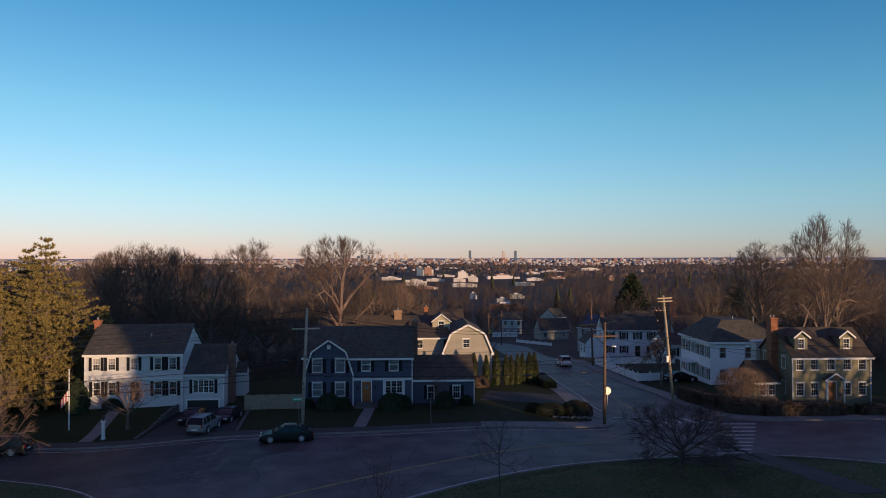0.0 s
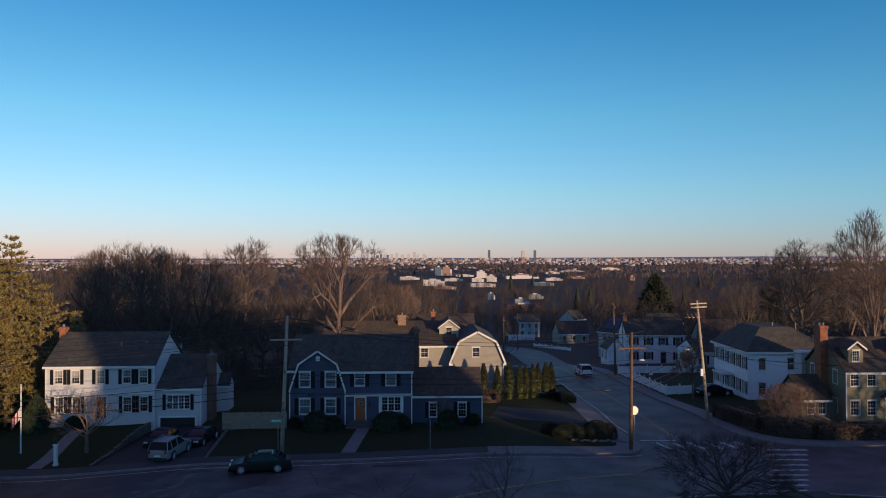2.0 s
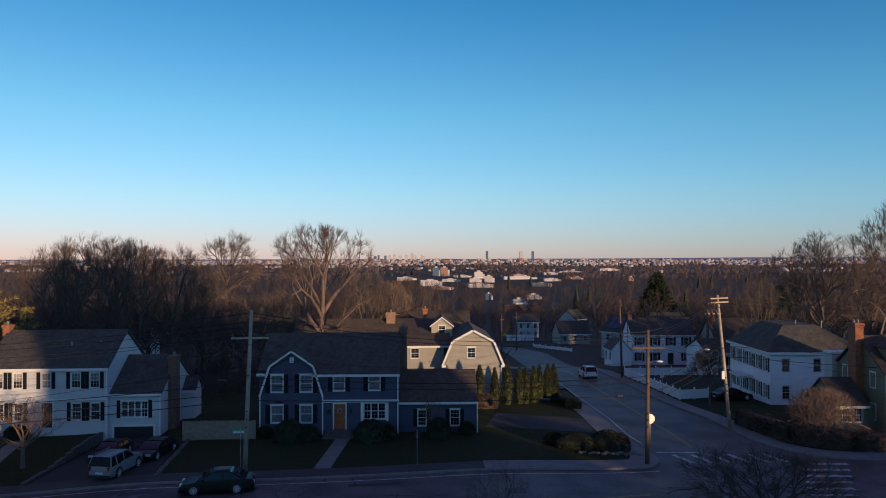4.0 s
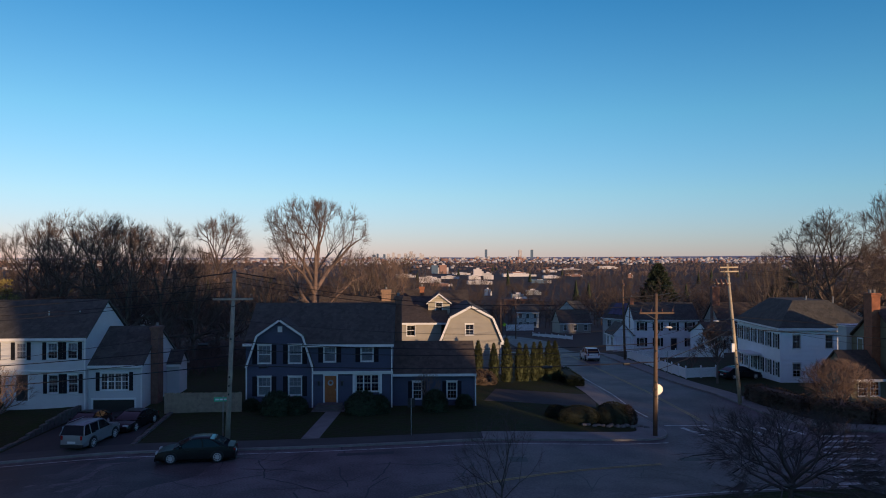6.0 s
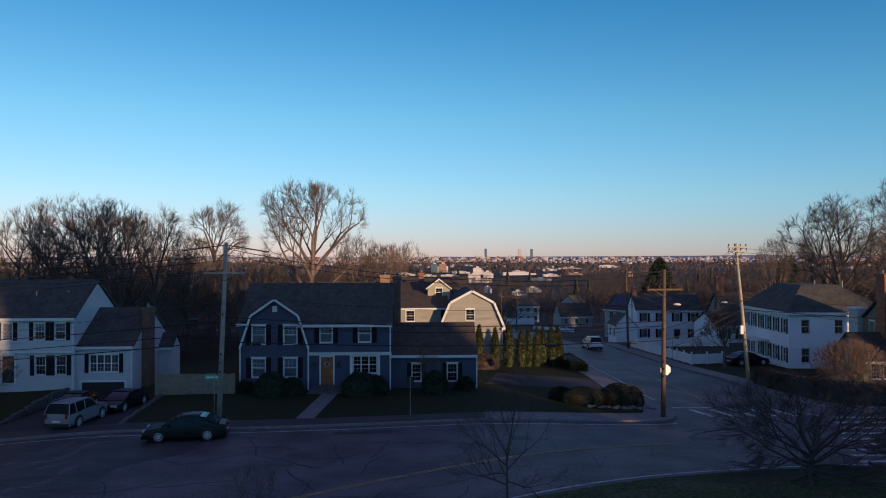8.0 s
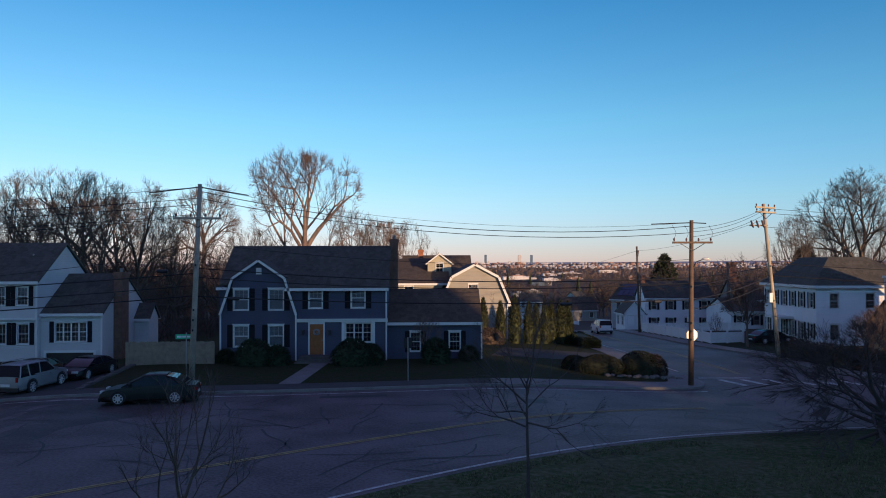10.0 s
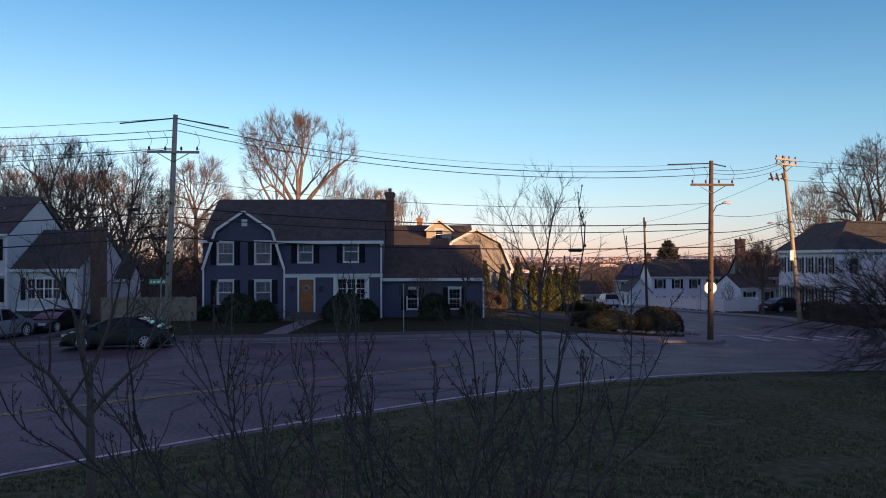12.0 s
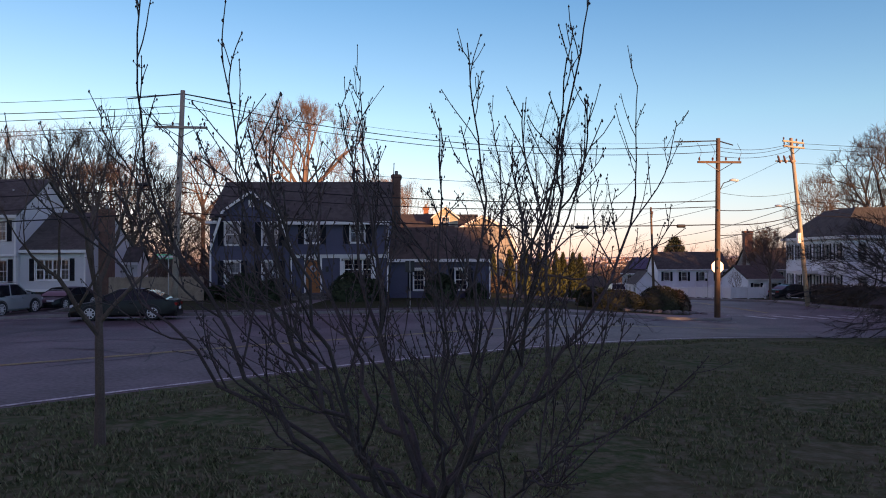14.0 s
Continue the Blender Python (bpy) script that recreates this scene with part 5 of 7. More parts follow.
def lamp_post():
    f = thing("lamp_post", pose(-22.2, -10.2, -0.85), "short white square lamp post in the front yard", "lamp post")
    bm = bmesh.new()
    box(bm, -0.12, -0.12, -0.2, 0.12, 0.12, 1.7)
    box(bm, -0.17, -0.17, 1.7, 0.17, 0.17, 1.78), box(bm, -0.17, -0.17, -0.2, 0.17, 0.17, 0.25)
    part("post", bm, M_WHITE, f, "white boxed post")
    bm = bmesh.new()
    tube(bm, [(0, 0, 1.78), (0, 0, 1.85), (0, 0, 2.2), (0, 0, 2.35)], [0.05, 0.1, 0.15, 0.02], 6)
    part("lantern", bm, M_BLACK, f, "black lantern top")


flagpole()
lamp_post()


# ---------- driveways, paths, walls ----------
def strips():
    slab("driveway", [[(x0 + (x1 - x0) * k / 4, y) for k in range(5)] for y, x0, x1 in ((-11.6, -18.6, -10.2), (-7, -18.6, -10.8), (-2, -18.4, -11.6), (1.2, -18.0, -14.2))], M_DRIVE, "dark asphalt driveway before the garage", 0.115, "driveway")
    slab("driveway", [[(13.2 + (22.5 - 13.2) * k / 4 + 0.25 * (y - 2), y) for k in range(5)] for y in span(3.0, 9.0, 4)], M_DRIVE, "dark asphalt driveway beside the low wing", 0.115, "driveway")
    slab("walkway", [[(0.45 + 0.06 * (y + 9.8) + k * 1.15, y) for k in (0, 1)] for y in span(-10.2, -1.6, 8)], M_CONC, "pale concrete path to the blue front steps", 0.125, "path")
    # the white house stands on a bank above its driveway
    for name, ys, ax, bx, lift, mat, lab, cat in (("lawn_bank", span(-9.6, 0.95, 16), lambda y: -31.0, lambda y: -19.0, 0.13, M_GRASS, "grass bank rising to the white house", "lawn"),
                                                  ("walkway", span(-11.2, 0.6, 14), lambda y: -24.5 - 0.11 * (y + 7), lambda y: -23.3 - 0.11 * (y + 7), 0.155, M_CONC, "concrete path to the white front door", "path")):
        bm = bmesh.new()
        grid = [[bm.verts.new((x, y, level(x, y) + lift + 0.72 * step(-9.3, -1.5, y) * (1 - 0.4 * step(-26, -31, x)))) for x in span(ax(y), bx(y), 8)] for y in ys]
        for p, q in zip(grid, grid[1:]):
            for i in range(len(p) - 1):
                bm.faces.new((p[i], p[i + 1], q[i + 1], q[i]))
        solo(name, bm, mat, lab, cat, kind="structure", smooth=True)
    slab("walkway", [[(31.2 + 0.35 * (-19.6 - y) + k * (3.2 - 0.05 * (-19.6 - y)), y) for k in span(0, 1, 3)] for y in span(-31, -19.7, 12)], M_PAVE, "asphalt path leading into the lawn circle", 0.118, "path")
    for y0, y1, x0, x1 in ((-11, 1.0, -19.1, -18.8), (-11.5, -1.5, -10.0, -10.9)):
        w = thing("retaining_wall", pose(0, 0, 0), "low grey stone wall beside the driveway", "wall")
        for i in range(14):
            u, v = i / 14, (i + 0.93) / 14
            bm = bmesh.new()
            ya, yb = y0 + (y1 - y0) * u, y0 + (y1 - y0) * v
            xa = x0 + (x1 - x0) * u
            z = level(xa, ya)
            box(bm, xa - 0.14, ya, z - 0.2, xa + 0.14, yb, z + 0.2 + 0.03 * (i % 3) + (0.7 * step(-9.3, -1.5, ya) if xa < -15 else 0))
            part("stone", bm, M_STONE, w)


strips()


def board_fence():
    f = thing("fence", pose(-11.4, -1.5, -0.1, 0, 0, 1), "weathered grey stockade fence of upright boards", "fence")
    random.seed(3)
    for i in range(42):
        bm = bmesh.new()
        x = 0.14 * i
        h = 1.72 + random.uniform(-0.03, 0.03)
        prism(bm, [(x, 0.0), (x + 0.132, 0.0), (x + 0.132, h - 0.06), (x + 0.066, h), (x, h - 0.06)], 0, 0.022, "y")
        part("board", bm, M_FENCE, f)
    for i in range(4):
        bm = bmesh.new()
        box(bm, 1.9 * i, 0.03, -0.2, 1.9 * i + 0.1, 0.13, 1.7)
        part("post", bm, M_FENCE, f)
    for z in (0.35, 1.35):
        bm = bmesh.new()
        box(bm, 0, 0.024, z, 5.88, 0.06, z + 0.09)
        part("rail", bm, M_FENCE, f)


board_fence()


def white_fence(a, b, h=1.15):
    a, b = Vector(a), Vector(b)
    d = (b - a)
    n = max(2, round(d.length / 2.4))
    f = thing("fence", pose(0, 0, 0), "white picket panel fence round the corner yard", "fence", "white fences")
    q0 = math.atan2(d.y, d.x)
    me = None
    for i in range(n + 1):
        p = a.lerp(b, i / n)
        z = level(p.x, p.y) + 0.1
        bm = bmesh.new()
        box(bm, -0.065, -0.065, -0.2, 0.065, 0.065, h + 0.12)
        bmesh.ops.create_cone(bm, cap_ends=True, segments=4, radius1=0.12, radius2=0.0, depth=0.12, matrix=Matrix.Translation((0, 0, h + 0.18)) @ Matrix.Rotation(radians(45), 4, "Z"))
        o = part("post", bm, M_BRIGHT, f)
        o.matrix_basis = Matrix.Translation((p.x, p.y, z)) @ Matrix.Rotation(q0, 4, "Z")
        if i < n:
            e = a.lerp(b, (i + 1) / n)
            run = d.length / n
            slope = (level(e.x, e.y) - level(p.x, p.y)) / run
            bm = bmesh.new()
            for x0 in span(0.1, run - 0.2, round(run / 0.16)):
                box(bm, x0, -0.012, 0.12 + slope * x0, x0 + 0.11, 0.012, h - 0.12 + slope * x0)
            for z0 in (0.08, h - 0.14):
                box(bm, 0.06, -0.03, z0 + slope * run / 2, run - 0.06, 0.03, z0 + 0.09 + slope * run / 2)
            o = part("panel", bm, M_BRIGHT, f, "white slatted panel")
            o.matrix_basis = Matrix.Translation((p.x, p.y, z)) @ Matrix.Rotation(q0, 4, "Z")


white_fence((36.6, 21.0), (36.5, 44.0))
white_fence((36.6, 21.0), (40.2, 21.9))
white_fence((36.5, 44.0), (50.0, 44.5))
white_fence((30.2, 141.0), (37.6, 142.0), 1.7)
white_fence((34.0, 118.0), (40.6, 104.0), 0.8)


# ---------- vehicles ----------
def vehicle(m, label, paint, length, width, height, kind="sedan", category="car"):
    """Lofted body with glasshouse, lamps and four wheels; its nose points along +x."""
    c = thing("car", m, label, category, "parked cars")
    L, W, H = length, width / 2, height
    tall = kind == "suv"
    belt = 0.62 * H if tall else 0.63 * H
    low = 0.24 if tall else 0.17
    if tall:
        deck = [(0.0, 0.62), (0.012, 0.97), (0.05, 1.0), (0.70, 1.0), (0.76, 0.99), (0.95, 0.90), (0.985, 0.80), (1.0, 0.55)]
        cabin = [(0.015, 0.0), (0.075, 0.95), (0.14, 1.0), (0.50, 1.0), (0.575, 0.93), (0.735, 0.0)]
    else:
        deck = [(0.0, 0.60), (0.012, 0.93), (0.13, 1.03), (0.24, 1.0), (0.64, 0.97), (0.72, 0.93), (0.90, 0.78), (0.975, 0.62), (1.0, 0.42)]
        cabin = [(0.08, 0.0), (0.22, 0.78), (0.32, 0.96), (0.44, 1.0), (0.55, 0.94), (0.77, 0.0)]
    bm = bmesh.new()
    rings = []
    for u, h in deck:
        x = (u - 0.5) * L
        end = min(1, 0.80 + 0.2 * min(1, min(u, 1 - u) / 0.08))
        top = low + (belt - low) * h
        mid = low + (top - low) * 0.55
        w = W * end
        sec = [(-w * 0.9, low), (-w, low + 0.10), (-w, mid), (-w * 0.93, top), (0, top + 0.02), (w * 0.93, top), (w, mid), (w, low + 0.10), (w * 0.9, low)]
        rings.append([bm.verts.new((x, y, z)) for y, z in sec])
    for a, b in zip(rings, rings[1:]):
        for k in range(len(a)):
            bm.faces.new((a[k], a[(k + 1) % len(a)], b[(k + 1) % len(a)], b[k]))
    bm.faces.new(rings[0]), bm.faces.new(rings[-1][::-1])
    body = part("body", bm, paint, c, smooth=True)
    body.data.set_sharp_from_angle(angle=radians(35))
    bm = bmesh.new()
    rings = []
    for u, h in cabin:
        x = (u - 0.5) * L
        z = belt - 0.03 + (H - 0.03 - belt) * h
        w = W * (0.90 - 0.17 * h)
        rings.append([bm.verts.new((x, y, zz)) for y, zz in ((-W * 0.9, belt - 0.05), (-w, z), (w, z), (W * 0.9, belt - 0.05))])
    for a, b in zip(rings, rings[1:]):
        for k in range(3):
            bm.faces.new((a[k], a[k + 1], b[k + 1], b[k]))
    part("glasshouse", bm, M_CARGLASS, c, "dark tinted windows", True).data.set_sharp_from_angle(angle=radians(30))
    # roof skin and pillars
    bm = bmesh.new()
    roof = [p for p in cabin if p[1] > 0.8]
    rows = []
    for u, h in roof:
        x, z, w = (u - 0.5) * L, belt - 0.03 + (H - 0.03 - belt) * h + 0.02, W * (0.90 - 0.17 * h) + 0.015
        rows.append([bm.verts.new((x, y, zz)) for y, zz in ((-w, z - 0.05), (-w * 0.92, z), (0, z + 0.015), (w * 0.92, z), (w, z - 0.05))])
    for a, b in zip(rows, rows[1:]):
        for k in range(4):
            bm.faces.new((a[k], a[k + 1], b[k + 1], b[k]))
    part("roof_panel", bm, paint, c, smooth=True)
    for s in (-1, 1):
        for (u0, h0), (u1, h1) in ((cabin[0], roof[0]), (cabin[-1], roof[-1]), ((0.40, 0.0), (0.42, 1.0)), (((0.2, 0.0), (0.2, 1.0)) if tall else ((0.15, 0.0), (0.28, 0.9)))):
            bm = bmesh.new()
            pts = []
            for u, h in ((u0, h0), (u1, h1)):
                pts.append(((u - 0.5) * L, s * (W * (0.90 - 0.17 * h) + 0.004), belt - 0.05 + (H - 0.02 - belt) * h))
            tube(bm, pts, 0.035, 5)
            part("pillar", bm, paint, c)
    wb = 0.3 * L
    r = 0.38 if tall else 0.33
    for x in (-wb + 0.02 * L, wb):
        for s in (-1, 1):
            bm = bmesh.new()
            tube(bm, [(x, s * (W - 0.22), r), (x, s * (W - 0.18), r), (x, s * (W - 0.0), r), (x, s * (W + 0.012), r)], [r * 0.9, r, r, r * 0.93], 20)
            wheel = part("wheel", bm, M_TYRE, c, "black rubber tyre")
            bm = bmesh.new()
            tube(bm, [(x, s * (W + 0.01), r), (x, s * (W + 0.022), r)], 0.12, 10)
            for k in range(8):
                a = 2 * math.pi * k / 8
                box(bm, 0.0, -0.008, -0.024, r * 0.66, 0.008, 0.024, Matrix.Translation((x, s * (W + 0.018), r)) @ Matrix.Rotation(a, 4, "Y"))
            for k in range(20):
                a, b = 2 * math.pi * k / 20, 2 * math.pi * (k + 1) / 20
                vs = [bm.verts.new((x + q * math.cos(g), s * (W + 0.02), r + q * math.sin(g))) for q, g in ((r * 0.62, a), (r * 0.70, a), (r * 0.70, b), (r * 0.62, b))]
                bm.faces.new(vs)
            part("rim", bm, M_RIM, wheel, "spoked alloy rim")
            bm = bmesh.new()
            for k in range(12):
                a, b = math.pi * k / 12, math.pi * (k + 1) / 12
                q = r * 1.16
                vs = [bm.verts.new((x + rr * math.cos(g), s * (W + 0.005), r + rr * math.sin(g))) for rr, g in ((r * 1.02, a), (q, a), (q, b), (r * 1.02, b))]
                bm.faces.new(vs)
            part("wheel_arch", bm, M_BLACK, c)
    for s in (-1, 1):
        bm = bmesh.new()
        z = low + (belt - low) * (0.72 if not tall else 0.74)
        a = 0.06 if tall else 0.17
        box(bm, -L / 2 - 0.012, s * W * (0.72 if tall else 0.62) - a, z - 0.06 - 0.02 * tall, -L / 2 + 0.09, s * W * (0.72 if tall else 0.62) + a, z + 0.07 + 0.1 * tall)
        part("tail_lamp", bm, M_TAIL, c, "red tail lamp")
        bm = bmesh.new()
        box(bm, L / 2 - 0.16, s * W * 0.62 - 0.2, z - 0.12, L / 2 - 0.035, s * W * 0.62 + 0.17, z + 0.0)
        part("headlight", bm, M_HEAD, c, "clear headlight")
        bm = bmesh.new()
        box(bm, 0.17 * L, s * (W + 0.02) - 0.1, belt - 0.02, 0.17 * L + 0.1, s * (W + 0.02) + 0.1, belt + 0.13)
        part("door_mirror", bm, paint, c)
        for x in (-0.08 * L, 0.10 * L):
            bm = bmesh.new()
            box(bm, x - 0.11, s * W - 0.02, belt - 0.16, x + 0.08, s * W + 0.025, belt - 0.12)
            part("door_handle", bm, paint, c)
    bm = bmesh.new()
    box(bm, -L / 2 - 0.02, -0.26, low + 0.27, -L / 2 + 0.05, 0.26, low + 0.40)
    part("number_plate", bm, M_WHITE, c, "white plate with a plain bar")
    for x, d in ((-L / 2 - 0.03, 1), (L / 2 - 0.08, -1)):
        bm = bmesh.new()
        box(bm, x, -W * 0.84, low, x + 0.11, W * 0.84, low + 0.2)
        part("bumper", bm, M_BLACK if tall else paint, c)
    if tall:
        for s in (-1, 1):
            bm = bmesh.new()
            tube(bm, [(-0.38 * L, s * W * 0.66, H + 0.0), (-0.36 * L, s * W * 0.66, H + 0.06), (0.02 * L, s * W * 0.66, H + 0.06), (0.05 * L, s * W * 0.66, H)], 0.018, 5)
            part("roof_rail", bm, M_GALV, c)
    return c


def car_paint(name, base, metal=0.0):
    return material(name, base, 0.32, metal, vary=0.05, scale=2, fine=200, bump=0, spec=0.25)


P_DARK, P_SILVER, P_BLACK, P_WHITE = car_paint("dark_car_paint", (0.010, 0.010, 0.011)), car_paint("silver_car_paint", (0.27, 0.28, 0.295), 0.35), car_paint("black_car_paint", (0.008, 0.009, 0.011)), car_paint("white_car_paint", (0.7, 0.7, 0.7), 0.0)


def on_road(x, y, turn, lift=0.01):
    dx, dy = math.cos(radians(turn)), math.sin(radians(turn))
    pitch = math.degrees(math.atan2(level(x + dx, y + dy) - level(x - dx, y - dy), 2))
    return pose(x, y, level(x, y) + lift, 0, -pitch, turn)


vehicle(on_road(-4.95, -14.75, 188), "black sedan parked at the kerb", P_DARK, 4.5, 1.78, 1.43)
vehicle(on_road(-13.2, -10.0, 82, 0.1), "silver sport utility car parked in the driveway", P_SILVER, 4.3, 1.8, 1.64, "suv")
vehicle(on_road(-12.1, -5.6, 262, 0.08), "black sedan parked in the driveway", P_BLACK, 4.4, 1.75, 1.25)
vehicle(on_road(-15.6, -5.0, 266, 0.08), "dark grey car parked beside the silver one", P_DARK, 4.2, 1.72, 1.3)
vehicle(on_road(-29.0, -14.6, 180), "black car with red tail lamps at the kerb", P_BLACK, 4.7, 1.85, 1.6, "suv")
vehicle(on_road(31.0, 43.0, 91), "white sport utility car on the side street", P_WHITE, 4.8, 1.9, 1.72, "suv")
vehicle(pose(42.3, 20.6, level(42, 20) + 0.1, 0, 0, 12), "dark car parked before the white house", P_BLACK, 4.4, 1.76, 1.4)
# ---------- bare trees ----------
UP = Vector((0, 0, 1))


class Wood:
    """Collects tapered limbs and thin twigs as plain lists."""

    def __init__(self, seed):
        self.v, self.f, self.tips, self.rng = [], [], [], random.Random(seed)
        self.thick = []            # which faces belong to the trunk and the main limbs

    def limb(self, pts, radii, sides):
        base = len(self.v)
        for i, p in enumerate(pts):
            d = pts[min(i + 1, len(pts) - 1)] - pts[max(i - 1, 0)]
            a = d.cross(Vector((0.31, 0.87, 0.2))).normalized()
            b = d.cross(a).normalized()
            for k in range(sides):
                g = 2 * math.pi * k / sides
                self.v.append(tuple(p + (a * math.cos(g) + b * math.sin(g)) * radii[i]))
        for i in range(len(pts) - 1):
            for k in range(sides):
                q = base + i * sides
                self.f.append((q + k, q + (k + 1) % sides, q + sides + (k + 1) % sides, q + sides + k))

    def spike(self, p, q, r):
        base = len(self.v)
        d = q - p
        a = d.cross(Vector((0.31, 0.87, 0.2))).normalized() * r
        b = d.cross(a).normalized() * r
        self.v += [tuple(p + a), tuple(p - a * 0.5 + b * 0.87), tuple(p - a * 0.5 - b * 0.87), tuple(q)]
        self.f += [(base, base + 1, base + 3), (base + 1, base + 2, base + 3), (base + 2, base, base + 3)]

    def jitter(self, s):
        r = self.rng
        return Vector((r.uniform(-s, s), r.uniform(-s, s), r.uniform(-s, s)))

    def mesh(self, name, mat, faces=None):
        me = bpy.data.meshes.new(name)
        me.from_pydata(self.v, [], self.f if faces is None else faces)
        me.materials.append(mat)
        if faces is not None:
            bm = bmesh.new()
            bm.from_mesh(me)
            bmesh.ops.delete(bm, geom=[q for q in bm.verts if not q.link_faces], context="VERTS")
            bm.to_mesh(me)
            bm.free()
        return me

    def split(self, mat):
        """Two meshes: trunk with its limbs, and the finer twigs."""
        thick = set(self.thick)
        return (self.mesh("trunk", mat, [f for i, f in enumerate(self.f) if i in thick]), self.mesh("twigs", mat, [f for i, f in enumerate(self.f) if i not in thick]))


def plant(name, me, x, y, z, label, category="tree", group="", turn=0.0, scale=(1, 1, 1)):
    ob = thing(name, Matrix.Translation((x, y, z)) @ Matrix.Rotation(radians(turn), 4, "Z") @ Matrix.Diagonal((*scale, 1)), label, category, group)
    part("trunk", me[0], None, ob, "trunk and main limbs")
    tagged(part("twig", me[1], None, ob, "fine leafless twigs"), kind="stuff")
    return ob


def crown_tree(seed, h, r, trunk, mat, fork=0.2, stem=0.34, limbs=7, levels=6, spread=42, rise=0.05, ratio=0.8, fine=0.0125, twig=0.85, wild=0.1, third=0.4, sprays=3, dome=0.07):
    """A bare tree: limbs leave the trunk and fork again and again down to sprays of fine twigs; then fitted to its height and half width."""
    w = Wood(seed)
    g = w.rng
    thick, buds = [], []

    def turned(d, deg, a):
        """A way that leaves d by deg degrees, towards a."""
        one = d.cross(Vector((0.3, 0.9, 0.2))).normalized()
        two = d.cross(one)
        q = radians(deg)
        return (d * math.cos(q) + (one * math.cos(a) + two * math.sin(a)) * math.sin(q)).normalized()

    def shoot(p, d, L, rad, lev):
        n = 4 if lev < 2 else 3
        pts, radii = [p], [rad]
        for i in range(n):
            d = (d + w.jitter(wild) + UP * rise).normalized()
            p = p + d * (L / n)
            pts.append(p)
            radii.append(max(rad * (1 - 0.3 * (i + 1) / n), fine * 18 / h))
        first = len(w.f)
        w.limb(pts, radii, 8 if lev == 0 else 5 if lev < 3 else 3)
        if lev < 3:
            thick.extend(range(first, len(w.f)))
        if lev >= 2:
            for k in range(3 if lev < levels else sprays):
                i = g.randint(0, n - 1)
                buds.append((pts[i].lerp(pts[i + 1], g.random()), turned(d, g.uniform(15, 50), g.uniform(0, 6.28))))
        if lev == levels:
            return
        a = g.uniform(0, 6.28)
        shoot(pts[-1], turned(d, g.uniform(8, 22), a), L * ratio * g.uniform(0.85, 1.12), radii[-1] * 0.86, lev + 1)
        shoot(pts[-1], turned(d, g.uniform(26, 46), a + 3.14 + g.uniform(-0.5, 0.5)), L * ratio * g.uniform(0.75, 1.05), radii[-1] * 0.76, lev + 1)
        if g.random() < third:
            shoot(pts[2 if n > 3 else 1], turned(d, g.uniform(32, 55), a + g.uniform(1, 2)), L * ratio * g.uniform(0.65, 0.95), radii[1] * 0.62, lev + 1)

    H = 18.0
    top = H * stem
    body = [Vector((0, 0, -0.4)), Vector((0, 0, H * fork * 0.5)), Vector((g.uniform(-0.15, 0.15), g.uniform(-0.15, 0.15), H * fork)), Vector((g.uniform(-0.3, 0.3), g.uniform(-0.3, 0.3), top))]
    scale = 18.0 / h
    girth = trunk * scale
    w.limb(body, [girth * 1.35, girth, girth * 0.9, girth * 0.5], 9)
    thick.extend(range(len(w.f)))
    reach = (H - top) * (1 - ratio) / (1 - ratio ** (levels + 1))
    for k in range(limbs):
        u = (k + 0.5) / limbs
        p = body[2].lerp(body[3], u * 0.98)
        tilt = spread * (1.15 - 0.9 * u) * g.uniform(0.8, 1.2)
        d = turned(UP, tilt, k * 2.39996 + g.uniform(-0.4, 0.4))
        shoot(p, d, reach * g.uniform(0.9, 1.1) * (1.12 - 0.12 * u), girth * g.uniform(0.42, 0.6), 0)
    v = np.array(w.v)
    high, far = np.percentile(v[:, 2], 98), np.percentile(np.hypot(v[:, 0], v[:, 1]), 95)
    mid = h * 0.56

    def fitted(v):
        """Scaled to the height and half width, the outermost parts drawn in to an uneven dome."""
        v = v * np.array((0.93 * r / far, 0.93 * r / far, h * 0.95 / high))
        q = np.stack([v[:, 0] / r, v[:, 1] / r, (v[:, 2] - mid) / (h - mid)], 1)
        size = np.maximum(np.linalg.norm(q, axis=1), 1e-6)
        way = q / size[:, None]
        edge = 0.95 + dome * (np.sin(way @ np.array((3.1, 1.2, 2.3)) + seed) + np.sin(way @ np.array((-2.2, 3.6, 1.9)) + 2 * seed))
        keep = edge * 0.55
        short = np.where(size > keep, keep + 0.5 * edge * (1 - np.exp(-np.maximum(size - keep, 0) / (0.5 * edge))), size)
        short = np.where(v[:, 2] > h * 0.3, short, size)
        return np.stack([way[:, 0] * short * r, way[:, 1] * short * r, way[:, 2] * short * (h - mid) + mid], 1)

    w.v = [tuple(q) for q in fitted(v).tolist()]
    roots, ends = np.array([p for p, d in buds]), np.array([p + d * 0.3 for p, d in buds])
    for p, e in zip(fitted(roots).tolist(), fitted(ends).tolist()):
        p = Vector(p)
        out = Vector((p.x, p.y, p.z - h * 0.35)).normalized()
        d = ((Vector(e) - p).normalized() * 0.7 + out * 0.75 + w.jitter(0.3)).normalized()
        e = p + d * twig * g.uniform(0.5, 1.0)
        w.spike(p, e, fine * 0.85)
        if g.random() < 0.8:
            c = p.lerp(e, g.uniform(0.15, 0.75))
            w.spike(c, c + (d + w.jitter(0.6)).normalized() * twig * g.uniform(0.35, 0.65), fine * 0.7)
    w.thick = thick
    return w.split(mat)


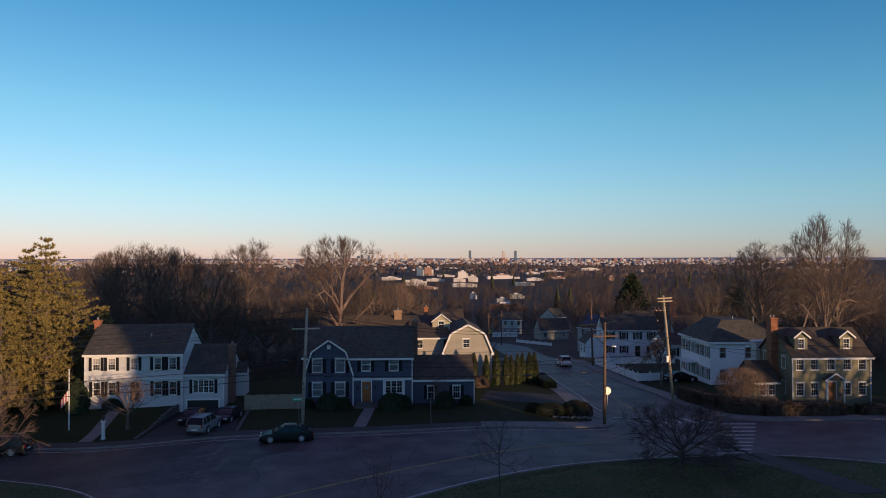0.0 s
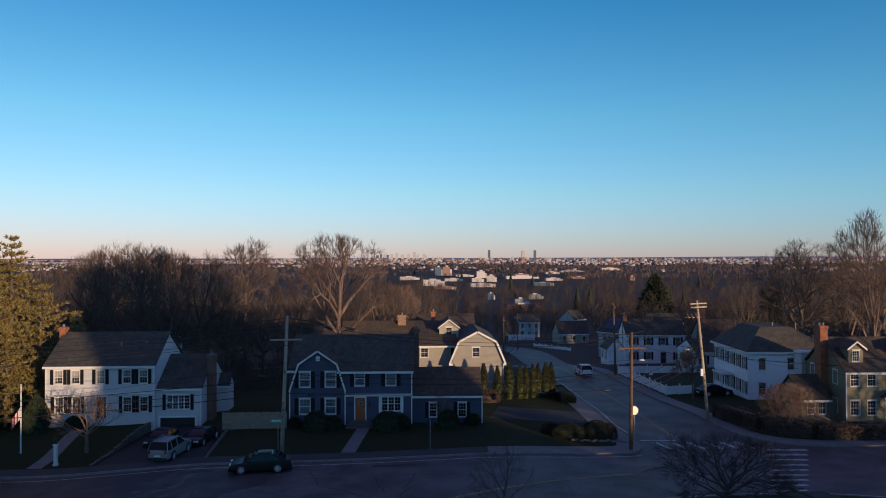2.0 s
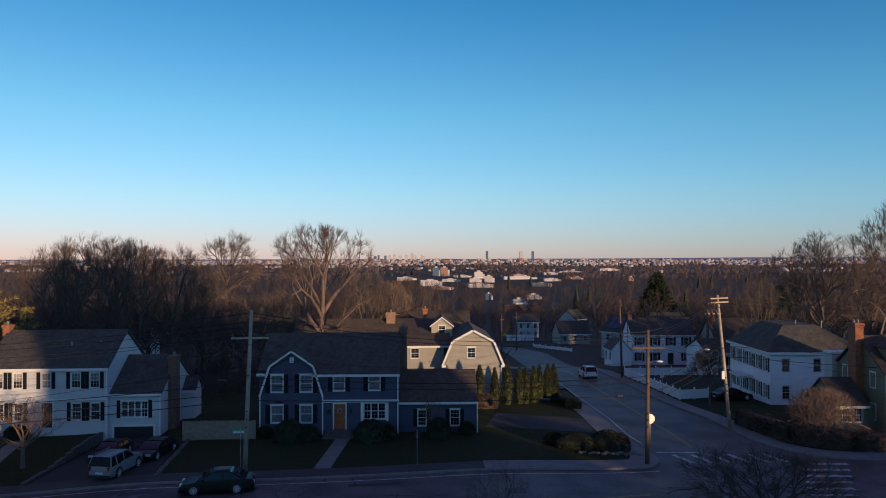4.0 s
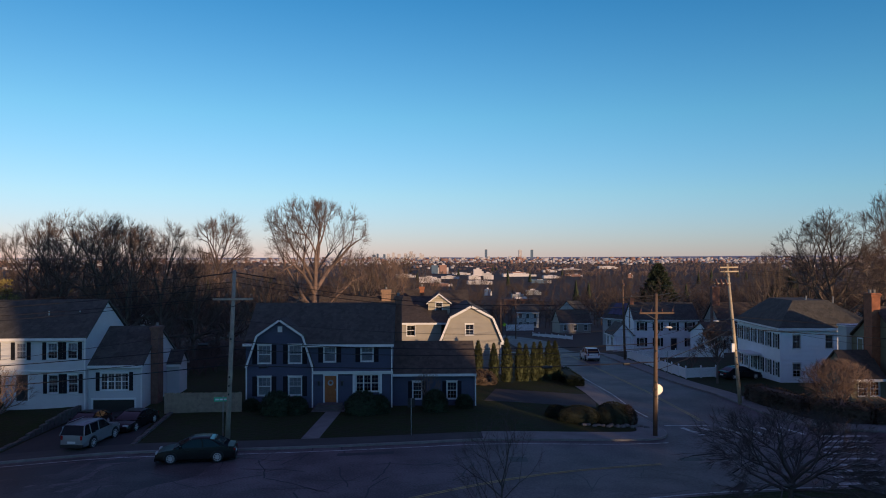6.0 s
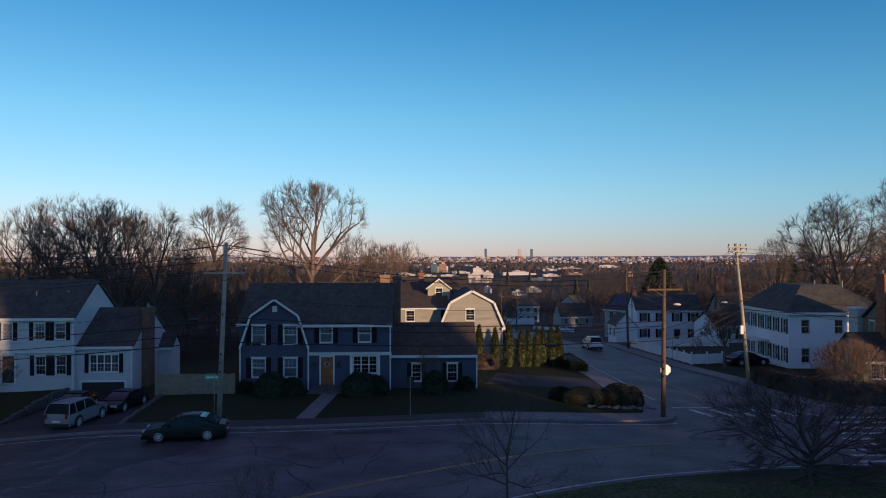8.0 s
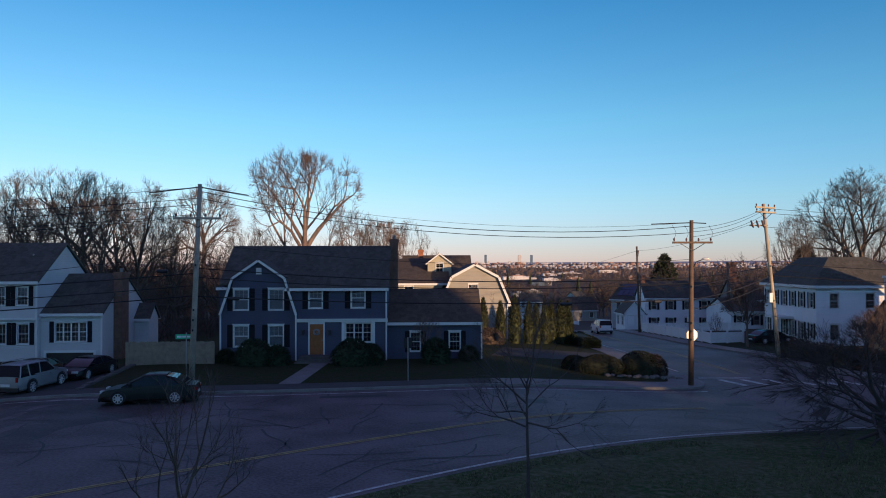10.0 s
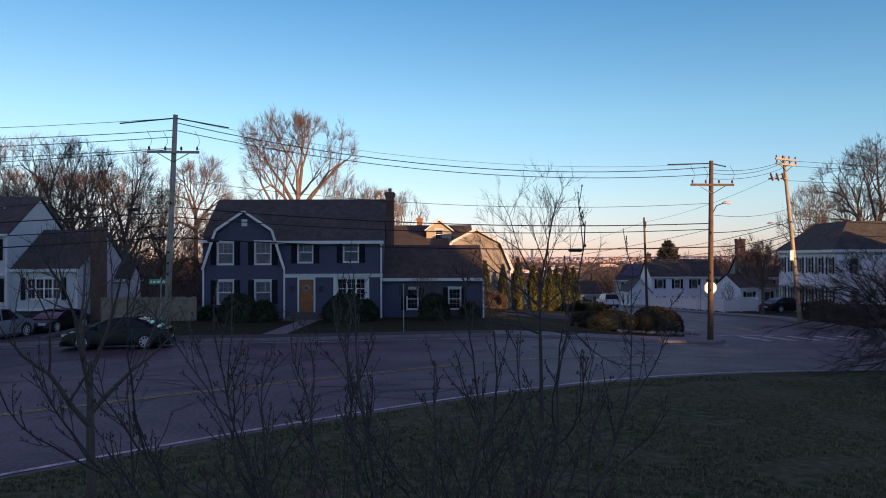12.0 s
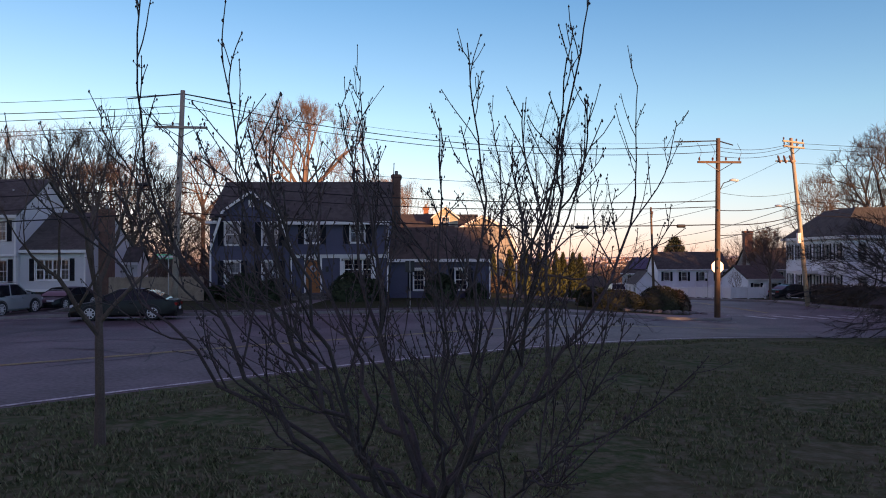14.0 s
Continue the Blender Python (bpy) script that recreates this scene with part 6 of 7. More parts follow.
def tall_trees():
    dome = crown_tree(21, 18, 7.4, 0.40, M_BARK, 0.18, 0.34, 10, 5, twig=1.1, spread=76, rise=0.02)
    fan = crown_tree(22, 18, 7.6, 0.40, M_BARK_GREY, 0.14, 0.32, 9, spread=74, rise=0.015, dome=0.05, third=0.22, sprays=2)
    oval = crown_tree(23, 18, 7.0, 0.38, M_BARK_GREY, 0.16, 0.38, 9, spread=74, rise=0.015, dome=0.05, third=0.22, sprays=2)
    rosy = crown_tree(27, 18, 7.0, 0.44, M_BARK_RED, 0.24, 0.42, 8, spread=70, rise=0.02, third=0.35, wild=0.12, dome=0.07)
    loose = crown_tree(29, 18, 5.2, 0.32, M_BARK_RED, 0.40, 0.58, 8, 5, spread=72, rise=0.01, third=0.5, twig=1.0, dome=0.06)
    wide = crown_tree(34, 18, 8.6, 0.44, M_BARK, 0.18, 0.38, 9, spread=78, rise=0.01, wild=0.12, third=0.4, dome=0.05)
    vase = crown_tree(36, 18, 6.2, 0.40, M_BARK_RED, 0.14, 0.26, 9, spread=56, rise=0.0, dome=0.03)
    left = ((oval, -42.0, 38, 15.4, 0, 1.1, "dark"), (fan, -37.2, 35, 17.8, 40, 1.0, "dark"), (oval, -32.4, 36, 18.3, 100, 1.0, "dark"), (fan, -28.2, 34, 17.3, 160, 0.95, "dark"), (oval, -24.4, 36, 16.9, 220, 1.0, "dark"), (fan, -20.8, 37, 13.4, 300, 0.9, "dark"))
    # Three far trees: reddish bark puts the low sun's tint into their colour.
    middle = ((loose, -24.0, 60, 19.4, 130, 1.0, "slender"), (rosy, -48.0, 60, 17.6, 70, 0.9, "sunlit-tinted"), (loose, -42.5, 62, 18.4, 10, 1.25, "sunlit-tinted"), (rosy, -36.5, 60, 17.6, 210, 0.8, "sunlit-tinted"), (rosy, -4.2, 27, 19.6, 20, 0.92, "large"),
            (dome, 1.2, 33, 13.0, 250, 0.85, "spreading"), (rosy, 3.4, 36, 12.4, 300, 0.75, "rosy"), (fan, 6.4, 44, 12.4, 30, 0.8, "rosy"), (dome, -10.5, 31, 11.0, 80, 0.9, "spreading"))
    right = ((wide, 62.8, 40, 18.2, 200, 1.12, "large"), (vase, 67.0, 29, 22.0, 250, 1.0, "very tall"), (dome, 52.5, 36, 12.5, 30, 0.7, "round"), (dome, 80, 48, 18, 60, 1.1, "tall"), (dome, 62, 44, 13, 110, 1.0, "round"), (dome, 72, 44, 14, 190, 1.0, "round"))
    low = ((oval, -50, 30, 14, 70, 1.2, "dark"), (dome, -17.5, 44, 9.5, 80, 1.1, "dark"), (dome, -12, 48, 8.0, 15, 1.1, "dark"), (dome, -24, 47, 11, 200, 1.1, "dark"), (dome, -22, 30, 5.0, 140, 1.1, "low dark"))
    for me, x, y, top, turn, broad, kind in left + middle + right + low:
        z = level(x, y)
        k = (top - z) / 17.1
        plant("bare_tree", me, x, y, z, kind + " leafless tree with fine twigs behind the houses", "tree", "bare trees behind the houses", turn, (k * broad, k * broad, k))


tall_trees()

def small_trees():
    w = crown_tree(31, 6.1, 2.3, 0.05, M_STEM, 0.3, 0.5, 10, 4, spread=80, rise=0.03, fine=0.0034, twig=0.32, wild=0.12, sprays=3)
    plant("small_tree", w, 11.45, -31.1, 0.05, "young leafless tree with a grey trunk on the lawn", turn=20, scale=(1.1, 1.1, 1.03))
    w = crown_tree(35, 5.3, 1.7, 0.07, M_BARK_GREY, 0.26, 0.42, 5, 4, spread=50, rise=0.05, fine=0.0038, twig=0.28, wild=0.12, sprays=1)
    plant("small_tree", w, 4.05, -38.3, 0.0, "slim leafless tree with upright branches on the lawn", turn=70)
    wb = crown_tree(52, 3.9, 2.8, 0.09, M_BARK_RED, 0.03, 0.14, 19, 5, spread=76, rise=0.02, fine=0.0075, twig=0.36, sprays=4)
    wd = crown_tree(33, 4.6, 4.2, 0.10, M_STEM, 0.06, 0.24, 19, 5, spread=88, rise=-0.015, fine=0.006, twig=0.5, wild=0.17, sprays=5)
    plant("small_tree", wd, 26.4, -23.2, -0.3, "broad dense leafless ornamental tree at the lawn edge", turn=10, scale=(1.3, 1.3, 1.08))
    plant("shrub", wb, 41.5, -0.2, -0.75, "rounded dense leafless brown shrub before the green house", "shrub", turn=50, scale=(1.15, 1.15, 1.22))
    w2 = crown_tree(38, 4.4, 2.2, 0.09, M_BARK_RED, 0.22, 0.36, 8, 4, spread=60, fine=0.006, twig=0.34, wild=0.13)
    plant("small_tree", w2, -21.2, -7.0, -0.6, "low spreading reddish ornamental tree in the white front yard", turn=10, scale=(1.6, 1.6, 1.2))
    w4 = crown_tree(44, 6.7, 2.4, 0.11, M_BARK_RED, 0.24, 0.42, 12, 5, spread=68, fine=0.0105, twig=0.4, wild=0.12)
    plant("small_tree", w4, 38.3, 16.6, -1.0, "bare street tree beside the white fence", turn=90)
    plant("small_tree", w2, 8.7, -1.2, 0.0, "small bare ornamental tree before the low wing", turn=160, scale=(0.62, 0.4, 0.78))
    plant("small_tree", w2, 51.6, -1.5, -0.7, "small bare tree beside the green front door", turn=200, scale=(0.45, 0.45, 0.62))
    plant("small_tree", w2, 38.7, 25.0, -1.4, "thin bare sapling behind the white fence", turn=300, scale=(0.4, 0.4, 0.7))
    w3 = crown_tree(41, 9.5, 4.6, 0.14, M_BARK_RED, 0.08, 0.3, 11, 5, spread=66, rise=0.02, fine=0.007, twig=0.55, wild=0.13)
    plant("bare_tree", w3, -24.6, -26.0, -0.7, "reddish leafless tree on the grass island", turn=30)


small_trees()


def big_shrub():
    """The many-stemmed shrub that the camera comes down behind."""
    w = Wood(57)
    g = w.rng
    bush = thing("shrub", pose(8.72, -44.5, 0.05), "large leafless shrub with many arching budding stems on the lawn", "shrub")

    def run(p, d, length, r0, r1, n, wob, lift, sides):
        """One bent shoot; gives its points and radii."""
        pts, radii = [p], [r0]
        for i in range(n):
            d = (d + w.jitter(wob) + UP * lift).normalized()
            p = p + d * (length / n)
            pts.append(p)
            radii.append(r0 + (r1 - r0) * (i + 1) / n)
        w.limb(pts, radii, sides)
        return pts, radii

    def spur(p, along):
        d = (along + along.cross(w.jitter(1)).normalized() * 0.9).normalized()
        q = p + d * g.uniform(0.010, 0.03)
        w.spike(p, q, 0.0032)
        w.tips.append(q)

    def side(pts, t, spread):
        x = min(t * (len(pts) - 1), len(pts) - 1.001)
        i = int(x)
        along = (pts[i + 1] - pts[i]).normalized()
        return pts[i].lerp(pts[i + 1], x - i), (along + along.cross(w.jitter(1)).normalized() * spread).normalized(), along

    for k in range(19):
        low = k % 5 == 3
        a = k * 2.39996 + g.uniform(-0.2, 0.2)
        out = math.sqrt((k + 0.6) / 19)
        rx, ry = (2.2 if math.cos(a) < 0 else 1.75), 1.45
        goal = Vector((rx * out * math.cos(a), ry * out * math.sin(a), g.uniform(2.9, 3.5) - 0.3 * out))
        if low:
            goal = Vector((goal.x * 1.1 - 0.6, goal.y * 0.8, g.uniform(1.75, 2.3)))
        fork = Vector((0.05 * math.cos(a), 0.05 * math.sin(a), g.uniform(0.95, 1.3)))
        ctrl = fork + Vector(((goal.x - fork.x) * 0.68, (goal.y - fork.y) * 0.68, (goal.z - fork.z) * (0.12 if low else 0.3)))
        r0 = g.uniform(0.014, 0.023) * (0.7 if low else 1)
        pts, radii = [Vector((0.15 * math.cos(a), 0.15 * math.sin(a), -0.1)), fork * 0.5 + Vector((0.03 * math.cos(a), 0.03 * math.sin(a), 0))], [r0 * 1.25, r0 * 1.1]
        for i in range(13):
            t = i / 12
            pts.append(fork * (1 - t) ** 2 + ctrl * (2 * t * (1 - t)) + goal * t * t + w.jitter(0.045 * (i > 0)))
            radii.append(r0 * (1 - 0.7 * t))
        w.v, w.f = [], []
        w.limb(pts, radii, 7)
        shoots = []
        for j in range(8):
            t = (0.48, 0.6, 0.7, 0.78, 0.84, 0.89, 0.94, 0.998)[j] + g.uniform(-0.05, 0.0)
            p, d, along = side(pts, t, 0.75 if j < 7 else 0.12)
            size = g.uniform(0.35, 0.9) * (1.1 if j > 5 else 1)
            rad = max(radii[min(int(t * 14), 13)] * 0.6, 0.0058)
            shoots.append(run(p, d, size, rad, 0.0032, 7, 0.17, 0.14 if not low else 0.1, 5))
        for sp, sr in shoots:
            long = (sp[-1] - sp[0]).length
            for j in range(5):
                t = 0.15 + 0.85 * (j + g.random()) / 5
                p, d, along = side(sp, t, 0.6)
                tp, tr = run(p, d, long * g.uniform(0.2, 0.5) * (1.15 - 0.5 * t), 0.0038, 0.0026, 4, 0.15, 0.1, 3)
                w.tips.append(tp[-1])
                for q in range(4):
                    c, e, along = side(tp, g.uniform(0.2, 1.0), 0.5)
                    spur(c, along)
                if g.random() < 0.55:
                    c, e, along = side(tp, g.uniform(0.25, 0.7), 0.6)
                    fp, fr = run(c, e, g.uniform(0.08, 0.22), 0.003, 0.0022, 2, 0.12, 0.1, 3)
                    w.tips.append(fp[-1])
            for q in range(5):
                c, e, along = side(sp, g.uniform(0.3, 1.0), 0.5)
                spur(c, along)
            w.tips.append(sp[-1])
        part("stem", w.mesh("stem", M_STEM), None, bush)
    v, f = [], []
    for t in w.tips:
        r = w.rng.uniform(0.0032, 0.006)
        b = len(v)
        v += [(t.x + r, t.y, t.z), (t.x, t.y + r, t.z), (t.x - r, t.y, t.z), (t.x, t.y - r, t.z), (t.x, t.y, t.z + 2 * r), (t.x, t.y, t.z - 2 * r)]
        f += [(b, b + 1, b + 4), (b + 1, b + 2, b + 4), (b + 2, b + 3, b + 4), (b + 3, b, b + 4), (b + 1, b, b + 5), (b + 2, b + 1, b + 5), (b + 3, b + 2, b + 5), (b, b + 3, b + 5)]
    me = bpy.data.meshes.new("bud")
    me.from_pydata(v, [], f)
    me.materials.append(M_STEM)
    tagged(part("bud", me, None, bush, "small swelling buds at the twig ends"), kind="stuff")


big_shrub()


# ---------- evergreens and hedges ----------
def tuft_mesh(name, spots, mat, blades, size, rng, droop=0.0, spread=1.0):
    """Many little pointed sprays, each at (place, outward way)."""
    v, f = [], []
    for p, out in spots:
        for k in range(blades):
            d = (out + Vector((rng.uniform(-1, 1), rng.uniform(-1, 1), rng.uniform(-1, 1) - droop)) * spread).normalized()
            s = d.cross(Vector((rng.uniform(-1, 1), rng.uniform(-1, 1), rng.uniform(-1, 1)))).normalized()
            L = size * rng.uniform(0.6, 1.3)
            b = len(v)
            v += [tuple(p + s * L * 0.17), tuple(p - s * L * 0.17), tuple(p + d * L)]
            f.append((b, b + 1, b + 2))
    me = bpy.data.meshes.new(name)
    me.from_pydata(v, [], f)
    me.materials.append(mat)
    return me


def conifer(name, seed, height, radius, mat, label, x, y, z, whorls=26, arms=8, base=0.06, size=0.42, group="", ragged=0.25, plumes=0):
    rng = random.Random(seed)
    tree = thing(name, Matrix.Translation((x, y, z)), label, "tree", group)
    w = Wood(seed)
    w.limb([Vector((0, 0, -0.4)), Vector((0.1, 0, height * 0.5)), Vector((0, 0.05, height * 0.97))], [height * 0.018, height * 0.012, 0.03], 8)
    spots = []
    for i in range(whorls):
        t = base + (0.99 - base) * i / (whorls - 1)
        r = radius * (1 - t) ** 0.75 * (0.65 + 0.35 * min(1, t / 0.15)) + 0.25
        if plumes:
            r = radius * min(1.0, 2.2 * (1 - t)) ** 0.8 * (0.8 + 0.2 * math.sin(i * 2.3)) + 0.3
        for k in range(max(4, round(arms * (1 - 0.4 * t)))):
            a = rng.uniform(0, 2 * math.pi)
            rr = r * rng.uniform(1 - ragged * 1.6, 1 + ragged)
            zz = height * t + rng.uniform(-0.3, 0.3) * (0.5 if plumes else 1)
            tip = Vector((rr * math.cos(a), rr * math.sin(a), zz + rr * (rng.uniform(0.05, 0.3) if plumes else rng.uniform(-0.12, 0.22))))
            root = Vector((0, 0, zz))
            w.spike(root, tip, 0.04)
            n = max(2, round(rr / 0.42))
            for j in range(n):
                u = (j + 1) / n
                if u < 0.25:
                    continue
                p = root.lerp(tip, u) + Vector((rng.uniform(-0.2, 0.2), rng.uniform(-0.2, 0.2), rng.uniform(-0.12, 0.12)))
                if plumes:
                    side = Vector((-math.sin(a), math.cos(a), 0)) * rng.uniform(-0.55, 0.55) * (1.1 - 0.5 * u)
                    p = root.lerp(tip, u) + side + Vector((0, 0, 0.1 * u))
                    spots.append((p, ((tip - root).normalized() * 0.6 + side + UP * 0.75).normalized() * 0.8))
                    continue
                spots.append((p, (tip - root).normalized() * 0.9 + Vector((0, 0, 0.15))))
    part("trunk", w.mesh("trunk", M_BARK), None, tree, "brown trunk with whorled limbs")
    tagged(part("crown", tuft_mesh("crown", spots, mat, plumes or 17, size, rng, 0.0 if plumes else 0.1, 0.75 if plumes else 1.0), None, tree, "needle foliage in layered sprays"), kind="")
    return tree


def evergreens():
    i = 0
    for x, y, top, r in ((-37.3, 11, 17.8, 4.6), (-33.2, 9.0, 12.6, 3.8), (-41.5, 7.0, 15.8, 5.2), (-36.2, 5.0, 12.5, 4.0), (-40.5, 13.5, 16.5, 4.8), (-46.0, 11.0, 17.0, 4.6), (-38.0, 2.5, 10.5, 3.6), (-34.0, 4.0, 8.5, 2.8), (-43.5, 0.5, 11.5, 4.0), (-31.6, 5.0, 5.4, 2.0), (-43.0, 4.0, 14.2, 4.6), (-48.5, 6.0, 15.5, 5.0), (-37.0, 7.5, 14.5, 4.4), (-51, 3, 13, 4.5), (-31.0, 12.5, 9.5, 2.6)):
        z = level(x, y)
        conifer("conifer", 60 + i, top - z, r, M_PINE, "tall yellow-green conifer with ragged layered branches", x, y, z, whorls=round((top - z) * 1.15), arms=13, size=0.4, group="conifers beside the white house", ragged=0.3, plumes=16)
        i += 1
    for x, y, top, r, n in ((89, 199, 9.0, 8.0, "tall dark spruce standing above the woods"), (74.9, 78, 9.0, 4.6, "dark spruce among bare trees"), (100, 130, 5, 4.5, "dark spruce in the woods"), (61, 52, 5.5, 3.2, "dark spruce behind the white house")):
        z = level(x, y)
        conifer("spruce", 80 + i, top - z, r, M_SPRUCE, n, x, y, z, whorls=round((top - z) * 2.6), arms=11, size=0.95, ragged=0.12)
        i += 1
    x, y = 59.2, -1.2
    conifer("spruce", 97, 3.6, 1.6, M_SPRUCE, "small dark evergreen beside the green house", x, y, -0.6, whorls=18, arms=12, size=0.35, ragged=0.12)


evergreens()


def clipped(name, label, x, y, z, rx, ry, h, mat, n, size, seed, category="shrub", group="", shape="dome", turn=0.0):
    """A shrub: a dark lumpy core under a skin of small sprays."""
    rng = random.Random(seed)
    bush = thing(name, Matrix.Translation((x, y, z)) @ Matrix.Rotation(radians(turn), 4, "Z"), label, category, group)

    def surf(a, t):
        """A place on the skin: a round the stem, t from the foot to the top."""
        if shape == "column":
            r = 0.55 + 0.45 * math.sin(min(t * 2.6 + 0.5, math.pi / 2)) if t < 0.4 else max(0.02, (1 - ((t - 0.4) / 0.6) ** 1.8))
        elif shape == "box":
            r = 1.0 if t < 0.85 else 1 - (t - 0.85) * 2.2
        else:
            r = (1 - t * t) ** 0.5 * (0.85 + 0.3 * min(t, 0.5))
        k = 1 + (0.05 if shape == "box" else 0.16) * noise.noise((math.cos(a) * 1.6 + seed, math.sin(a) * 1.6, t * 2.4))
        if shape == "box":
            m = max(abs(math.cos(a)), abs(math.sin(a)))
            return Vector((rx * r * k * math.cos(a) / m, ry * r * k * math.sin(a) / m, h * t * (1 + 0.04 * math.sin(5 * a))))
        return Vector((rx * r * k * math.cos(a), ry * r * k * math.sin(a), h * t))
    bm = bmesh.new()
    rings = []
    for i in range(9):
        t = i / 8 * 0.985
        rings.append([bm.verts.new(surf(2 * math.pi * k / 20, t) * 0.93) for k in range(20)])
    for a, b in zip(rings, rings[1:]):
        for k in range(20):
            bm.faces.new((a[k], a[(k + 1) % 20], b[(k + 1) % 20], b[k]))
    bm.faces.new(rings[-1])
    part("inner_growth", bm, mat, bush, smooth=True)
    spots = []
    for i in range(n):
        a, t = rng.uniform(0, 2 * math.pi), rng.random() ** (0.8 if shape == "column" else 0.9)
        p = surf(a, t * 0.99)
        c = Vector((0, 0, h * (0.35 if shape != "column" else t * 0.9)))
        out = (p - c).normalized()
        if shape == "column":
            out = (out * 0.5 + UP).normalized()
        spots.append((p - out * size * 0.3, out))
    part("foliage", tuft_mesh("foliage", spots, mat, 4, size, rng, 0, 0.55), None, bush)
    return bush


def shrubs():
    s = 200
    clipped("yew_bush", "low dark yew before the white house", -25.2, -0.3, -0.05, 1.1, 0.8, 1.1, M_YEW, 900, 0.2, 198, "evergreen shrub")
    for x, y, h, r in ((13.75, 14.3, 3.9, 0.5), (15.3, 14.6, 3.7, 0.5), (16.6, 14.8, 4.3, 0.62), (18.0, 16.0, 3.8, 0.5), (18.7, 16.4, 3.7, 0.48), (19.7, 17.4, 3.9, 0.5), (20.4, 18.0, 4.0, 0.5), (21.4, 18.6, 4.1, 0.6), (22.2, 19.4, 4.1, 0.6)):
        clipped("arborvitae", "narrow columnar arborvitae in the clipped row", x, y, level(x, y) + 0.05, r * 0.84, r * 0.84, h, M_ARB, 520, 0.26, s, "evergreen shrub", "arborvitae row", "column")
        s += 1
    for x, y, rx, ry, h in ((-2.7, -2.3, 1.35, 1.1, 1.75), (-1.2, -2.2, 0.9, 0.9, 1.3), (3.8, -2.4, 1.45, 1.1, 1.75), (5.0, -2.1, 0.85, 0.8, 1.35), (9.3, -1.7, 1.05, 0.9, 1.68), (11.6, -0.2, 0.7, 0.7, 1.0), (-4.9, -0.9, 0.7, 0.6, 0.9)):
        clipped("yew_bush", "dark green rounded yew before the blue house", x, y, 0.05, rx, ry, h, M_YEW, 700, 0.2, s, "evergreen shrub", "foundation yews")
        s += 1
    for x, y, rx, ry, h in ((20.0, -3.2, 1.7, 1.25, 1.25), (18.6, -2.0, 1.0, 0.9, 0.95), (22.7, -2.9, 1.6, 1.3, 1.62)):
        clipped("yew_bush", "low clipped bronzed yew mound on the corner bed", x, y, level(x, y) + 0.05, rx, ry, h, M_YEW_BROWN, 2200, 0.10, s, "evergreen shrub", "corner yews")
        s += 1
    clipped("barberry_bush", "orange-brown rounded bush on the corner bed", 23.75, -2.8, level(23.7, -2.7) + 0.05, 0.85, 1.0, 1.4, M_HEDGE, 600, 0.16, s)
    clipped("barberry_bush", "orange-brown bush beside the low wing", 13.9, 11.6, level(13.9, 11.6) + 0.05, 1.5, 1.1, 1.4, M_HEDGE, 700, 0.18, s + 1)
    for i, (x0, y0, x1, y1, h, d, mat, lab) in enumerate(((35.3 + 2.2, 6.5, 38.9, -0.6, 1.6, 0.8, M_HEDGE, "brown clipped hedge along the side street"), (38.9, -0.6, 42.6, -3.0, 1.6, 0.8, M_HEDGE, "brown clipped hedge round the corner"), (42.6, -3.1, 50.6, -3.3, 1.5, 0.8, M_HEDGE, "brown clipped hedge before the green house"),
                                                         (52.6, -3.3, 64, -3.3, 1.25, 0.8, M_HEDGE, "brown clipped hedge before the green house"), (23.4, 14.5, 23.2, 22.5, 1.1, 0.8, M_YEW, "dark hedge beside the side street pavement"))):
        L = math.hypot(x1 - x0, y1 - y0)
        cx, cy = (x0 + x1) / 2, (y0 + y1) / 2
        clipped("hedge", lab, cx, cy, level(cx, cy) + 0.0, L / 2, d, h, mat, round(330 * L), 0.2, 300 + i, "hedge", "", "box", math.degrees(math.atan2(y1 - y0, x1 - x0)))
    clipped("holly_bush", "dark evergreen bush beside the white house", -28.2, -1.4, -0.85, 1.15, 1.0, 4.2, M_YEW, 1100, 0.22, 330, shape="column")
    for i in range(14):
        x = 20.2 + 0.36 * i
        bm = bmesh.new()
        bmesh.ops.create_icosphere(bm, subdivisions=2, radius=0.2)
        for q in bm.verts:
            q.co *= 1 + 0.35 * noise.noise(q.co * 4 + Vector((i, 0, 0)))
        solo("rock", bm, M_STONE, "grey field stone edging the corner bed", "rock", "edging stones", m=Matrix.Translation((x, -4.5 + 0.09 * (x - 20) + 0.22 * math.sin(i * 2.3), level(x, -4.4) + 0.17)) @ Matrix.Diagonal((1.1 + 0.3 * math.sin(i * 3.1), 0.9, 0.6 + 0.2 * math.sin(i * 5.7), 1)))


shrubs()


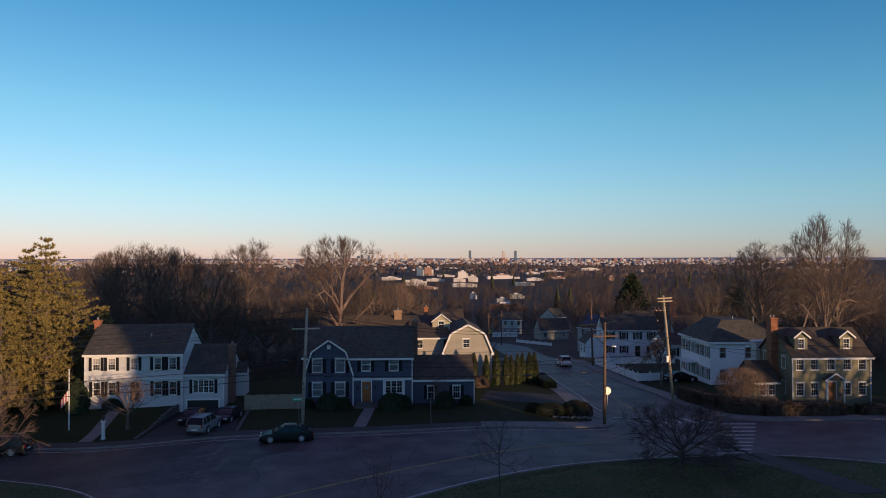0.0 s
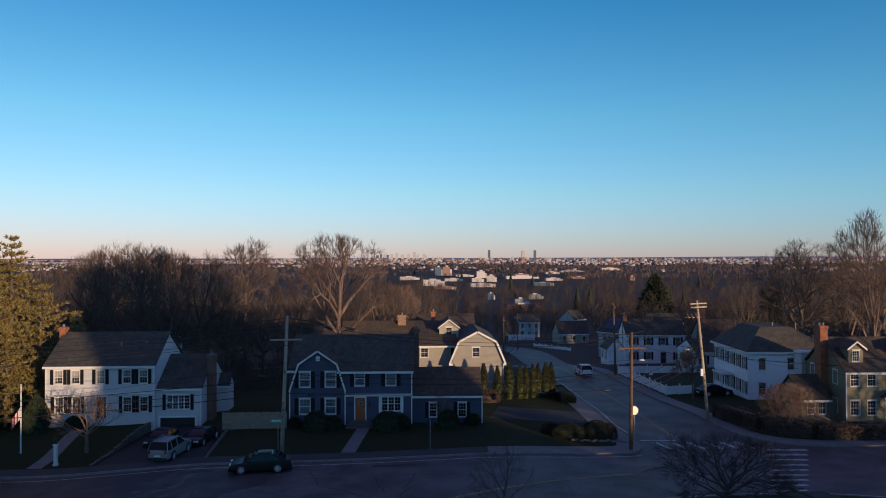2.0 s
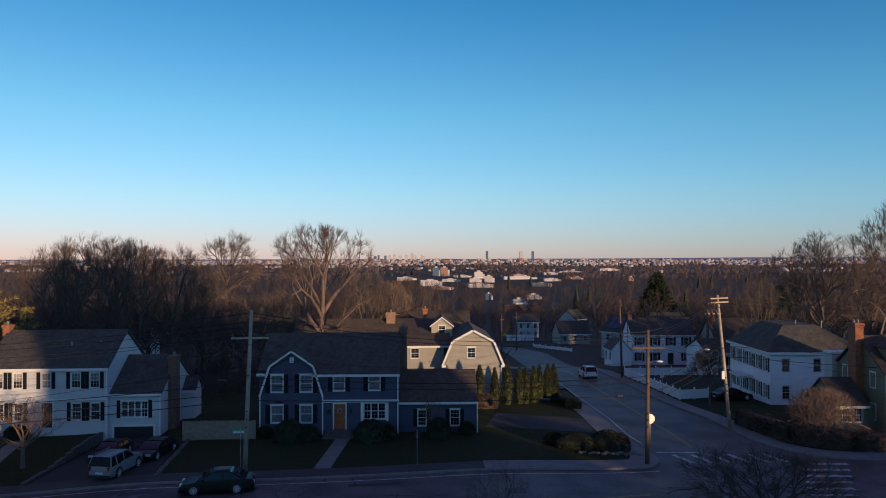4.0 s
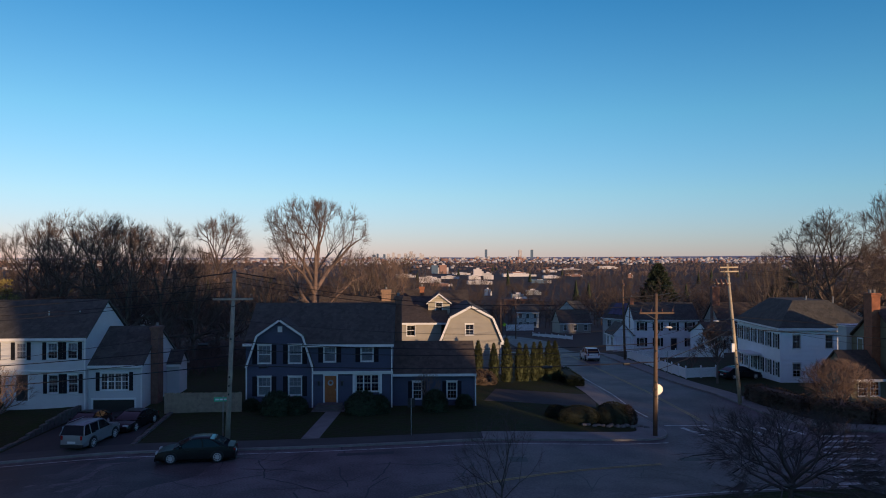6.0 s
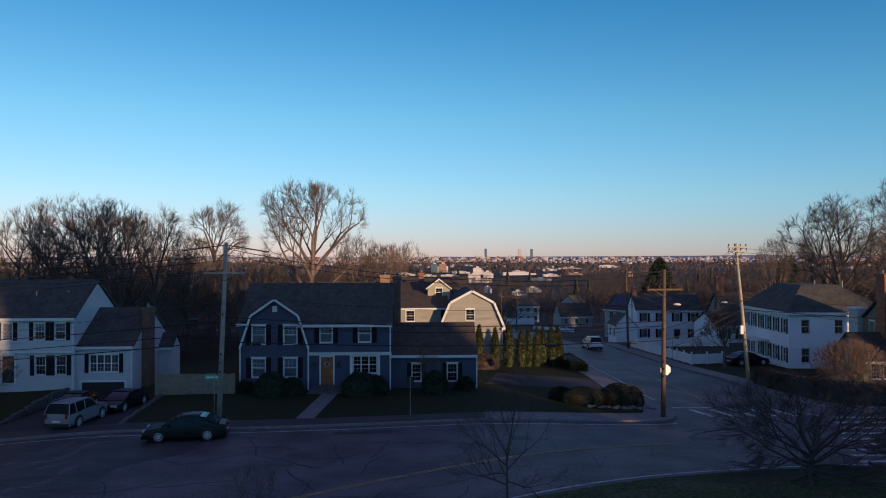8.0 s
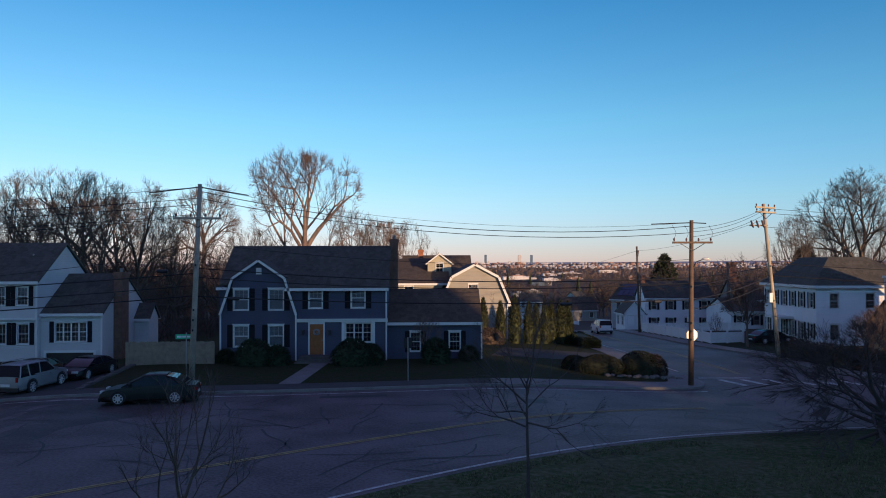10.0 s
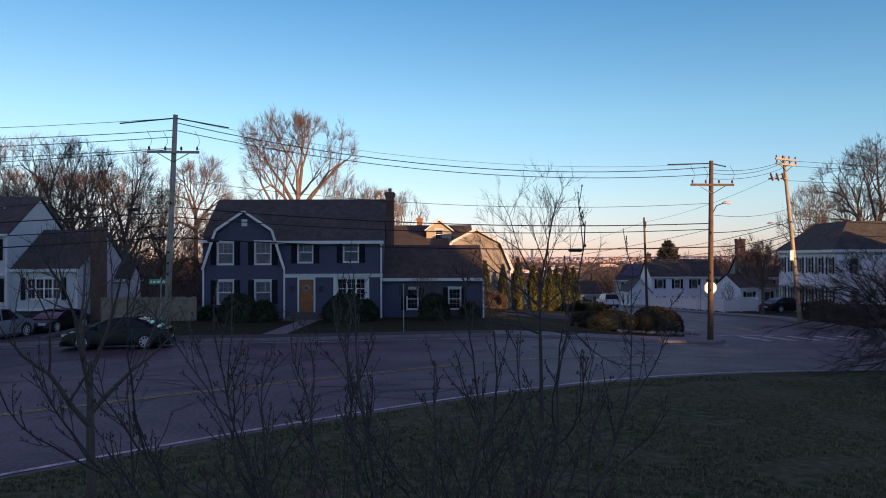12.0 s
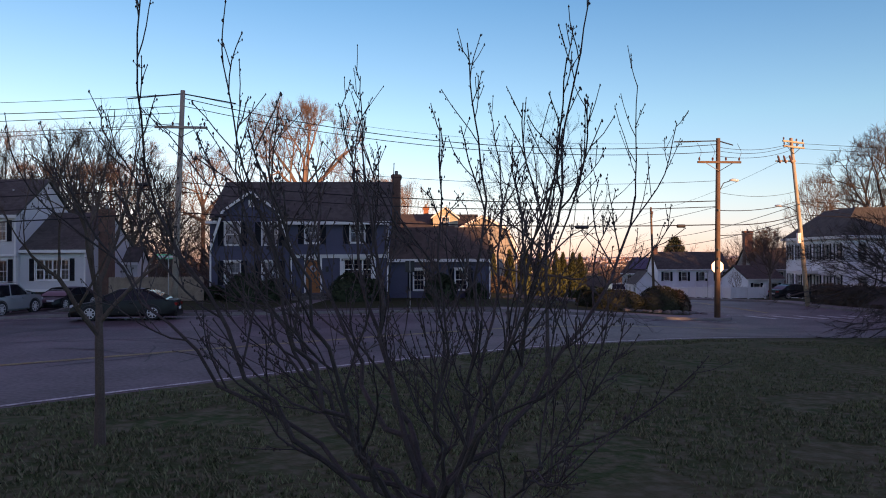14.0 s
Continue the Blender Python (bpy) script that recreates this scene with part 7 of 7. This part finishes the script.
# ---------- woods, valley and city ----------
def scatter(name, variants, places, mat, label, spin=2.399):
    """Joins many turned and scaled copies of a few small meshes into one."""
    verts, faces, base = [], [], 0
    for i, (x, y, z, k, h) in enumerate(places):
        v, f = variants[i % len(variants)]
        a = i * spin if spin > 1 else spin * math.sin(i * 12.9)
        c, s = math.cos(a) * k, math.sin(a) * k
        q = np.empty_like(v)
        q[:, 0], q[:, 1], q[:, 2] = x + v[:, 0] * c - v[:, 1] * s, y + v[:, 0] * s + v[:, 1] * c, z + v[:, 2] * h
        verts.append(q)
        faces.append(f + base)
        base += len(v)
    v, f = np.concatenate(verts), np.concatenate(faces)
    me = bpy.data.meshes.new(name)
    me.vertices.add(len(v))
    me.vertices.foreach_set("co", v.ravel())
    me.loops.add(f.size)
    me.loops.foreach_set("vertex_index", f.ravel().astype(np.int32))
    me.polygons.add(len(f))
    me.polygons.foreach_set("loop_start", np.arange(0, f.size, 3, dtype=np.int32))
    me.update(calc_edges=True)
    me.materials.append(mat)
    return tagged(new(name, me), label, "woods", kind="stuff")


def twiggy(seed, limbs, twigs, fine, r):
    """A rounded bare crown of unit height, of three-sided spikes alone: limbs rise to a dome, twigs fringe it."""
    w = Wood(seed)
    g = w.rng
    w.spike(Vector((0, 0, -0.1)), Vector((0, 0, 0.75)), r * 1.7)
    for i in range(limbs):
        a, lift = i * 2.4 + g.uniform(-0.4, 0.4), 1 - 1.3 * (i + 0.5) / limbs
        flat = math.sqrt(1 - lift * lift)
        s = g.uniform(0.75, 1.05)
        q = Vector((math.cos(a) * flat * 0.36 * s, math.sin(a) * flat * 0.36 * s, 0.62 + 0.36 * lift * s))
        p = Vector((0, 0, max(0.12, q.z - 0.15 - 0.75 * Vector((q.x, q.y)).length)))
        w.spike(p, q, r)
        for k in range(twigs):
            b = p.lerp(q, g.uniform(0.45, 1.0))
            d = ((q - p).normalized() + w.jitter(0.75) + UP * 0.15).normalized()
            e = b + d * g.uniform(0.07, 0.16)
            w.spike(b, e, r * 0.5)
            for j in range(fine):
                c = b.lerp(e, g.uniform(0.2, 0.9))
                w.spike(c, c + (d + w.jitter(0.8)).normalized() * g.uniform(0.05, 0.1), r * 0.34)
    return np.array(w.v), np.array(w.f)


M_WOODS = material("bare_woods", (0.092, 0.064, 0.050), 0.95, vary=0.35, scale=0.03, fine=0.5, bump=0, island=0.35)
# Paler copy for the far trees: distance haze is put into the colour.
M_WOODS_HAZED = material("hazed_far_woods", (0.20, 0.135, 0.105), 0.95, vary=0.3, scale=0.008, fine=0.1, bump=0, island=0.3)


def clear_of_houses(x, y):
    if y < 66 and street_l(y) - 5 < x < street_r(y) + 5 or 54 < y < 72 and -30 < x < 40:
        return False
    if 66 <= y < 150 and (abs(x - lower_mid(y)) < 8 or 24 < x < 56 and 96 < y < 172):
        return False
    if 10 < x < 38 and 70 < y < 92:
        return False
    if 38 < x < 62 and 40 < y < 100 or 8 < x < 40 and 90 < y < 118 and (x * 7 + y * 3) % 5 < 2.5:
        return False
    return y > 42 or abs(x) > 62


def valley_clear(x, y):
    """Streets and yards round the valley blocks stay free of trees."""
    if 335 < y < 420 and 44 < x < 88:
        return False
    return not (880 < y < 2000 and -0.05 < x / y < 0.2 and noise.noise((x * 0.006, y * 0.004, 9)) > -0.12)


def woods():
    rng = random.Random(91)
    near = [twiggy(100 + i, 16, 7, 2, 0.0045) for i in range(5)]
    mid = [twiggy(110 + i, 13, 2, 0, 0.011) for i in range(5)]
    far = [twiggy(120 + i, 6, 1, 0, 0.034) for i in range(4)]
    close, beyond = [], []
    while len(close) + len(beyond) < 1500:
        y = 44 + 340 * rng.random() ** 1.1
        x = rng.uniform(-0.66, 0.74) * (y + 75)
        if clear_of_houses(x, y) and valley_clear(x, y):
            h = rng.uniform(8, 13.5)
            if 0.0 < x / (y + 60) < 0.26:
                h *= 0.62 if y < 200 else 0.75
            (close if y < 135 else beyond).append((x, y, level(x, y), h * rng.uniform(0.95, 1.3), h))
    # undergrowth in the back gardens
    for i in range(330):
        x, y = (rng.uniform(-27, -8.5), rng.uniform(13, 52)) if rng.random() < 0.6 else (rng.uniform(40, 95), rng.uniform(33, 56))
        if -8 > x > -18 and y < 20 or 30 < x < 62:
            continue
        h = rng.uniform(1.4, 3.0) if x < 0 else rng.uniform(2.2, 5.0)
        beyond.append((x, y, level(x, y), h * 1.5, h))
    scatter("woods_near", near, close, M_WOODS, "leafless brown woods covering the hillside")
    out = []
    while len(out) < 2000:
        y = 375 + 830 * rng.random()
        x = rng.uniform(-0.6, 0.66) * (y + 75)
        if valley_clear(x, y):
            h = rng.uniform(7, 11.5)
            out.append((x, y, level(x, y), h * 1.5, h))
    scatter("woods_middle", mid, beyond + out, M_WOODS, "leafless brown woods on the valley side")
    out = []
    while len(out) < 7500:
        y = 1150 + 3500 * rng.random()
        x = rng.uniform(-0.6, 0.62) * y
        if noise.noise((x * 0.0022, y * 0.0011, 0)) < (-0.3 if y < 2700 else -0.05) or not valley_clear(x, y):
            continue
        h = rng.uniform(5, 8) * (1 - 0.45 * step(2600, 4300, y))
        out.append((x, y, level(x, y), h * 2.6, h))
    scatter("woods_far", far, out, M_WOODS_HAZED, "far brown woods over the valley floor, haze put into their colour")
    out = []
    for i in range(45):
        y = 260 + 1700 * rng.random()
        out.append((rng.uniform(-0.6, 0.66) * y, y, level(0, y), 5, rng.uniform(10, 16)))
    w = Wood(5)
    for i in range(26):
        t = i / 26
        for k in range(9):
            a = rng.uniform(0, 6.28)
            r = 0.6 * (1 - t) + 0.04
            w.spike(Vector((0, 0, 0.1 + 0.88 * t)), Vector((r * math.cos(a), r * math.sin(a), 0.06 + 0.88 * t)), 0.06)
    scatter("far_evergreens", [(np.array(w.v), np.array(w.f))], [o for o in out if clear_of_houses(o[0], o[1])], M_SPRUCE, "scattered dark evergreens in the woods")


woods()

M_CITY_PALE = banded("pale_facade", (0.50, 0.47, 0.46), 3.6, 0.8, 0.2, depth=0.6)
M_CITY_BRICK = banded("brick_facade", (0.33, 0.19, 0.15), 3.6, 0.85, 0.25, depth=0.6)
M_CITY_GLASS = banded("dark_glass_facade", (0.10, 0.14, 0.19), 3.8, 0.25, 0.2, depth=0.4)
# Duller grey for the school's upper blocks, with shadow put into the colour.
M_CITY_SHADED = banded("shaded_grey_facade", (0.24, 0.25, 0.26), 3.6, 0.8, 0.15, depth=0.6)
# Darkened brick: the hill's shadow over the school is put into its colour.
M_SCHOOL_SHADED = banded("shaded_school_brick", (0.12, 0.062, 0.05), 3.6, 0.9, 0.25, depth=0.3)
M_CITY_BLUE = banded("blue_facade", (0.10, 0.17, 0.30), 3.6, 0.8, 0.15, depth=0.6)
M_CITY_WHITE = banded("white_facade", (0.60, 0.56, 0.56), 3.6, 0.8, 0.15, depth=0.6)


def city():
    def at(px, dist):
        return 8.44 + 0.024 * dist + (px - 784) / 1340 * dist, dist - 60.6

    def tower(px, top, w, dist, mat, label, deep=1.0, cap=0.0, name="city_tower"):
        x, y = at(px, dist)
        wide = w / 1340 * dist
        z0 = level(x, y)
        z1 = 13.3 + (455 - top) / 1340 * dist
        h = z1 - z0
        t = thing(name, pose(x, y, z0), label, "tower", "skyline towers")
        d = wide * deep
        bm = bmesh.new()
        box(bm, -wide / 2, -d / 2, -4, wide / 2, d / 2, h * (1 - cap))
        part("shaft", bm, mat, t)
        bm = bmesh.new()
        c = 0.36 if cap else 0.3
        box(bm, -wide * c, -d * c, h * (1 - cap), wide * c, d * c, h if cap else h + 0.02 * h + 1.0)
        part("roof_plant", bm, M_CITY_PALE, t)
        bm = bmesh.new()
        box(bm, -wide * 0.8, -d * 0.8, -4, wide * 0.8, d * 0.8, min(9, h * 0.3))
        part("podium", bm, M_CITY_PALE, t)
    tower(861, 443, 4.2, 4780, M_CITY_GLASS, "tall dark glass tower on the skyline", 0.6)
    tower(921.5, 443.5, 5.6, 4800, M_CITY_PALE, "tall pale tower with a stepped crown", 1, 0.07)
    tower(942.5, 443.5, 4.6, 4820, M_CITY_GLASS, "tall dark slab tower on the skyline", 0.6)
    for px, top, w in ((663, 452, 5), (669, 450, 3.5), (681, 451, 4), (688, 450.5, 5), (697, 448.5, 4.5), (707, 451, 6), (718, 450, 5), (728, 446.5, 5.5), (734, 451, 4), (745, 449.5, 3.5), (749, 452, 4.5)):
        tower(px, top, w, 4750 + 3 * w, M_CITY_PALE if (px % 3) else M_CITY_GLASS, "downtown office tower in evening light", 0.8)
    for px, top, w in ((762, 455, 4), (770, 454.5, 4), (846, 455, 6), (866, 455, 4), (883, 456, 3), (904, 455, 5), (914, 456, 5), (930, 456, 5), (953, 456, 4), (1022, 459, 4)):
        tower(px, top, w, 4600, (M_CITY_PALE, M_CITY_BRICK)[px % 2], "mid-rise block on the skyline", 0.9)
    for px, top, w in ((1085, 457, 8), (1107, 460, 5), (1141, 459, 8), (1170, 462, 10), (1190, 462, 8), (1211, 460.5, 5), (1226, 461, 4), (1285, 461, 16), (1328, 471, 8)):
        tower(px, top, w, 4000, (M_CITY_PALE, M_CITY_WHITE, M_CITY_BRICK)[px % 3], "pale apartment block across the valley", 0.7)
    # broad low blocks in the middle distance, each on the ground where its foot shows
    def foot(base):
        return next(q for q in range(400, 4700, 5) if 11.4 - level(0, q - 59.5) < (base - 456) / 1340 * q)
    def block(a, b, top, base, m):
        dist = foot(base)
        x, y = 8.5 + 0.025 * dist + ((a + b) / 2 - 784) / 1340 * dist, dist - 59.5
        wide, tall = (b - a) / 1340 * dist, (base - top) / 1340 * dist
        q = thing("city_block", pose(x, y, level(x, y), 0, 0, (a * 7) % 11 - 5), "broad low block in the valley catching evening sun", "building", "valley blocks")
        bm = bmesh.new()
        deep = min(wide / 2, 18)
        box(bm, -wide / 2, -deep / 2, -3, wide * 0.3, deep / 2, tall)
        part("wall", bm, (M_CITY_PALE, M_CITY_WHITE, M_CITY_GLASS, M_CITY_BRICK, M_CITY_BLUE, M_CITY_SHADED, M_SCHOOL_SHADED)[m], q)
        bm = bmesh.new()
        box(bm, wide * 0.3 + 0.01, -deep * 0.4, -3, wide / 2, deep * 0.4, tall * 0.72)
        part("annex", bm, (M_CITY_WHITE, M_CITY_PALE, M_CITY_PALE, M_CITY_WHITE, M_CITY_PALE, M_CITY_SHADED, M_SCHOOL_SHADED)[m], q)
        bm = bmesh.new()
        box(bm, -wide * 0.2, -deep * 0.2, tall, wide * 0.1, deep * 0.2, tall + min(2.5, tall * 0.2))
        part("roof_plant", bm, M_CITY_WHITE, q)
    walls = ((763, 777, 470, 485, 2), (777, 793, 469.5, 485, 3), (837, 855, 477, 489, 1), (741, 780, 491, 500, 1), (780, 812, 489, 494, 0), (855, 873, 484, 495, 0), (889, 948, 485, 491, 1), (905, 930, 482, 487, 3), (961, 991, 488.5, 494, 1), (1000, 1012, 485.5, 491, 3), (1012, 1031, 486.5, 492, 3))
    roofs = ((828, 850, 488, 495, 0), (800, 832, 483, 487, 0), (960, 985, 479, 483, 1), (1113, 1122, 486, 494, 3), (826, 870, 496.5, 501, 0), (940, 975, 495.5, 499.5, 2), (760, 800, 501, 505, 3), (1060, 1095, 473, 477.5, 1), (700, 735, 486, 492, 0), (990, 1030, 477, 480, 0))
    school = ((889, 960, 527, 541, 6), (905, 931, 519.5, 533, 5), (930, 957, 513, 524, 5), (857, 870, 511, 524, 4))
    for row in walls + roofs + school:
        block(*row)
    # the rest of the town: hundreds of small blocks
    rng = random.Random(77)
    cube = np.array([(x, y, z) for z in (-0.3, 1) for x, y in ((-0.5, -0.5), (0.5, -0.5), (0.5, 0.5), (-0.5, 0.5))], dtype=float)
    faces = np.array([(0, 1, 5), (0, 5, 4), (1, 2, 6), (1, 6, 5), (2, 3, 7), (2, 7, 6), (3, 0, 4), (3, 4, 7), (4, 5, 6), (4, 6, 7)])
    shed = cube.copy()
    shed[4:, 1] *= 0.1
    for mat, lab, n in ((M_CITY_PALE, "hundreds of pale town buildings over the plain", 1300), (M_CITY_BRICK, "hundreds of brick town buildings over the plain", 1000), (M_CITY_WHITE, "white town houses over the plain", 800)):
        out = []
        while len(out) < n:
            y = 1500 + 3150 * rng.random() ** 0.55
            x = rng.uniform(-0.6, 0.62) * y
            if noise.noise((x * 0.0022, y * 0.0011, 0)) > (0.0 if y < 2900 else 0.45):
                continue
            far = step(2600, 3600, y)
            tall = rng.uniform(3.5, 6.5) + far * (rng.random() ** 4) * 13 * (1 if x > -900 else 0.35)
            out.append((x, y, level(x, y), rng.uniform(5, 11) + far * (rng.random() ** 3) * 26, tall))
        ob = scatter("town_buildings", [(cube, faces), (shed, faces)] if mat is M_CITY_WHITE else [(cube, faces)], out, mat, lab, 0.4)
        ob["category"] = "town"


city()


def far_ridge():
    """The low hills that close the horizon."""
    bm = bmesh.new()
    rows = []
    for x in span(-4300, 4300, 120):
        z = 6.0 + 3 * noise.noise((x * 0.0009, 4, 0)) + 2.5 * noise.noise((x * 0.004, 1, 0)) + 8 * step(500, 2400, x)
        rows.append([bm.verts.new((x, 4560, -8)), bm.verts.new((x, 4760, z * 0.45)), bm.verts.new((x, 4890, z))])
    for p, q in zip(rows, rows[1:]):
        for i in range(2):
            bm.faces.new((p[i], q[i], q[i + 1], p[i + 1]))
    solo("backdrop_hills", bm, M_RIDGE_HAZED, "low wooded hills along the far horizon, haze put into their colour", "hills", kind="structure", smooth=True)


# Pale bluish grey: the haze over the hills is put into this colour.
M_RIDGE_HAZED = material("hazed_wooded_hills", (0.33, 0.32, 0.38), 0.95, vary=0.3, scale=0.004, fine=0.03, bump=0)
far_ridge()


# ---------- behind the camera: the water tower on the hilltop and added shade trees ---
def water_tower():
    t = thing("water_tower", pose(58.0, -85.5, 0), "round pale masonry water tower with a domed roof", "water tower")
    bm = bmesh.new()
    tube(bm, [(0, 0, -0.5), (0, 0, 1.2), (0, 0, 1.25), (0, 0, 18.6)], [15.3, 15.3, 14.9, 14.9], 64)
    part("drum", bm, M_CITY_PALE, t)
    bm = bmesh.new()
    tube(bm, [(0, 0, 18.6), (0, 0, 18.9), (0, 0, 19.4)], [15.4, 15.6, 15.2], 64)
    part("cornice", bm, M_CONC, t)
    bm = bmesh.new()
    tube(bm, [(0, 0, 19.4), (0, 0, 21.5)] + [(0, 0, 21.5 + 7.6 * math.sin(radians(a))) for a in span(12, 88, 9)], [10.2, 10.2] + [10.2 * math.cos(radians(a)) for a in span(12, 88, 9)], 48)
    part("dome", bm, M_ROOF, t, smooth=True)


water_tower()


def shade_trees():
    """Unseen low woods, added round the tower to keep sun off lawn and road."""
    rng = random.Random(13)
    w = Wood(8)
    for i in range(14):
        t = i / 14
        for k in range(8):
            a = rng.uniform(0, 6.28)
            r = 0.42 * (1 - t) ** 0.7 + 0.03
            w.spike(Vector((0, 0, 0.04 + 0.9 * t)), Vector((r * math.cos(a), r * math.sin(a), 0.02 + 0.92 * t)), 0.08)
    out = []
    for i in range(260):
        x = rng.uniform(-20, 170)
        out.append((x, rng.uniform(-112, -100), 0, 8, rng.uniform(10.9, 12.1)))
    for i in range(16):
        out.append((20.5 + 0.95 * i, rng.uniform(-75, -71), 0, 8.5, rng.uniform(8.6, 9.8) + (1.5 if i > 9 else 0)))
    # Added out of view to shade the houses down the side street.
    for i in range(130):
        x, y = rng.uniform(88, 135), rng.uniform(-30, 14)
        out.append((x, y, -1, 8, rng.uniform(9.5, 12)))
    scatter("shade_evergreens", [(np.array(w.v), np.array(w.f))], out, M_SPRUCE, "unseen belt of low evergreens added to block the low sun")
    out = [(rng.uniform(-190, 260), rng.uniform(-210, -128), 0, 12, rng.uniform(9, 12.5)) for i in range(220)]
    # Sixteen more, added unseen to filter the sun on the green house.
    out += [(rng.uniform(72, 98), rng.uniform(-52, -24), -0.5, 9, rng.uniform(11, 15)) for i in range(16)]
    scatter("shade_woods", [twiggy(140 + i, 14, 5, 0, 0.016) for i in range(3)], out, M_WOODS, "unseen leafless trees added behind the lawn to block the low sun")


shade_trees()


# ---------- grass ----------
def grass_tufts():
    """Uneven clumps over the near lawn."""
    rng = random.Random(41)
    v, f = [], []
    n = 0
    while n < 60000:
        x, y = rng.uniform(-2, 34), -47.5 + 24 * rng.random() ** 1.3
        if y > near_y(x) - 0.3 or noise.noise((x * 0.5, y * 0.5, 7)) < -0.25:
            continue
        n += 1
        z = level(x, y) + (0.09 if y < near_y(x) - 2.6 else 0.02)
        for k in range(4):
            a, L = rng.uniform(0, 6.28), rng.uniform(0.03, 0.09)
            c, s = math.cos(a), math.sin(a)
            b = len(v)
            ox, oy = x + rng.uniform(-0.06, 0.06), y + rng.uniform(-0.06, 0.06)
            v += [(ox - s * 0.012, oy + c * 0.012, z), (ox + s * 0.012, oy - c * 0.012, z), (ox + c * L * 0.8, oy + s * L * 0.8, z + L)]
            f.append((b, b + 1, b + 2))
    me = bpy.data.meshes.new("grass_tufts")
    me.from_pydata(v, [], f)
    me.materials.append(M_BLADE)
    tagged(new("grass_tufts", me), "uneven tufts of grass over the lawn", "grass", kind="stuff")


M_BLADE = material("grass_blade", (0.075, 0.125, 0.045), 0.9, vary=0.5, scale=0.45, fine=5, bump=0, stain=(0.15, 0.15, 0.085), island=0.5)
grass_tufts()
